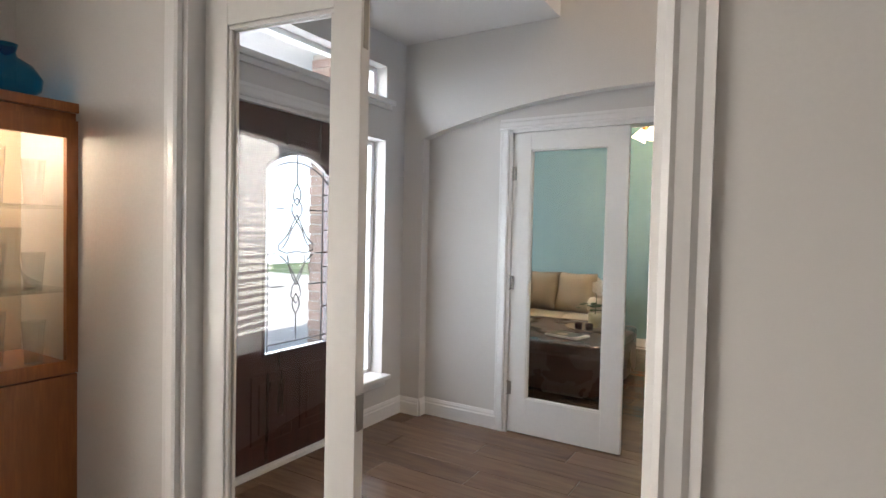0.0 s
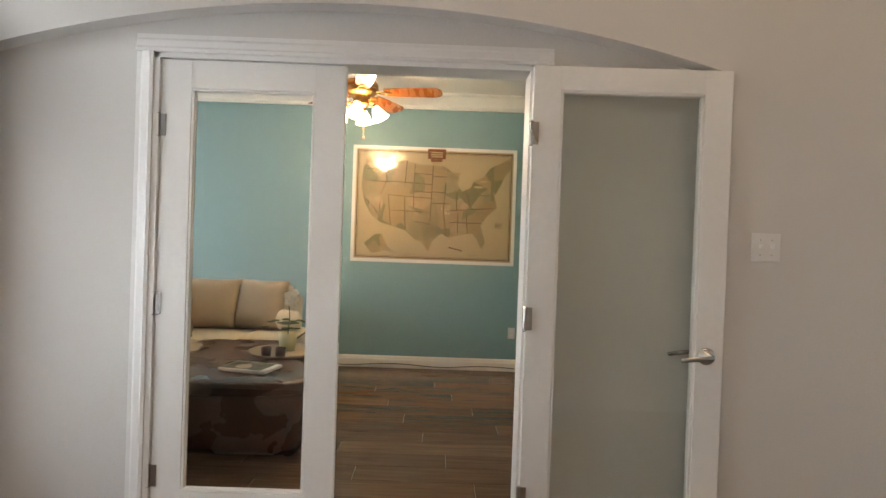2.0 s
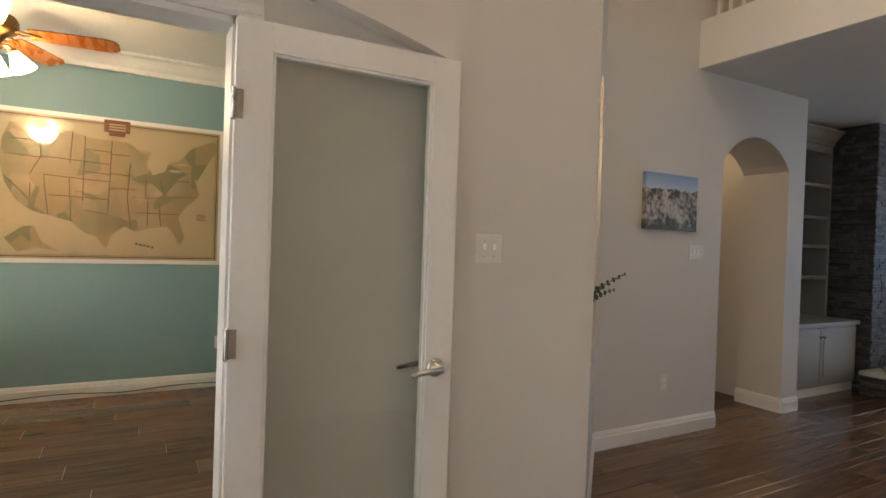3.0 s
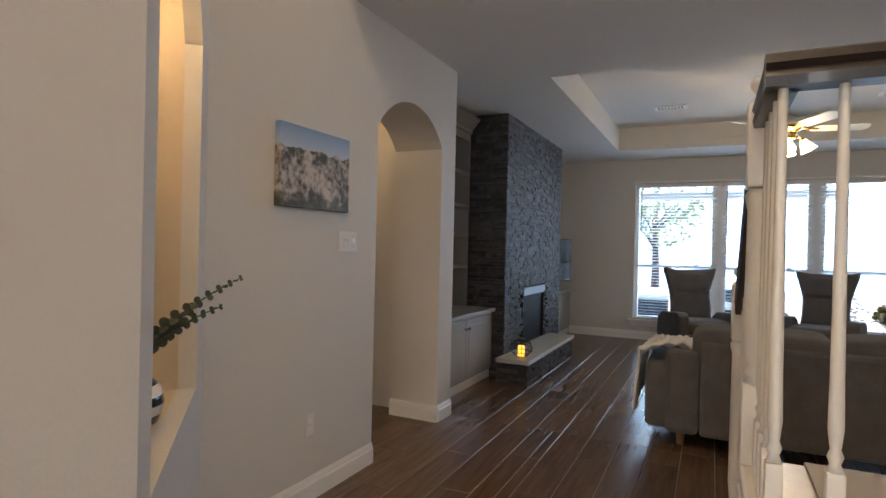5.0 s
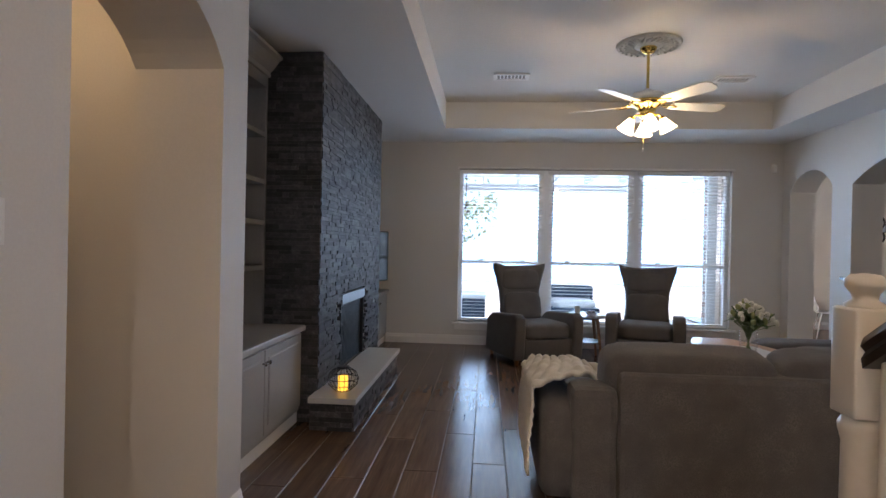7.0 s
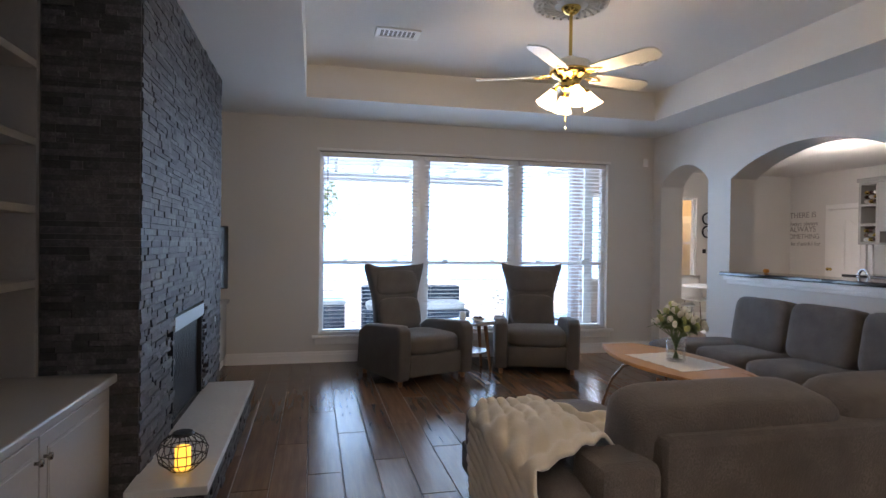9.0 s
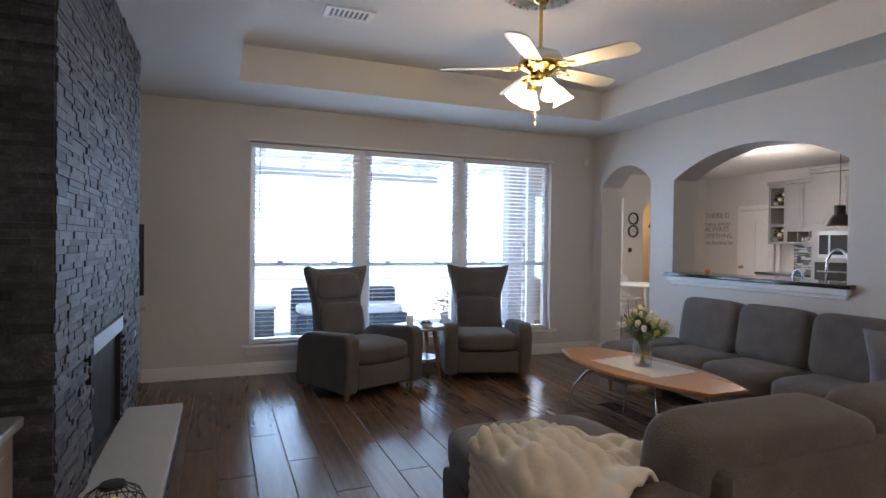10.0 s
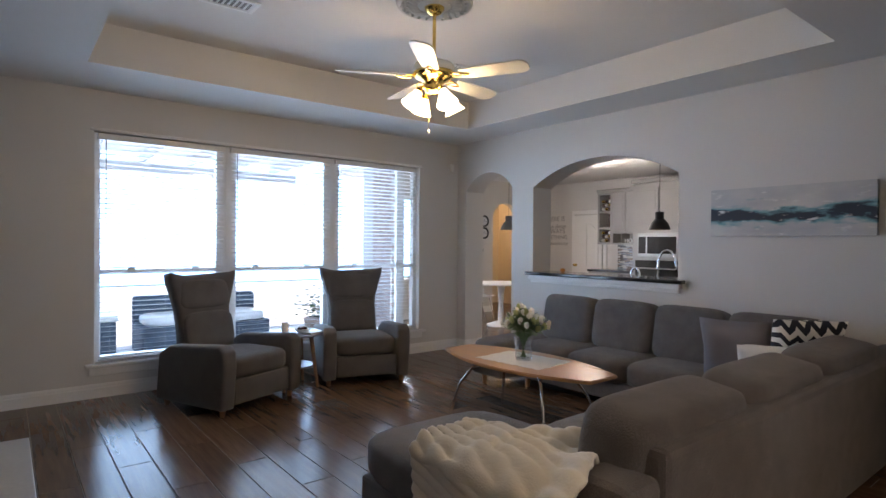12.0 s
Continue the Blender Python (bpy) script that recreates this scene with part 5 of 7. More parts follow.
stem, lf, wf, yf = bmesh.new(), bmesh.new(), bmesh.new(), bmesh.new()
rr = random.Random(3)
for k in range(52):
    a, spread = rr.uniform(0, 6.28), rr.uniform(0.02, 0.20)
    h = 0.40 - spread * 0.75 + rr.uniform(-0.03, 0.03)
    d = Vector((math.cos(a), math.sin(a), 0))
    tip = d * spread + Vector((0, 0, h))
    tube(stem, [-d * 0.02 + Vector((0, 0, 0.02)), d * 0.03 + Vector((0, 0, 0.17)), tip], 0.0025, 5)
    for q in range(5):
        f = rr.uniform(0.45, 0.95)
        c = (d * 0.03 + Vector((0, 0, 0.17))).lerp(tip, f)
        puff(lf, 0, 0, 0, rr.uniform(0.05, 0.095), 0.026, 0.004, 2.2, 3, m=Matrix.Translation(c) @ Matrix.Rotation(rr.uniform(0, 6.28), 4, "Z") @ Matrix.Rotation(rr.uniform(-0.9, 0.5), 4, "Y") @ Matrix.Translation((0.03, 0, 0)))
    tgt = wf if k % 3 else yf
    for q in range(3):
        puff(tgt, tip.x + rr.uniform(-0.012, 0.012), tip.y + rr.uniform(-0.012, 0.012), tip.z + rr.uniform(0, 0.02), 0.028, 0.028, 0.042, 2.3, 4)
FRESH = surface("fresh_leaf", (0.15, 0.23, 0.09), 0.5, vary=0.35, big=20)
part("stem", stem, FRESH, vs), part("foliage", lf, FRESH, vs, "green leaves"), part("blossom", wf, WPET, vs, "white blossoms"), part("bud", yf, surface("green_bud", (0.42, 0.46, 0.20), 0.6, vary=0.2, big=30), vs, "yellow-green buds")


# pictures
def canvas(name, label, m, w, h, mat):
    c = thing(name, label, "painting", m)
    part("canvas", boxes((0, w, 0, 0.035, 0, h), bevel=0.003), mat, c)
    return c


ART, an, ab = nodes_of("abstract_seascape")
tc = an.nodes.new("ShaderNodeTexCoord")
sep = an.nodes.new("ShaderNodeSeparateXYZ")
an.links.new(tc.outputs["Object"], sep.inputs[0])
n1 = noise_of(an, 7, (0.55, 1, 1.7), 8.0)
n2 = noise_of(an, 22, (0.4, 1, 1.2), 6.0)
n3 = noise_of(an, 3.1, (0.7, 1, 2), 4.0)
band = math_node(an, "SUBTRACT", 1.0, math_node(an, "MULTIPLY", math_node(an, "ABSOLUTE", math_node(an, "SUBTRACT", sep.outputs[2], 0.175)), 6.2))
mask = math_node(an, "ADD", math_node(an, "MULTIPLY", n1, 1.5), math_node(an, "SUBTRACT", math_node(an, "MULTIPLY", band, 0.75), 0.85))
c = mix_color(an, ramp_of(an, n3, 0.3, 0.7), (0.42, 0.44, 0.46), (0.62, 0.61, 0.58))
c = mix_color(an, ramp_of(an, mask, 0.30, 0.48), c, (0.16, 0.36, 0.40))
c = mix_color(an, ramp_of(an, mask, 0.46, 0.60), c, (0.02, 0.03, 0.05))
c = mix_color(an, ramp_of(an, n2, 0.60, 0.70), c, (0.66, 0.66, 0.64))
an.links.new(c, ab.inputs["Base Color"])
ab.inputs["Roughness"].default_value = 0.6
bump_to(an, ab, n2, 0.3, 0.003)
canvas("seascape_canvas", "long abstract seascape canvas in teal, black and white", pose(4.984, -0.668, 1.478), 1.165, 0.395, ART)

MTN, mn, mb = nodes_of("mountain_photo")
tc = mn.nodes.new("ShaderNodeTexCoord")
sep = mn.nodes.new("ShaderNodeSeparateXYZ")
mn.links.new(tc.outputs["Object"], sep.inputs[0])
ridge = noise_of(mn, 9, (1, 0, 0), 5.0)
rock = math_node(mn, "MULTIPLY", math_node(mn, "ADD", noise_of(mn, 30, (1, 1, 1), 8.0), noise_of(mn, 9, (1, 1, 1), 4.0)), 0.5)
line = math_node(mn, "ADD", 0.24, math_node(mn, "MULTIPLY", ridge, 0.10))
skyc = mix_color(mn, ramp_of(mn, sep.outputs[2], 0.26, 0.40), (0.50, 0.60, 0.72), (0.16, 0.28, 0.52))
rockc = mix_color(mn, ramp_of(mn, rock, 0.42, 0.58), (0.025, 0.024, 0.024), (0.52, 0.46, 0.40))
treec = mix_color(mn, ramp_of(mn, rock, 0.4, 0.6), (0.02, 0.03, 0.018), (0.10, 0.11, 0.07))
low = math_node(mn, "SUBTRACT", math_node(mn, "ADD", -0.10, math_node(mn, "MULTIPLY", ridge, 0.30)), sep.outputs[2])
c = mix_color(mn, ramp_of(mn, low, -0.02, 0.02), rockc, treec)
c = mix_color(mn, math_node(mn, "GREATER_THAN", sep.outputs[2], line), c, skyc)
mn.links.new(c, mb.inputs["Base Color"])
mb.inputs["Roughness"].default_value = 0.5
canvas("mountain_canvas", "canvas photo print of grey granite mountains under blue sky", pose(2.655, 4.272, 1.515), 0.55, 0.40, MTN)


# switches and outlets
PLATEC = surface("ivory_plate", (0.76, 0.75, 0.73), 0.35, vary=0.03, bump=0.0)


def plate(name, label, m, gangs, outlet=False):
    p = thing(name, label, "switch" if not outlet else "outlet", m)
    w = 0.07 + 0.046 * (gangs - 1)
    part("plate", boxes((-w / 2, w / 2, -0.006, 0, -0.057, 0.057), bevel=0.002), PLATEC, p)
    for g_ in range(gangs):
        x = (g_ - (gangs - 1) / 2) * 0.046
        if outlet:
            for z in (-0.02, 0.02):
                part("socket", boxes((x - 0.016, x + 0.016, -0.008, -0.005, z - 0.013, z + 0.013), bevel=0.002), WHITE, p)
        else:
            part("toggle", boxes((x - 0.005, x + 0.005, -0.018, -0.005, -0.004, 0.018), bevel=0.002), WHITE, p)
        for z in (-0.03, 0.03):
            part("screw", lathe(bmesh.new(), ((0.0, 0.0), (0.003, 0.0), (0.002, 0.0015), (0.0, 0.0015)), 8, Matrix.Translation((x, -0.006, z if not outlet else z * 0.0)) @ Matrix.Rotation(radians(90), 4, "X")), STEEL, p)
    return p


plate("light_switch", "white double light switch on the foyer wall", (0.767, 3.388, 1.345), 2)
plate("light_switch", "chrome-edged triple light switch below the picture", (3.255, 4.308, 1.357), 3)
plate("outlet", "white wall outlet near the floor", (2.95, 4.308, 0.40), 1, True)
plate("outlet", "white outlet on the teal wall", (0.24, 6.948, 0.40), 1, True)
plate("thermostat_plate", "small off-white switch inside the side hall", (3.55, 5.698, 1.30), 1)

# ---- stairs ----
YN, LX0, LX1, LZ = 2.345, 1.905, 2.46, 0.76
stc = thing("staircase", "white-painted staircase with carpeted treads and a low landing", "stairs", (0, 0, 0))
part("landing", boxes((LX0 + 0.03, LX1, 1.042, YN - 0.03, 0.0, LZ - 0.035)), STAIRW, stc)
part("landing_nosing", boxes((LX0 - 0.02, LX1 + 0.01, 1.042, YN + 0.02, LZ - 0.035, LZ), bevel=0.01), STAIRW, stc, "white rounded landing board")
part("landing_moulding", boxes((LX0 + 0.0, LX1, 1.042, YN, LZ - 0.075, LZ - 0.035), bevel=0.012), STAIRW, stc)
part("landing_band", boxes((LX0 + 0.01, LX1, 1.042, YN - 0.008, LZ - 0.17, LZ - 0.155), bevel=0.005), STAIRW, stc)
part("carpet", boxes((LX0 + 0.13, LX1, 1.042, YN - 0.14, LZ, LZ + 0.012), bevel=0.004), CARPET, stc, "pale carpet")
for k in range(3):
    x0, x1, z = LX1 + 0.29 * k, LX1 + 0.29 * (k + 1), LZ - 0.19 * (k + 1)
    part("step", boxes((x0, x1, 1.042, YN - 0.03, 0.0, z - 0.035)), STAIRW, stc)
    part("tread", boxes((x0, x1 + 0.025, 1.042, YN + 0.01, z - 0.035, z), bevel=0.01), STAIRW, stc, "white rounded tread")
    part("carpet", boxes((x0, x1 + 0.02, 1.042, YN - 0.16, z, z + 0.012), bevel=0.004), CARPET, stc, "pale carpet")


def baluster(parent, x, y, z0, z1):
    h = z1 - z0
    bm = boxes((x - 0.0165, x + 0.0165, y - 0.0165, y + 0.0165, z0, z0 + 0.15), bevel=0.003)
    lathe(bm, ((0.0155, 0.15), (0.010, 0.165), (0.015, 0.18), (0.0095, 0.195), (0.011, 0.205), (0.0145, 0.235), (0.013, 0.33), (0.0098, h - 0.03), (0.0095, h)), 12, Matrix.Translation((x, y, z0)))
    return part("baluster", bm, STAIRW, parent, "", True)


def newel(parent, x, y, z0, h):
    s = 0.044
    bm = boxes((x - s, x + s, y - s, y + s, z0, z0 + 0.22), (x - s, x + s, y - s, y + s, z0 + h - 0.31, z0 + h - 0.075), bevel=0.006)
    lathe(bm, ((0.040, 0.22), (0.030, 0.235), (0.043, 0.25), (0.031, 0.27), (0.037, 0.29), (0.042, 0.36), (0.038, h - 0.37), (0.044, h - 0.345), (0.046, h - 0.33), (0.036, h - 0.31)), 20, Matrix.Translation((x, y, z0)))
    lathe(bm, ((0.036, h - 0.078), (0.040, h - 0.068), (0.024, h - 0.058), (0.026, h - 0.045), (0.038, h - 0.03), (0.039, h - 0.015), (0.028, h - 0.004), (0.0, h)), 20, Matrix.Translation((x, y, z0)))
    return part("newel_post", bm, STAIRW, parent, "turned white newel post", True)


RAIL = ((-0.030, -0.035), (0.030, -0.035), (0.034, -0.015), (0.026, 0.0), (0.036, 0.012), (0.030, 0.030), (0.012, 0.038), (-0.012, 0.038), (-0.030, 0.030), (-0.036, 0.012), (-0.026, 0.0), (-0.034, -0.015))


def handrail(parent, a, b):
    a, b = Vector(a), Vector(b)
    d = (b - a).normalized()
    side = Vector((-d.y, d.x, 0)).normalized()
    bm = bmesh.new()
    ends = [[bm.verts.new(p + side * u + Vector((0, 0, w))) for u, w in RAIL] for p in (a, b)]
    for i in range(len(RAIL)):
        j = (i + 1) % len(RAIL)
        bm.faces.new((ends[0][i], ends[0][j], ends[1][j], ends[1][i]))
    bm.faces.new(ends[0][::-1]), bm.faces.new(ends[1])
    return part("handrail", bm, RAILW, parent, "dark stained moulded handrail")


RY = YN - 0.025
newel(stc, 2.42, RY, LZ, 1.07)
newel(stc, 3.355, RY, 0.0, 1.28)
SLOPE = 0.19 / 0.29
handrail(stc, (3.335, RY, 1.10), (2.46, RY, 1.10 + 0.875 * SLOPE))
for k in range(3):
    for q in range(3):
        x = LX1 + 0.29 * k + 0.05 + 0.0967 * q
        if x < 3.33:
            baluster(stc, x, RY, LZ - 0.19 * (k + 1), 1.10 + (3.335 - x) * SLOPE - 0.03)
RZ = LZ + 0.955
handrail(stc, (2.385, RY, RZ), (1.985, RY, RZ))
handrail(stc, (1.985, RY + 0.034, RZ), (1.985, 1.045, RZ))
for k in range(3):
    baluster(stc, 2.30 - 0.105 * k, RY, LZ, RZ - 0.03)
for k in range(12):
    baluster(stc, 1.985, RY - 0.105 * k, LZ, RZ - 0.03)

# upper hall balustrade
ub = thing("balustrade", "white balusters of the upper hall under a dark rail", "balustrade", (0, 0, 0))
for k in range(32):
    baluster(ub, 3.30, 1.12 + 0.10 * k, C + 0.36, C + 1.25)
handrail(ub, (3.30, 1.05, C + 1.28), (3.30, 4.30, C + 1.28))
solid("upper_floor", boxes((3.24, 5.4, 0.93, 4.31, C + 0.331, C + 0.36)), CARPET, "pale carpet of the upper hall", "floor")

# vase with eucalyptus in the niche
nv = thing("striped_vase", "round black and white striped vase with eucalyptus branches in the niche", "vase", (1.655, 3.90, 0.801))
VB, vn, vb = nodes_of("striped_glaze")
tc = vn.nodes.new("ShaderNodeTexCoord")
sep = vn.nodes.new("ShaderNodeSeparateXYZ")
vn.links.new(tc.outputs["Object"], sep.inputs[0])
st_ = math_node(vn, "FRACT", math_node(vn, "MULTIPLY", sep.outputs[2], 19.0))
vn.links.new(mix_color(vn, math_node(vn, "GREATER_THAN", st_, 0.55), (0.82, 0.80, 0.76), (0.02, 0.018, 0.02)), vb.inputs["Base Color"])
vb.inputs["Roughness"].default_value = 0.15
part("body", lathe(bmesh.new(), ((0.0, 0.0), (0.055, 0.0), (0.085, 0.03), (0.10, 0.08), (0.09, 0.125), (0.055, 0.16), (0.032, 0.175), (0.032, 0.20), (0.04, 0.21), (0.032, 0.205), (0.026, 0.19), (0.0, 0.18)), 32), VB, nv, "", True)
EUC = surface("eucalyptus_leaf", (0.060, 0.085, 0.060), 0.6, vary=0.3, big=25)
rr = random.Random(11)
for end, lift in (((0.33, -0.08, 0.42), 0.38), ((0.27, -0.06, 0.33), 0.32), ((-0.16, -0.02, 0.41), 0.41)):
    end = Vector(end)
    p = [Vector((0, 0, 0.19)), Vector((end.x * 0.25, end.y * 0.25, lift * 0.75)), Vector((end.x * 0.6, end.y * 0.6, lift * 0.95)), end]

    def at(t):
        a, b, c2 = p[0].lerp(p[1], t), p[1].lerp(p[2], t), p[2].lerp(p[3], t)
        return a.lerp(b, t).lerp(b.lerp(c2, t), t)

    br = part("branch", tube(bmesh.new(), [at(k / 12) for k in range(13)], [0.004 - 0.0025 * k / 12 for k in range(13)], 6), LEAF, nv)
    bm = bmesh.new()
    for k in range(18):
        t = 0.22 + 0.78 * k / 17
        c, d = at(t), (at(min(1, t + 0.03)) - at(t - 0.03)).normalized()
        s = 0.019 * (1.05 - 0.75 * t)
        for w in (0, 1):
            m = Matrix.Translation(c) @ d.to_track_quat("X", "Z").to_matrix().to_4x4() @ Matrix.Rotation(math.pi * w + 1.57 * (k % 2) + rr.uniform(-0.3, 0.3), 4, "X") @ Matrix.Rotation(radians(-35), 4, "Z") @ Matrix.Translation((0, s, 0))
            puff(bm, 0, 0, 0, 2 * s, 2 * s, 0.003, 2.1, 3, m=m)
    part("leaves", bm, EUC, br, "round grey-green leaves")

# ---- study ----
MAP, pn, pb = nodes_of("map_print")
tc = pn.nodes.new("ShaderNodeTexCoord")
land = noise_of(pn, 5, (1, 1, 1), 6.0)
tint = noise_of(pn, 2.4, (1, 1, 1), 2.0)
tint2 = noise_of(pn, 4.1, (1.3, 1, 0.8), 2.0)
c = mix_color(pn, ramp_of(pn, tint, 0.4, 0.6), (0.40, 0.31, 0.19), (0.52, 0.36, 0.24))
c = mix_color(pn, ramp_of(pn, tint2, 0.5, 0.62), c, (0.33, 0.29, 0.19))
c = mix_color(pn, ramp_of(pn, land, 0.45, 0.75), c, (0.24, 0.20, 0.12))
cells = pn.nodes.new("ShaderNodeTexVoronoi")
cells.inputs["Scale"].default_value = 5.5
pn.links.new(tc.outputs["Object"], cells.inputs["Vector"])
split = pn.nodes.new("ShaderNodeSeparateColor")
pn.links.new(cells.outputs["Color"], split.inputs[0])
c = mix_color(pn, ramp_of(pn, split.outputs[0], 0.35, 0.75), c, (0.23, 0.21, 0.12))
c = mix_color(pn, ramp_of(pn, split.outputs[1], 0.55, 0.9), c, (0.40, 0.28, 0.16))
pn.links.new(c, pb.inputs["Base Color"])
pb.inputs["Roughness"].default_value = 0.35
PAPER = surface("map_paper", (0.55, 0.43, 0.28), 0.3, vary=0.08, big=3, fine=60, bump=0.02, coat=0.5)
LAMIN = pane("laminate_film", (0.97, 0.97, 0.95), 0.06, 0.6)
MX0, MX1, MZ0, MZ1 = -1.465, 0.235, 1.10, 2.305
mp = thing("wall_map", "large antique-style wall map of the United States in a pale frame", "map", (MX0, 6.946, MZ0))
MW, MH = MX1 - MX0, MZ1 - MZ0
part("backing", boxes((0, MW, -0.012, 0, 0, MH), bevel=0.002), TRIM, mp, "pale map frame")
part("paper", boxes((0.035, MW - 0.035, -0.0145, -0.011, 0.035, MH - 0.035)), PAPER, mp, "tan map sheet")
INK = surface("brown_ink", (0.11, 0.05, 0.025), 0.4, vary=0.1, bump=0.0)
bd = bmesh.new()
for off, wd in ((0.05, 0.008), (0.066, 0.003)):
    for r in ((off, MW - off, off, off + wd), (off, MW - off, MH - off - wd, MH - off), (off, off + wd, off, MH - off), (MW - off - wd, MW - off, off, MH - off)):
        box(bd, r[0], r[1], -0.0162, -0.0150, r[2], r[3])
part("border", bd, INK, mp, "thin brown double border")
US = [(0.09, 0.90), (0.17, 0.93), (0.40, 0.85), (0.56, 0.84), (0.60, 0.80), (0.66, 0.79), (0.64, 0.70), (0.67, 0.63), (0.72, 0.66), (0.74, 0.72), (0.80, 0.76), (0.84, 0.84), (0.90, 0.88), (0.95, 0.92), (0.97, 0.84), (0.93, 0.77), (0.90, 0.68), (0.87, 0.60), (0.885, 0.50), (0.82, 0.41), (0.79, 0.34), (0.82, 0.20), (0.80, 0.13), (0.77, 0.22), (0.74, 0.27), (0.66, 0.255), (0.60, 0.225), (0.55, 0.26), (0.50, 0.20), (0.475, 0.10), (0.43, 0.19), (0.39, 0.20), (0.33, 0.28), (0.25, 0.31), (0.18, 0.34), (0.12, 0.40), (0.075, 0.52), (0.055, 0.66), (0.065, 0.80)]
SIDE = Matrix(((1, 0, 0, 0), (0, 0, 1, 0), (0, 1, 0, 0), (0, 0, 0, 1)))
part("land_area", prism(bmesh.new(), [(u * MW, v * MH) for u, v in US], -0.0172, -0.0150, SIDE), MAP, mp, "tinted land area")
AK = [(0.08, 0.16), (0.15, 0.24), (0.19, 0.24), (0.22, 0.14), (0.29, 0.08), (0.20, 0.10), (0.13, 0.07)]
part("inset_area", prism(bmesh.new(), [(u * MW, v * MH) for u, v in AK], -0.0172, -0.0150, SIDE), MAP, mp, "greenish inset of Alaska")
ln_ = bmesh.new()
for pts in (((0.20, 0.92), (0.21, 0.70), (0.17, 0.58)), ((0.33, 0.88), (0.32, 0.66)), ((0.38, 0.86), (0.375, 0.42)), ((0.49, 0.845), (0.48, 0.36)), ((0.07, 0.70), (0.23, 0.69)), ((0.21, 0.70), (0.49, 0.68)), ((0.22, 0.58), (0.50, 0.56)), ((0.17, 0.52), (0.17, 0.42)), ((0.22, 0.58), (0.24, 0.32)), ((0.32, 0.56), (0.33, 0.29)), ((0.24, 0.45), (0.48, 0.44)), ((0.48, 0.52), (0.60, 0.52)), ((0.57, 0.70), (0.56, 0.46), (0.58, 0.24)), ((0.49, 0.62), (0.58, 0.61)), ((0.49, 0.75), (0.57, 0.75)), ((0.64, 0.62), (0.64, 0.46)), ((0.58, 0.46), (0.86, 0.49)), ((0.65, 0.44), (0.65, 0.27)), ((0.70, 0.44), (0.71, 0.27)), ((0.70, 0.62), (0.72, 0.50)), ((0.78, 0.60), (0.84, 0.60)), ((0.60, 0.36), (0.79, 0.36)), ((0.09, 0.80), (0.20, 0.80)), ((0.38, 0.36), (0.48, 0.34)), ((0.07, 0.56), (0.14, 0.46), (0.17, 0.40)), ((0.38, 0.77), (0.49, 0.765)), ((0.38, 0.62), (0.49, 0.61))):
    tube(ln_, [(u * MW, -0.0172, v * MH) for u, v in pts], 0.0036, 4)
part("state_border", ln_, INK, mp, "fine brown border lines")
lk = bmesh.new()
for cx, cz, w, h in ((0.63, 0.80, 0.07, 0.02), (0.655, 0.70, 0.02, 0.08), (0.69, 0.71, 0.03, 0.06), (0.77, 0.67, 0.06, 0.018), (0.80, 0.72, 0.05, 0.016)):
    puff(lk, cx * MW, -0.0172, cz * MH, w * MW, 0.002, h * MH, 2.2, 4)
part("lake", lk, PAPER, mp, "pale lakes")
part("cartouche", boxes((0.455 * MW, 0.565 * MW, -0.019, -0.015, 0.90 * MH, 0.985 * MH), (0.475 * MW, 0.545 * MW, -0.019, -0.015, 0.875 * MH, 0.90 * MH), bevel=0.003), surface("cartouche_red", (0.24, 0.085, 0.035), 0.4, vary=0.2, bump=0.0), mp, "reddish title cartouche")
part("cartouche_text", boxes(*[(0.475 * MW, 0.545 * MW, -0.0195, -0.0185, (0.915 + 0.018 * k) * MH, (0.924 + 0.018 * k) * MH) for k in range(3)]), PAPER, mp)
part("legend_text", boxes(*[(0.875 * MW, (0.925 - 0.006 * (k % 3)) * MW, -0.0162, -0.0150, (0.36 - 0.012 * k) * MH, (0.364 - 0.012 * k) * MH) for k in range(4)], *[(0.60 * MW + 0.03 * k, 0.60 * MW + 0.03 * k + 0.018, -0.0162, -0.0150, (0.135 - 0.006 * k) * MH, (0.15 - 0.006 * k) * MH) for k in range(5)]), INK, mp)
fl_ = part("gloss_film", boxes((0.036, MW - 0.036, -0.0215, -0.0205, 0.036, MH - 0.036)), LAMIN, mp, "glossy laminate")
fl_.visible_shadow = False
wire = part("speaker_cable", tube(bmesh.new(), [(-2.2 + 0.14 * k, 6.925 - 0.006 * math.sin(k * 1.7), 0.035 + 0.012 * math.sin(k * 0.9)) for k in range(24)], 0.004, 6), BLACK, None)
tagged(wire, "thin black cable lying along the baseboard", "cable")

ceiling_fan("study_fan", (-1.24, 5.80, 2.848), 0.20, ANTIQUE, FANW, "five-blade oak ceiling fan with antique brass fittings, lamps on", 0.68, ANTIQUE, 66)
lamp("study_fan_lamp", "POINT", (-1.24, 5.80, 2.31), 38, (1.0, 0.74, 0.44), 0.12)

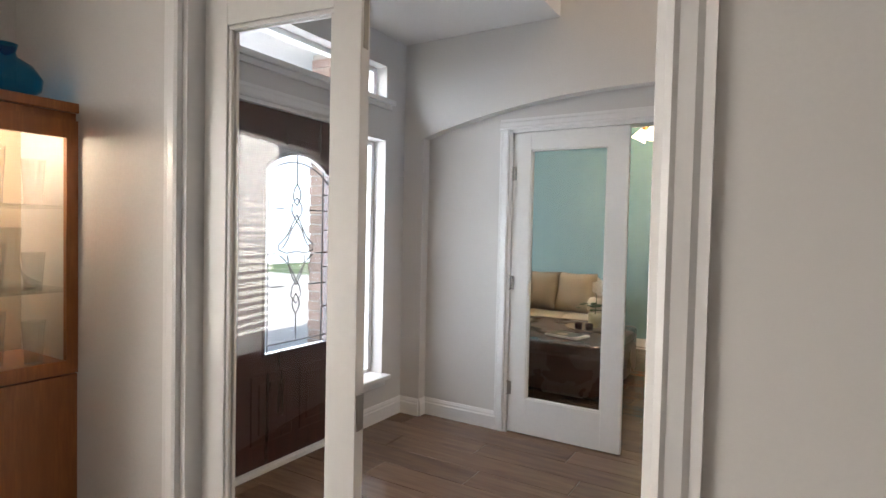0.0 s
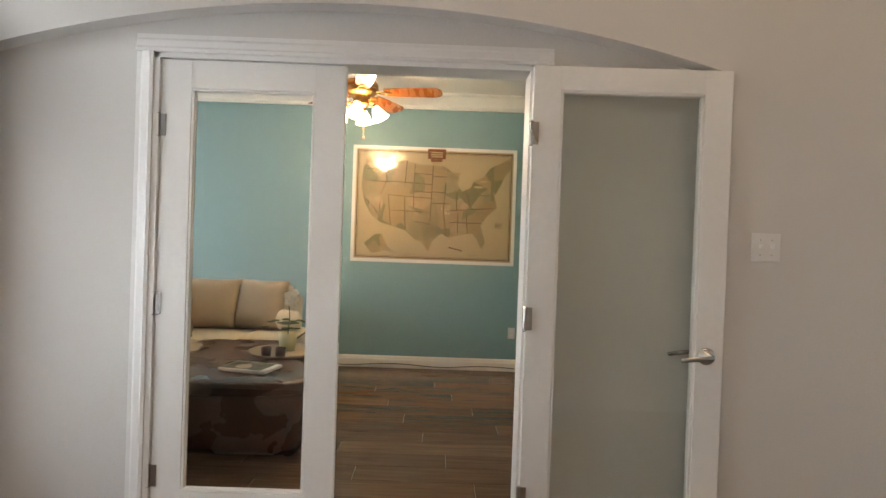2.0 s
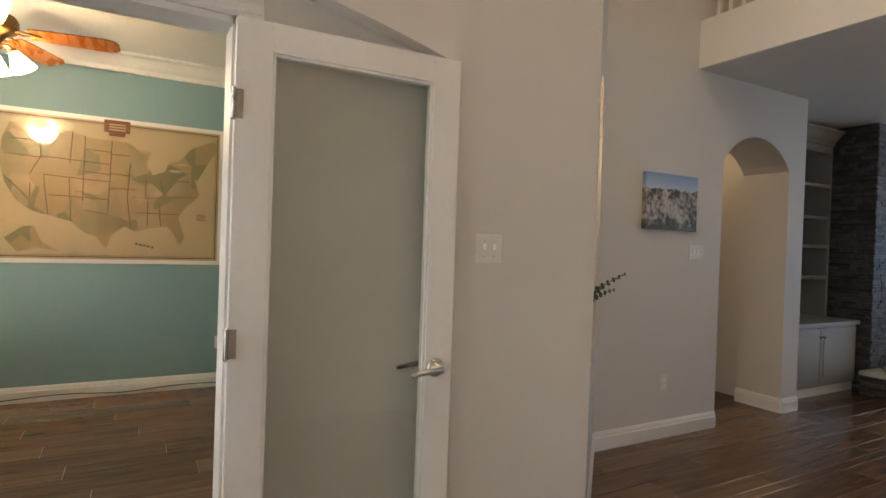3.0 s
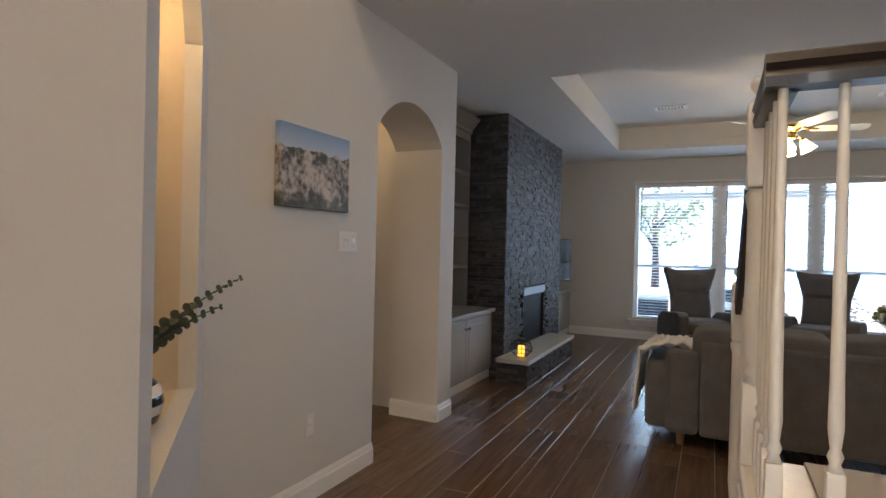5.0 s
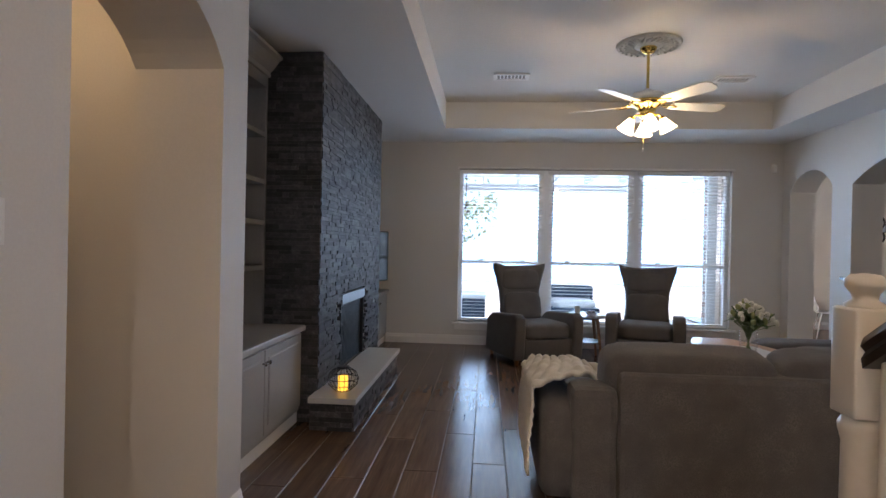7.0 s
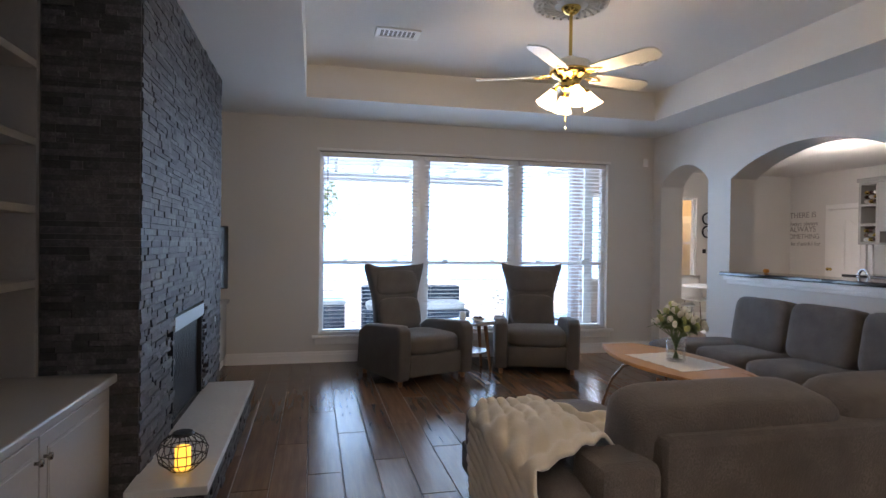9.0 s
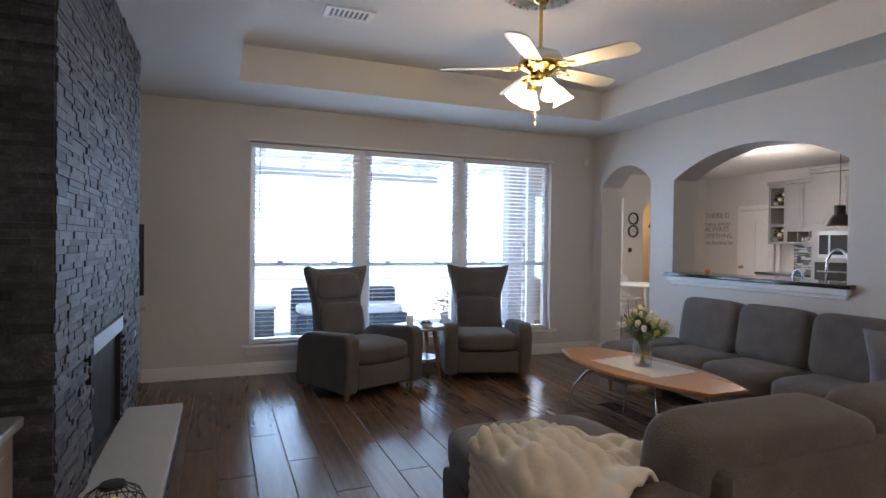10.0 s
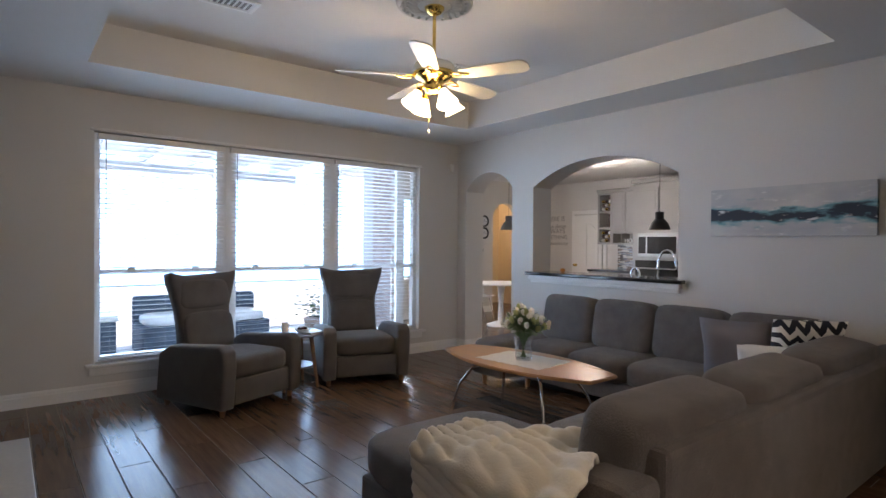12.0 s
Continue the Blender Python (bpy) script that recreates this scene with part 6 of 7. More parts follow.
# cream corner sofa
cs = thing("corner_sofa", "cream linen corner sofa with brown piping and taupe pillows", "sofa", (-3.20, 6.80, 0))
part("back_frame", boxes((0.0, 1.30, -0.24, 0.0, 0.06, 0.74), bevel=0.03), CREAM, cs, "", True)
part("back_frame", boxes((0.0, 0.24, -2.9, -0.24, 0.06, 0.78), bevel=0.03), CREAM, cs, "", True)
part("base", boxes((0.24, 1.44, -0.98, -0.24, 0.06, 0.28), bevel=0.02), CREAM, cs)
part("base", boxes((0.24, 0.98, -2.9, -0.98, 0.06, 0.28), bevel=0.02), CREAM, cs)
part("seat_cushion", puff(bmesh.new(), 1.22, -0.62, 0.37, 0.45, 0.78, 0.20, 7, 8), CREAM, cs, "", True)
part("seat_cushion", puff(bmesh.new(), 0.62, -0.62, 0.37, 0.76, 0.78, 0.20, 7, 8), CREAM, cs, "", True)
part("seat_cushion", puff(bmesh.new(), 0.62, -1.95, 0.37, 0.78, 1.88, 0.20, 7, 8), CREAM, cs, "", True)
for p in (((1.0, -1.005, 0.45), (1.45, -1.005, 0.45)), ((1.0, -1.005, 0.29), (1.45, -1.005, 0.29)), ((1.005, -1.0, 0.45), (1.005, -2.88, 0.45)), ((1.005, -1.0, 0.29), (1.005, -2.88, 0.29)), ((1.45, -0.98, 0.45), (1.45, -0.25, 0.45))):
    part("piping", tube(bmesh.new(), p, 0.008, 8), PIPING, cs, "dark brown piping")
for x in (0.56, 1.05):
    part("back_cushion", puff(bmesh.new(), 0, 0, 0, 0.52, 0.20, 0.46, 4, 8, m=Matrix.Translation((x, -0.33, 0.66)) @ Matrix.Rotation(radians(10), 4, "X")), CREAM, cs, "", True)
for y in (-0.75, -1.42, -2.1):
    part("back_cushion", puff(bmesh.new(), 0, 0, 0, 0.20, 0.64, 0.46, 4, 8, m=Matrix.Translation((0.33, y, 0.66)) @ Matrix.Rotation(radians(-10), 4, "Y")), CREAM, cs, "", True)
for k, (x, y, r) in enumerate(((-2.60, 6.28, 4), (-2.17, 6.30, -6), (-2.73, 5.62, 70))):
    pillow("linen_pillow", "taupe linen pillow leaning on the cream sofa", pose(x, y, 0.69, 72, 0, r), 0.24, TAUPE)
bo = part("bolster", lathe(bmesh.new(), ((0.0, -0.2), (0.08, -0.2), (0.092, -0.18), (0.095, 0.0), (0.092, 0.18), (0.08, 0.2), (0.0, 0.2)), 24), CREAM, None, "", True)
bo.matrix_basis = pose(-1.99, 6.27, 0.565, 90, 0, 60)
tagged(bo, "cream round bolster on the sofa seat", "pillow")

# leather ottoman
ot = thing("leather_ottoman", "large dark brown leather ottoman with a glossy top", "ottoman", (-1.92, 5.08, 0))
part("base", puff(bmesh.new(), 0, 0, 0.22, 1.20, 1.36, 0.40, 14, 10), LEATHER, ot, "", True)
part("top_cushion", puff(bmesh.new(), 0, 0, 0.42, 1.22, 1.38, 0.10, 8, 12, wob=0.008), LEATHER, ot, "", True)
for x in (-0.5, 0.5):
    for y in (-0.55, 0.55):
        part("foot", lathe(bmesh.new(), ((0.0, 0), (0.03, 0), (0.035, 0.03), (0.0, 0.03)), 12, Matrix.Translation((x, y, 0))), BLACK, ot)
OTZ = 0.472
tr = thing("tray", "round pale wooden tray on the ottoman", "tray", (-1.66, 5.24, OTZ))
part("plate", lathe(bmesh.new(), ((0.0, 0.0), (0.23, 0.0), (0.25, 0.02), (0.245, 0.022), (0.225, 0.008), (0.0, 0.008)), 40), TAUPE, tr, "", True)
op = thing("orchid", "white orchid in a pale yellow pot on the tray", "plant", (-1.65, 5.30, OTZ + 0.009))
part("pot", lathe(bmesh.new(), ((0.0, 0), (0.055, 0), (0.07, 0.13), (0.062, 0.13), (0.055, 0.11), (0.0, 0.1)), 24), surface("yellow_ceramic", (0.66, 0.60, 0.36), 0.35, vary=0.05), op, "", True)
bm = bmesh.new()
for k, (a, l) in enumerate(((0.3, 0.17), (2.0, 0.16), (3.3, 0.18), (4.8, 0.15), (5.6, 0.12))):
    for s in range(5):
        t = (s + 0.5) / 5
        puff(bm, l * t * math.cos(a), l * t * math.sin(a), 0.14 + 0.11 * math.sin(t * 2.6) - 0.05 * t, 0.06, 0.035, 0.012, 2.4, 3, m=None)
part("leaf", bm, LEAF, op, "broad green leaves", True)
part("stem", tube(bmesh.new(), [(0, 0, 0.12), (0.01, 0, 0.25), (0.0, 0, 0.36), (0.03, 0.0, 0.41)], 0.004, 6), LEAF, op)
bm = bmesh.new()
for k in range(7):
    c = Vector((0.02 + 0.02 * math.cos(k * 2), 0.03 * math.sin(k * 2.3), 0.33 + 0.016 * k))
    for q in range(5):
        puff(bm, c.x + 0.018 * math.cos(q * 1.26), c.y - 0.01, c.z + 0.018 * math.sin(q * 1.26), 0.03, 0.008, 0.026, 2.2, 3)
part("blossom", bm, WPET, op, "white petals", True)
for x in (-1.74, -1.64):
    j = thing("tealight_jar", "small dark glass tealight jar on the tray", "candle", (x, 5.08, OTZ + 0.009))
    part("jar", lathe(bmesh.new(), ((0.0, 0), (0.034, 0), (0.036, 0.06), (0.031, 0.06), (0.03, 0.008), (0.0, 0.008)), 18), LEATHER, j, "", True)
bk2 = thing("magazine", "picture magazine lying on the ottoman", "magazine", pose(-1.72, 4.70, OTZ + 0.002, 0, 0, -14))
part("cover", boxes((-0.16, 0.16, -0.11, 0.11, 0.0, 0.018), bevel=0.002), WHITE, bk2)
part("cover_photo", boxes((-0.15, 0.12, -0.095, 0.095, 0.0175, 0.0195)), MTN, bk2, "landscape photo on the cover")
part("cover_label", lathe(bmesh.new(), ((0.0, 0.0), (0.05, 0.0), (0.05, 0.002), (0.0, 0.002)), 20, Matrix.Translation((-0.03, -0.03, 0.0195))), PAPER, bk2)

# ---- dining room ----
CRYSTAL = pane("crystal", (0.90, 0.92, 0.92), 0.04, 2.6)
SHELFBACK = surface("beige_panel", (0.66, 0.56, 0.42), 0.6, vary=0.08, big=4)
dc = thing("display_cabinet", "cherry wood display cabinet with glass door and lit shelves", "cabinet", (-2.55, 0.335, 0))
for nm, r in (("side", (0.0, 0.40, 0.0, 0.022, 0.0, 1.725)), ("side", (0.0, 0.40, 0.598, 0.62, 0.0, 1.725)), ("back", (0.0, 0.012, 0.022, 0.598, 0.0, 1.725))):
    part(nm, boxes(r, bevel=0.002), SHELFBACK if nm == "back" else CHERRY, dc)
part("top", boxes((-0.0, 0.425, -0.015, 0.635, 1.725, 1.757), bevel=0.004), CHERRY, dc)
part("cornice", boxes((0.0, 0.405, -0.005, 0.625, 1.70, 1.728), bevel=0.003), CHERRY, dc)
part("bottom", boxes((0.012, 0.40, 0.022, 0.598, 0.88, 0.90)), CHERRY, dc)
lo_ = part("lower_door", boxes((0.395, 0.415, 0.004, 0.616, 0.05, 0.87), bevel=0.003), CHERRY, dc)
dr = part("glass_door", wall_mesh("y", 0.400, 0.420, 0.004, 0.616, 0.875, 1.70, [(0.08, 0.560, 0.92, 1.642)]), CHERRY, dc, "glazed cherry door")
part("pane", boxes((0.408, 0.412, 0.078, 0.562, 0.918, 1.644)), GLASS, dr, "clear glass")
for z in (1.14, 1.415):
    part("glass_shelf", boxes((0.02, 0.385, 0.024, 0.596, z, z + 0.008)), GLASSG, dc, "green-edged glass shelf")
part("cabinet_lamp", lathe(bmesh.new(), ((0.0, 0), (0.03, 0), (0.03, 0.01), (0, 0.01)), 16, Matrix.Translation((0.2, 0.31, 1.70))), SHADE, dc, "round cabinet lamp")
lamp("cabinet_light", "POINT", (-2.34, 0.63, 1.66), 5.0, (1.0, 0.84, 0.62), 0.03)


def goblet(x, y, z, h, r):
    g_ = thing("drinking_glass", "clear drinking glass on the cabinet shelf", "glass", (x, y, z), group="glasses in the display cabinet")
    part("bowl", lathe(bmesh.new(), ((0.0, 0.0), (r * 0.8, 0.0), (r * 0.75, 0.006), (r * 0.8, h * 0.3), (r, h)), 18, caps=False), CRYSTAL, g_, "", True)


for z, h in ((0.901, 0.14), (1.149, 0.12), (1.424, 0.15)):
    for k in range(4):
        goblet(-2.32 + 0.06 * (k % 2), 0.60 + 0.085 * k, z, h * (1 + 0.12 * (k % 3)), 0.03 + 0.004 * (k % 2))
dec = thing("carafe", "clear glass carafe with a wide foot on the shelf", "carafe", (-2.28, 0.80, 1.149))
part("body", lathe(bmesh.new(), ((0.0, 0.0), (0.08, 0.0), (0.085, 0.015), (0.03, 0.05), (0.022, 0.1), (0.03, 0.2)), 24, caps=False), CRYSTAL, dec, "", True)
bv = thing("blue_vase", "round blue glass vase with a short neck on the cabinet", "vase", (-2.30, 0.795, 1.758))
part("body", lathe(bmesh.new(), ((0.0, 0), (0.05, 0), (0.095, 0.04), (0.10, 0.075), (0.075, 0.115), (0.032, 0.14), (0.026, 0.155), (0.034, 0.18), (0.028, 0.18), (0.02, 0.155), (0.0, 0.14)), 28), BLUEGLASS, bv, "", True)

# ---- kitchen and nook ----
ps = thing("pass_counter", "dark granite bar top on a white moulded ledge", "counter", (6.39, -1.05, 1.05))
part("slab", boxes((0.0, 1.90, 0.0, 0.46, 0.0, 0.035), bevel=0.008), GRANITE, ps)
part("ledge_moulding", boxes((0.03, 1.87, 0.38, 0.435, -0.05, 0.0), (0.05, 1.85, 0.38, 0.41, -0.085, -0.05), bevel=0.008), TRIM, ps)
part("cord", boxes((0.09, 1.81, 0.06, 0.38, -0.004, 0.0)), TRIM, ps)


def cab_door(parent, x0, x1, y, z0, z1, mat):
    d = part("door", boxes((x0, x1, y, y + 0.02, z0, z1), bevel=0.003), mat, parent)
    part("panel", boxes((x0 + 0.055, x1 - 0.055, y + 0.018, y + 0.027, z0 + 0.055, z1 - 0.055), bevel=0.006), mat, d)
    return d


KY = -5.5
uc = thing("wall_cabinet", "grey upper kitchen cabinet with two panelled doors and wine cubbies", "cabinet", (9.68, KY, 0))
part("body", boxes((0.0, 0.62, 0.005, 0.32, 1.66, 2.43)), CABG, uc)
for x0, x1 in ((0.01, 0.305), (0.315, 0.61)):
    d = cab_door(uc, x0, x1, 0.32, 1.67, 2.42, CABG)
    hx = x1 - 0.04 if x0 < 0.1 else x0 + 0.04
    part("bar_pull", tube(bmesh.new(), [(hx, 0.36, 1.72), (hx, 0.36, 1.86)], 0.007, 8), STEEL, d, "steel bar pull")
part("crown", boxes((-0.02, 0.97, 0.005, 0.36, 2.43, 2.50), bevel=0.012), CABG, uc)
wr = part("wine_rack", wall_mesh("x", 0.02, 0.33, 0.62, 0.95, 1.42, 2.43, [(0.66, 0.91, 1.46, 1.72), (0.66, 0.91, 1.76, 2.04), (0.66, 0.91, 2.08, 2.39)]), CABG, uc, "grey wine cubby unit")
part("rack_back", boxes((0.64, 0.93, 0.006, 0.02, 1.44, 2.41)), LEATHER, uc)
for z0 in (1.50, 2.12):
    for i in range(3):
        for j in range(3):
            part("bottle_end", lathe(bmesh.new(), ((0.0, 0.0), (0.03, 0.0), (0.03, 0.26), (0.016, 0.27), (0.016, 0.285), (0, 0.285)), 10, Matrix.Translation((0.71 + 0.075 * i, 0.02, z0 + 0.075 * j)) @ Matrix.Rotation(radians(-90), 4, "X")), (LEATHER, BRASS, WHITE)[(i + j) % 3] if z0 else LEATHER, wr)
cu = part("cubby_frame", wall_mesh("x", 0.02, 0.33, 0.0, 0.62, 1.42, 1.66, [(0.03, 0.20, 1.45, 1.63), (0.22, 0.40, 1.45, 1.63), (0.42, 0.59, 1.45, 1.63)]), CABG, uc)
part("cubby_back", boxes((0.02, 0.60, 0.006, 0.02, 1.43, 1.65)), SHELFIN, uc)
hm = bpy.data.curves.new("home_letters", "FONT")
hm.body, hm.size, hm.extrude, hm.align_x = "HOME", 0.11, 0.01, "CENTER"
ho = new("letter_sign", hm)
hm.materials.append(WHITE)
ho.matrix_basis = pose(9.85, -5.16, 1.455, 90, 0, 180)
tagged(ho, "white block letters in the cabinet cubby", "sign")
bs = thing("backsplash", "mosaic backsplash of thin grey, brown and white glass strips", "backsplash", (9.66, KY, 0.93), kind="structure")
part("mortar", boxes((0.0, 0.72, 0.0, 0.008, 0.0, 0.49)), GROUT, bs)
MOS = [surface("mosaic_" + n, c, 0.2, vary=0.1, bump=0.0) for n, c in (("grey", (0.22, 0.24, 0.27)), ("brown", (0.14, 0.09, 0.06)), ("pale", (0.52, 0.50, 0.46)), ("dark", (0.04, 0.045, 0.06)))]
tiles = {}
rr = random.Random(5)
for j in range(24):
    u = 0.0
    while u < 0.715:
        l = min(rr.choice((0.06, 0.10, 0.14)), 0.72 - u)
        key = (round(l, 3), rr.randrange(4))
        if key not in tiles:
            tiles[key] = mesh_of("mosaic_tile", boxes((0, l - 0.002, 0.0, 0.006, 0, 0.0185)), MOS[key[1]])
        o = new("mosaic_tile", tiles[key])
        o.parent, o.location = bs, (u, 0.007, j * 0.0204)
        u += l
for x in (0.25, 0.62):
    part("outlet_cover", boxes((x - 0.035, x + 0.035, 0.012, 0.018, 0.16, 0.28), bevel=0.002), BLACK, bs, "dark outlet cover")
lc = thing("base_cabinet_kitchen", "grey kitchen base cabinet under a dark counter", "cabinet", (9.66, KY, 0))
part("body", boxes((0.0, 0.98, 0.0, 0.60, 0.0, 0.89)), CABG, lc)
part("worktop", boxes((-0.01, 0.99, 0.0, 0.63, 0.89, 0.93), bevel=0.006), GRANITE, lc)
tc_ = thing("oven_tower", "grey tall cabinet with built-in microwave and oven", "oven cabinet", (8.62, KY, 0))
part("body", boxes((0.0, 1.03, 0.0, 0.62, 0.0, 2.52)), CABG, tc_)
for x0, x1 in ((0.03, 0.51), (0.52, 1.00)):
    d = cab_door(tc_, x0, x1, 0.62, 1.74, 2.44, CABG)
    hx = x1 - 0.05 if x0 < 0.2 else x0 + 0.05
    part("bar_pull", tube(bmesh.new(), [(hx, 0.66, 1.78), (hx, 0.66, 1.94)], 0.007, 8), STEEL, d, "steel bar pull")
part("crown", boxes((-0.02, 1.05, 0.0, 0.68, 2.52, 2.60), bevel=0.012), CABG, tc_)
mw = part("microwave", boxes((0.12, 0.91, 0.60, 0.65, 1.20, 1.62), bevel=0.006), STEEL, tc_, "stainless built-in microwave")
part("window", boxes((0.17, 0.72, 0.648, 0.654, 1.26, 1.56), bevel=0.002), SCREEN, mw, "dark glass window")
part("control_panel", boxes((0.75, 0.89, 0.648, 0.653, 1.26, 1.56)), BLACK, mw)
ov = part("oven", boxes((0.08, 0.95, 0.60, 0.66, 0.45, 1.14), bevel=0.006), SCREEN, tc_, "black glass oven")
part("oven_handle", tube(bmesh.new(), [(0.15, 0.70, 1.0), (0.88, 0.70, 1.0)], 0.012, 10), STEEL, ov, "steel bar handle")
kd = thing("door_pantry", "white four-panel door with arched upper panels, closed", "door", (10.72, -5.47, 0), kind="structure")
part("leaf", boxes((0.0, 0.70, -0.005, 0.03, 0.0, 2.03), bevel=0.003), DOORW, kd)
for x0, x1, flip in ((0.09, 0.325, 0), (0.375, 0.61, 1)):
    tp = [(x0, 0.95), (x1, 0.95)] + [(x1 + (x0 - x1) * k / 8, 1.72 + 0.13 * (1 - math.cos(math.pi * ((1 - k / 8) if flip == 0 else k / 8))) / 2) for k in range(9)]
    part("raised_panel", prism(bmesh.new(), tp, 0.028, 0.04, SIDE), DOORW, kd)
    part("raised_panel", boxes((x0, x1, 0.028, 0.04, 0.16, 0.82), bevel=0.006), DOORW, kd)
part("door_knob", lathe(bmesh.new(), ((0.0, 0.0), (0.03, 0.0), (0.012, 0.012), (0.012, 0.04), (0.03, 0.055), (0.022, 0.08), (0, 0.082)), 18, Matrix.Translation((0.65, 0.03, 0.98)) @ Matrix.Rotation(radians(-90), 4, "X")), BRASS, kd, "brass door knob", True)
solid("trim_pantry", boxes((10.63, 10.71, -5.5, -5.47, 0, 2.06), (11.43, 11.51, -5.5, -5.47, 0, 2.06), (10.63, 11.51, -5.5, -5.47, 2.06, 2.14), bevel=0.005), TRIM, "white casing round the pantry door", "trim")
for k, (txt, size, z) in enumerate((("THERE IS", 0.15, 1.93), ("always always", 0.12, 1.78), ("ALWAYS", 0.15, 1.66), ("SOMETHING", 0.13, 1.53), ("to be thankful for", 0.11, 1.40))):
    cu_ = bpy.data.curves.new("wall_words", "FONT")
    cu_.body, cu_.size, cu_.extrude, cu_.align_x = txt, size, 0.001, "CENTER"
    cu_.materials.append(SHELFIN)
    o = new("wall_lettering", cu_)
    o.matrix_basis = pose(12.02, -5.497, z, 90, 0, 180)
    tagged(o, "grey lettering on the kitchen wall", "lettering")


def pendant(x, y, zb, zt):
    p = thing("pendant_lamp", "black metal pendant lamp, lit inside, on a thin cord", "lamp", (x, y, zb))
    part("shade", lathe(bmesh.new(), ((0.145, 0.0), (0.14, 0.03), (0.115, 0.09), (0.075, 0.14), (0.06, 0.15), (0.06, 0.24), (0.05, 0.25), (0.05, 0.24), (0.055, 0.15), (0.07, 0.13), (0.11, 0.085), (0.135, 0.025), (0.14, 0.0)), 32, caps=False), IRON, p, "black bell shade", True)
    part("bulb", lathe(bmesh.new(), ((0.0, 0.0), (0.03, 0.01), (0.04, 0.04), (0.02, 0.09), (0, 0.09)), 16, Matrix.Translation((0, 0, 0.02))), SHADE, p, "glowing bulb", True)
    part("cord", tube(bmesh.new(), [(0, 0, 0.24), (0, 0, zt - zb)], 0.004, 6), BLACK, p)
    lamp("pendant_light", "POINT", (x, y, zb + 0.0), 3, WARM, 0.04)


pendant(8.02, -3.0, 1.62, C), pendant(10.85, -2.89, 1.66, C)
for x, y, hgt, rad in ((7.0, -1.25, 0.40, 0.10), (7.35, -1.3, 0.22, 0.05)):
    fa = thing("faucet", "tall curved chrome kitchen faucet", "faucet", (x, y, 0.93))
    part("spout", tube(bmesh.new(), [(0, 0, 0), (0, 0, hgt * 0.65)] + [(-rad + rad * math.cos(math.pi * k / 8), 0, hgt * 0.65 + rad * 1.6 * math.sin(math.pi * k / 8)) for k in range(1, 9)] + [(-2 * rad, 0, hgt * 0.5)], 0.012, 10), CHROME, fa, "", True)
    part("base", lathe(bmesh.new(), ((0, 0), (0.028, 0), (0.024, 0.05), (0, 0.05)), 16), CHROME, fa, "", True)
sk = thing("sink_counter", "dark granite counter with base cabinet behind the bar", "counter", (6.30, -1.68, 0))
part("body", boxes((0.0, 2.2, 0.0, 0.62, 0.0, 0.89)), CABG, sk)
part("worktop", boxes((-0.02, 2.22, -0.02, 0.63, 0.89, 0.93), bevel=0.006), GRANITE, sk)
so_ = thing("sponge_dish", "small orange fruit on the bar counter", "fruit", (7.95, -0.86, 1.086))
part("body", puff(bmesh.new(), 0, 0, 0.022, 0.06, 0.05, 0.045, 2.2, 6), surface("orange_peel", (0.65, 0.25, 0.03), 0.5, vary=0.1), so_, "", True)
for z in (1.635, 1.88):
    ck = thing("wall_clock", "round dark-rimmed wall clock with a pale face", "clock", pose(12.298, -3.62, z, 0, -90, 0), group="clocks on the nook wall")
    part("rim", lathe(bmesh.new(), ((0.085, 0.0), (0.118, 0.0), (0.12, 0.025), (0.10, 0.03), (0.088, 0.012), (0.085, 0.0)), 36, caps=False), IRON, ck, "dark metal rim", True)
    part("dial", lathe(bmesh.new(), ((0.0, 0.004), (0.09, 0.004), (0.09, 0.010), (0, 0.010)), 36), surface("dial_grey", (0.66, 0.67, 0.68), 0.4, vary=0.1), ck, "pale grey dial")
    part("hour_pointer", boxes((-0.004, 0.045, -0.003, 0.003, 0.011, 0.013)), BLACK, ck)
    part("minute_pointer", boxes((-0.003, 0.003, -0.065, 0.004, 0.013, 0.015)), BLACK, ck)
bx = thing("wall_box", "small black box on the nook wall", "switch", (12.297, -3.55, 1.27))
part("body", boxes((-0.03, 0, -0.03, 0.03, -0.04, 0.04), bevel=0.005), BLACK, bx)
nt_ = thing("nook_table", "round white pedestal table", "table", (10.75, -2.62, 0))
part("tabletop", lathe(bmesh.new(), ((0.0, 0.715), (0.52, 0.715), (0.53, 0.73), (0.52, 0.74), (0, 0.74)), 48), WHITE, nt_)
part("pedestal", lathe(bmesh.new(), ((0.0, 0.0), (0.26, 0.0), (0.24, 0.02), (0.05, 0.08), (0.04, 0.4), (0.07, 0.715), (0, 0.715)), 28), WHITE, nt_, "", True)


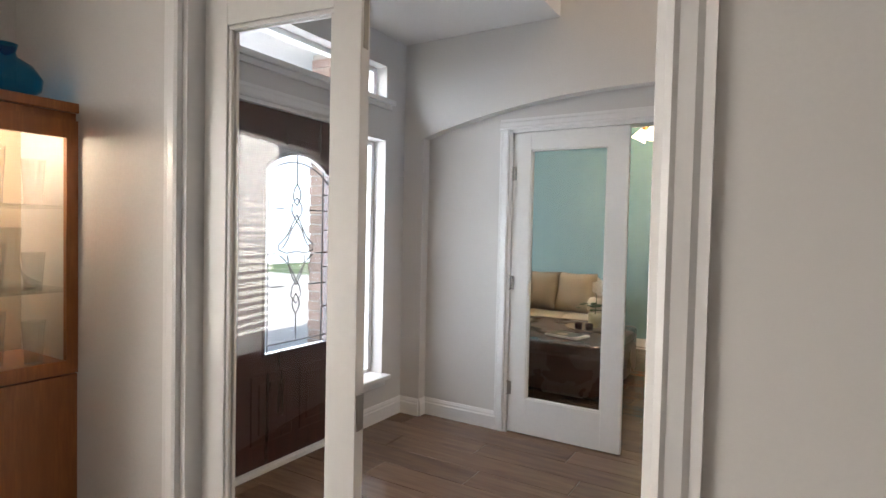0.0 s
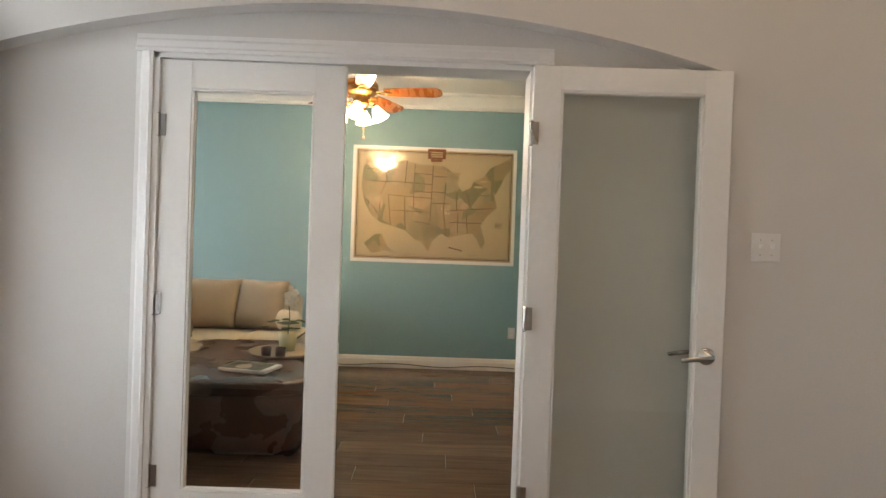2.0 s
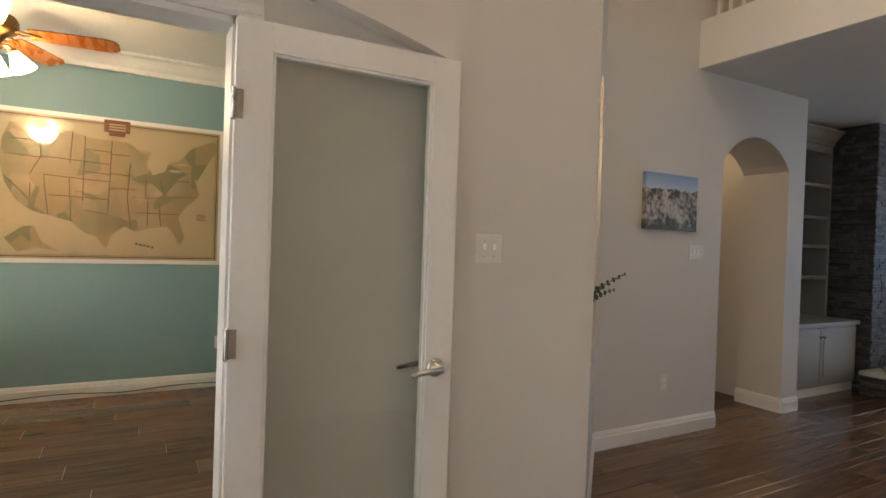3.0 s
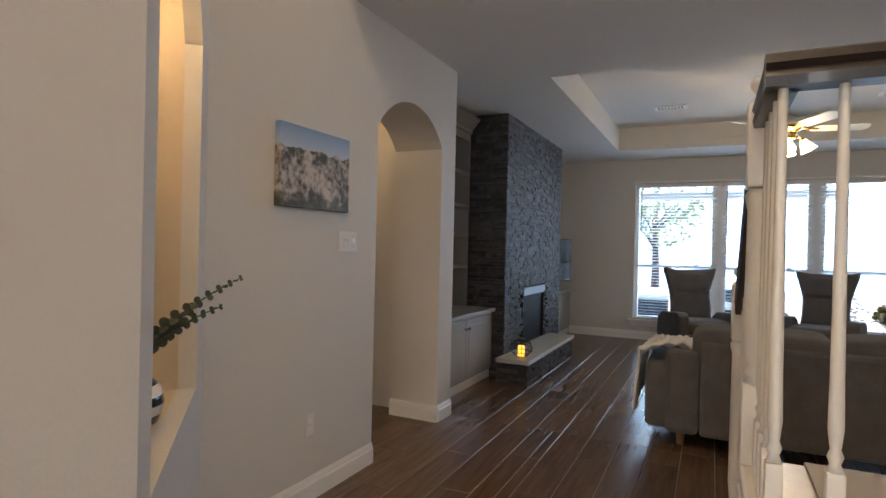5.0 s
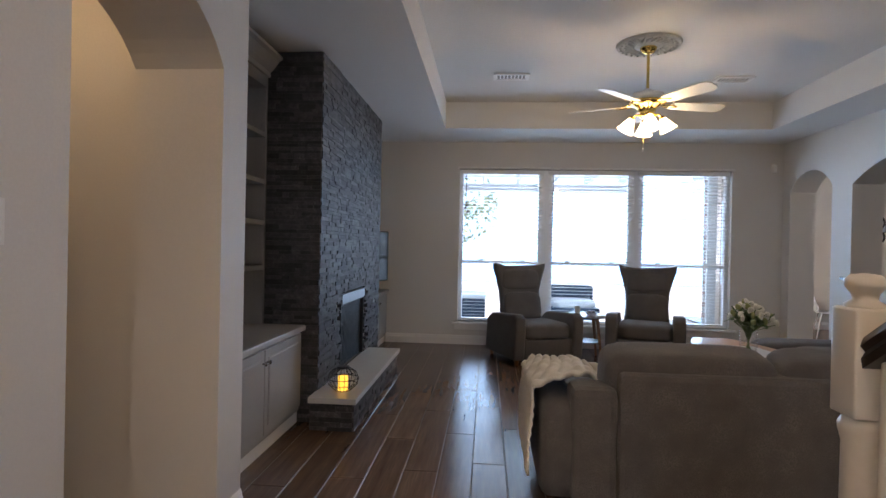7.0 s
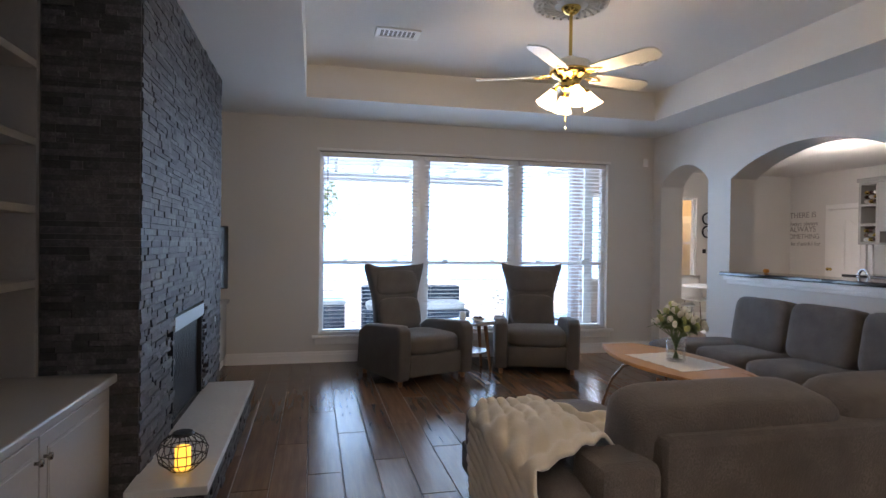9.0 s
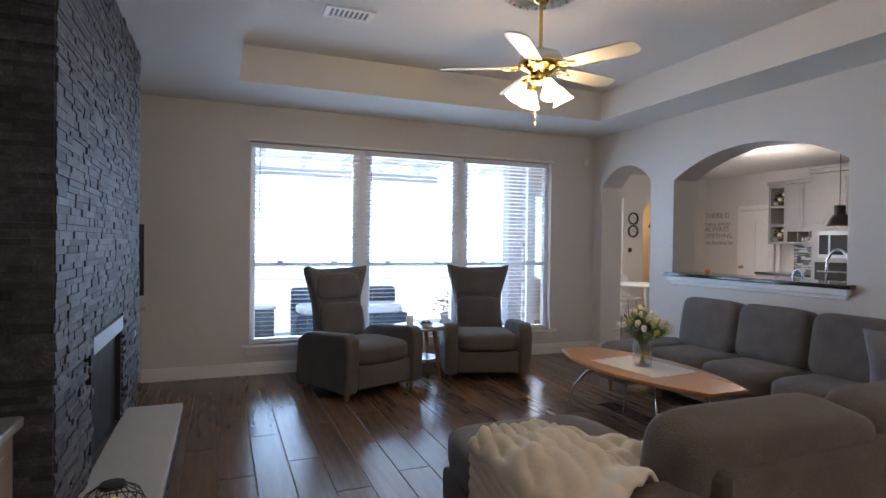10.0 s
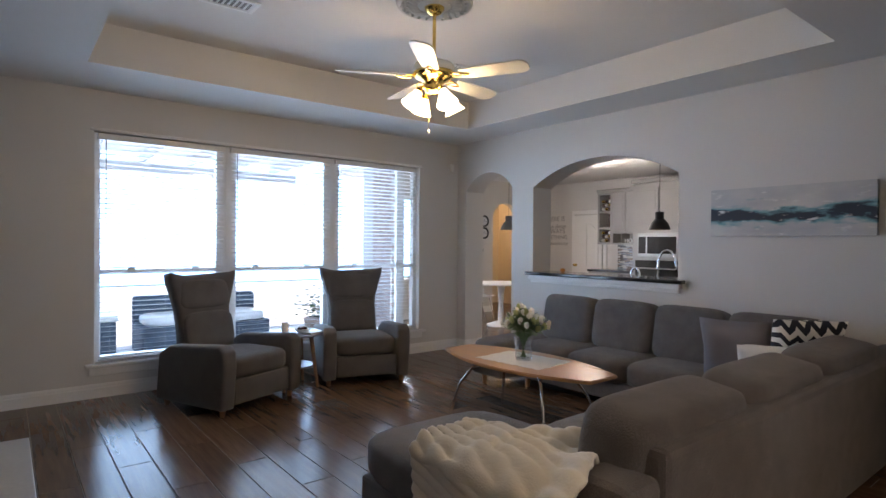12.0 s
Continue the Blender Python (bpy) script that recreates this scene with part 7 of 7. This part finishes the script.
def shell_chair(m):
    ch = thing("shell_chair", "white plastic shell chair with thin chrome legs", "chair", m, group="chairs round the nook table")
    bm = bmesh.new()
    gr = []
    for i in range(13):
        t = i / 12
        row = []
        for j in range(11):
            u = -1 + 2 * j / 10
            if t < 0.5:
                y, z = -0.22 + 0.40 * t / 0.5, 0.45 - 0.02 * math.sin(math.pi * t / 0.5)
            else:
                w = (t - 0.5) / 0.5
                y, z = 0.18 + 0.10 * w + 0.03 * math.sin(w * 3), 0.45 + 0.40 * w
            wd = 0.22 - 0.03 * max(0, t - 0.5) * 2
            row.append(bm.verts.new((wd * u, y - 0.04 * u * u * (1 if t > 0.5 else 0), z + 0.03 * u * u * (1 if t < 0.6 else 0))))
        gr.append(row)
    for i in range(12):
        for j in range(10):
            bm.faces.new((gr[i][j], gr[i + 1][j], gr[i + 1][j + 1], gr[i][j + 1]))
    bmesh.ops.solidify(bm, geom=list(bm.faces), thickness=0.012)
    part("shell", bm, WHITE, ch, "", True)
    for sx_ in (-1, 1):
        for sy_ in (-1, 1):
            part("leg", tube(bmesh.new(), [(sx_ * 0.13, sy_ * 0.12, 0.44), (sx_ * 0.2, sy_ * 0.2, 0.0)], 0.009, 8), CHROME, ch)
    return ch


c0 = shell_chair(pose(10.75, -1.95, 0, 0, 0, -20))
copy_thing(c0, pose(11.45, -2.75, 0, 0, 0, -100))
copy_thing(c0, pose(10.15, -3.05, 0, 0, 0, 125))
dcl = thing("door_far", "narrow white panelled door in the cream room, closed", "door", (13.595, -4.05, 0), kind="structure")
part("leaf", boxes((-0.03, 0.0, -0.35, 0.35, 0, 2.0), bevel=0.003), DOORW, dcl)
for z0, z1 in ((0.15, 0.85), (0.98, 1.85)):
    part("raised_panel", boxes((-0.042, -0.028, -0.25, 0.25, z0, z1), bevel=0.006), DOORW, dcl)

# ---- outside ----
GRASS = surface("lawn", (0.075, 0.12, 0.035), 0.9, vary=0.4, big=0.6, fine=30, bump=0.4, depth=0.02)
CONC = surface("patio_concrete", (0.50, 0.48, 0.45), 0.85, vary=0.1, big=0.8, fine=40, bump=0.2)
BRICKM = surface("pale_brick", (0.42, 0.30, 0.25), 0.85, vary=0.25, big=8, fine=60, bump=0.3, per_piece=0.2)
solid("ground", boxes((-400, 400, -400, 400, -0.35, -0.13)), GRASS, "mown lawn", "ground")
# patio slab, extended over the lawn so the window view burns out white
solid("patio", boxes((9.80, 24.0, -8.0, 12.0, -0.13, -0.03)), CONC, "pale concrete patio, extended as bright ground to the backdrop", "patio")
# pale ground added up to the backdrop, keeps the door glass white
solid("bright_forecourt", boxes((-17.9, -2.76, -6.0, 12.0, -0.13, -0.03)), CONC, "pale concrete added over the lawn as bright ground before the door", "pavement")
pr = thing("patio_roof", "white patio roof with exposed joists", "patio roof", (9.80, 0, 2.55))
part("deck", boxes((0.0, 3.2, 0.25, 6.5, 0.14, 0.17)), VINYL, pr)
for k in range(9):
    part("joist", boxes((0.0, 3.2, 0.6 + 0.65 * k, 0.65 + 0.65 * k, 0.0, 0.14)), VINYL, pr)
part("beam", boxes((3.0, 3.12, 0.25, 6.5, -0.16, 0.0)), VINYL, pr)
bc = thing("brick_face", "red brick outer face of the breakfast nook", "wall", pose(9.86, 0.205, -0.03, 0, 0, -22.76), kind="structure")
part("bed_mortar", boxes((0.0, 2.85, -0.012, 0.012, 0, 2.76)), CONC, bc)
brk = mesh_of("brick", boxes((0, 0.19, 0, 0.09, 0, 0.065), bevel=0.003), BRICKM)
for j in range(36):
    for k in range(8):
        o = new("brick", brk)
        o.parent, o.location = bc, (0.2 * k + (0.05 if j % 2 else 0), -0.07, j * 0.0755)
# added glowing sheet: overexposed outdoors, tinted blue for the floor reflections
BACK_GLOW = emitter("backdrop_glow", (0.30, 0.58, 1.0), 2.4)
solid("backdrop", boxes((26.0, 26.1, -30, 34, -0.3, 9.0)), BACK_GLOW, "glowing blue backdrop standing in for the overexposed garden", "backdrop")

# leaf green paled far beyond its own tone, sun glare put into the colour
SUNLEAF = surface("sunlit_leaf", (0.36, 0.44, 0.26), 0.6, vary=0.3, big=3)
# added emitting sheet that makes the front door glass look blown out
solid("backdrop_west", boxes((-18.1, -18.0, -30, 34, -0.3, 9.0)), emitter("street_glow", (0.96, 0.98, 1.0), 0.62), "plain white glowing backdrop standing in for the bright street", "backdrop")


def tree(x, y, h, spread, seed, label):
    t = thing("tree", label, "tree", (x, y, -0.13))
    rs = random.Random(seed)
    bm = bmesh.new()
    tube(bm, [(0, 0, 0), (0.06, 0.02, h * 0.3), (0.0, 0.1, h * 0.6)], [0.17, 0.13, 0.08], 10)
    for k in range(8):
        a, z = k * 0.9, h * (0.3 + 0.04 * k)
        tube(bm, [(0.03, 0.03, z), (spread * 0.3 * math.cos(a), spread * 0.3 * math.sin(a), z + 0.5), (spread * 0.6 * math.cos(a), spread * 0.6 * math.sin(a), z + 1.0)], [0.06, 0.04, 0.02], 6)
    part("trunk", bm, MAHOG, t)
    verts, faces = [], []
    for k in range(700):
        a, r, u = rs.uniform(0, 6.28), spread * rs.random() ** 0.5, rs.uniform(-1, 1)
        c = Vector((r * math.cos(a), r * math.sin(a), h * 0.66 + u * h * 0.33 * math.sqrt(max(0, 1 - (r / spread) ** 2))))
        if noise.noise(c * 0.9) < -0.12:
            continue
        d = Vector((rs.uniform(-1, 1), rs.uniform(-1, 1), rs.uniform(-1, 1))).normalized() * 0.16
        e = d.cross(Vector((rs.uniform(-1, 1), rs.uniform(-1, 1), 1))).normalized() * 0.08
        n0 = len(verts)
        verts += [c - d, c + e, c + d, c - e]
        faces.append((n0, n0 + 1, n0 + 2, n0 + 3))
    me = bpy.data.meshes.new("crown")
    me.from_pydata(verts, [], faces)
    me.materials.append(SUNLEAF)
    cr = new("crown", me)
    cr.parent = t
    tagged(cr, "loose green foliage")


tree(23.5, 4.4, 4.6, 1.7, 1, "small leafy garden tree")
ps_ = thing("patio_sofa", "low patio sofa with dark blue base and pale cushions", "sofa", (11.2, 1.3, -0.03))
BLUEF = surface("navy_weave", (0.025, 0.05, 0.085), 0.8, vary=0.2, big=10, fine=120)
part("base", boxes((0.0, 0.75, 0.0, 1.55, 0.02, 0.40), bevel=0.03), BLUEF, ps_)
part("backrest", boxes((0.60, 0.78, 0.0, 1.55, 0.30, 0.72), bevel=0.04), BLUEF, ps_)
for y in (0.4, 1.15):
    part("seat_cushion", puff(bmesh.new(), 0.32, y, 0.45, 0.62, 0.72, 0.14, 5, 6), WHITE, ps_, "", True)
pg = thing("storage_box", "dark blue patio storage box with a white lid", "box", (11.0, 3.15, -0.03))
part("body", boxes((0, 0.7, 0, 0.8, 0.0, 0.52), bevel=0.02), BLUEF, pg)
part("lid", boxes((-0.02, 0.72, -0.02, 0.82, 0.52, 0.58), bevel=0.02), WHITE, pg)
pot = thing("planter", "terracotta planter with a green shrub", "planter", (11.3, 0.55, -0.03))
part("pot", lathe(bmesh.new(), ((0, 0), (0.14, 0), (0.2, 0.3), (0.21, 0.34), (0.17, 0.34), (0, 0.28)), 24), BRICKM, pot, "", True)
bm = bmesh.new()
rs = random.Random(9)
for k in range(120):
    puff(bm, rs.gauss(0, 0.12), rs.gauss(0, 0.12), 0.5 + rs.gauss(0, 0.12), 0.09, 0.05, 0.02, 2.2, 2)
part("shrub", bm, LEAF, pot)
# brick return beside the front door and the porch roof
br_ = thing("brick_return", "red brick porch wall beside the entry", "wall", (-3.345, 3.20, -0.03), kind="structure")
part("core", boxes((0.01, 0.585, 0.01, 0.38, 0, 2.75)), CONC, br_)
for j in range(36):
    for k in range(3):
        o = new("brick", brk)
        o.parent, o.location = br_, (0.01 + 0.195 * k + (0.0 if j % 2 else -0.01), -0.002, j * 0.0755)
solid("porch_roof", boxes((-4.4, -2.76, 0.9, 3.8, 2.75, 2.87)), VINYL, "pale porch ceiling", "roof")
# unseen flat plane above all ceilings, shuts out sun and sky
solid("sky_block", boxes((-4.8, 9.9, -6.0, 8.0, 5.6, 5.75)), SHELFIN, "unseen dark plane over the house that blocks the sky", "roof")

# ---- floors, plank by plank ----


def plank_mesh(length, width):
    bm = box(bmesh.new(), 0, length, 0, width, -0.012, 0.0)
    top = [e for e in bm.edges if all(abs(v.co.z) < 1e-6 for v in e.verts)]
    bmesh.ops.bevel(bm, geom=top, offset=0.0025, segments=1, affect="EDGES")
    return mesh_of("plank", bm, TILE)


def tiled_floor(name, x0, x1, y0, y1, label):
    W, L, G = 0.2, 1.2, 0.004
    base = solid(name, boxes((x0, x1, y0, y1, -0.10, -0.004)), GROUT, label, "floor")
    shared = {}
    j0, j1 = math.floor(y0 / W), math.ceil(y1 / W)
    for j in range(j0, j1):
        ya, yb = max(y0, j * W), min(y1, (j + 1) * W)
        if yb - ya < 0.01:
            continue
        off = (j * 0.437) % 1.0 * L
        i = math.floor((x0 - off) / L)
        while off + i * L < x1:
            xa, xb = max(x0, off + i * L), min(x1, off + (i + 1) * L)
            i += 1
            if xb - xa < 0.02:
                continue
            key = (round(xb - xa - G, 3), round(yb - ya - G, 3))
            if key not in shared:
                shared[key] = plank_mesh(*key)
            ob = new("plank", shared[key])
            ob.location = (xa + G / 2, ya + G / 2, 0)
            ob.parent = base
    return base


tiled_floor("floor_foyer", -2.75, 4.69, 0.93, 3.47, "brown wood-look tile floor with thin joints")
tiled_floor("floor_passage", 1.2, 4.69, 3.47, 4.31, "brown wood-look tile floor with thin joints")
tiled_floor("floor_living", 4.69, 9.70, -0.80, 5.1, "brown wood-look tile floor with thin joints")
tiled_floor("floor_living_south", 3.3, 4.69, -0.80, 0.93, "brown wood-look tile floor with thin joints")
tiled_floor("floor_hall", 2.3, 4.69, 4.31, 5.75, "brown wood-look tile floor with thin joints")
tiled_floor("floor_study", -3.48, 1.2, 3.47, 7.0, "brown wood-look tile floor with thin joints")
tiled_floor("floor_study_end", -4.65, -3.48, 4.65, 7.0, "brown wood-look tile floor with thin joints")
tiled_floor("floor_dining", -2.65, 3.3, -3.05, 0.93, "brown wood-look tile floor with thin joints")
tiled_floor("floor_kitchen", 5.4, 13.65, -5.6, -0.80, "brown wood-look tile floor with thin joints")
tiled_floor("floor_nook", 9.70, 12.4, -0.80, 0.15, "brown wood-look tile floor with thin joints")
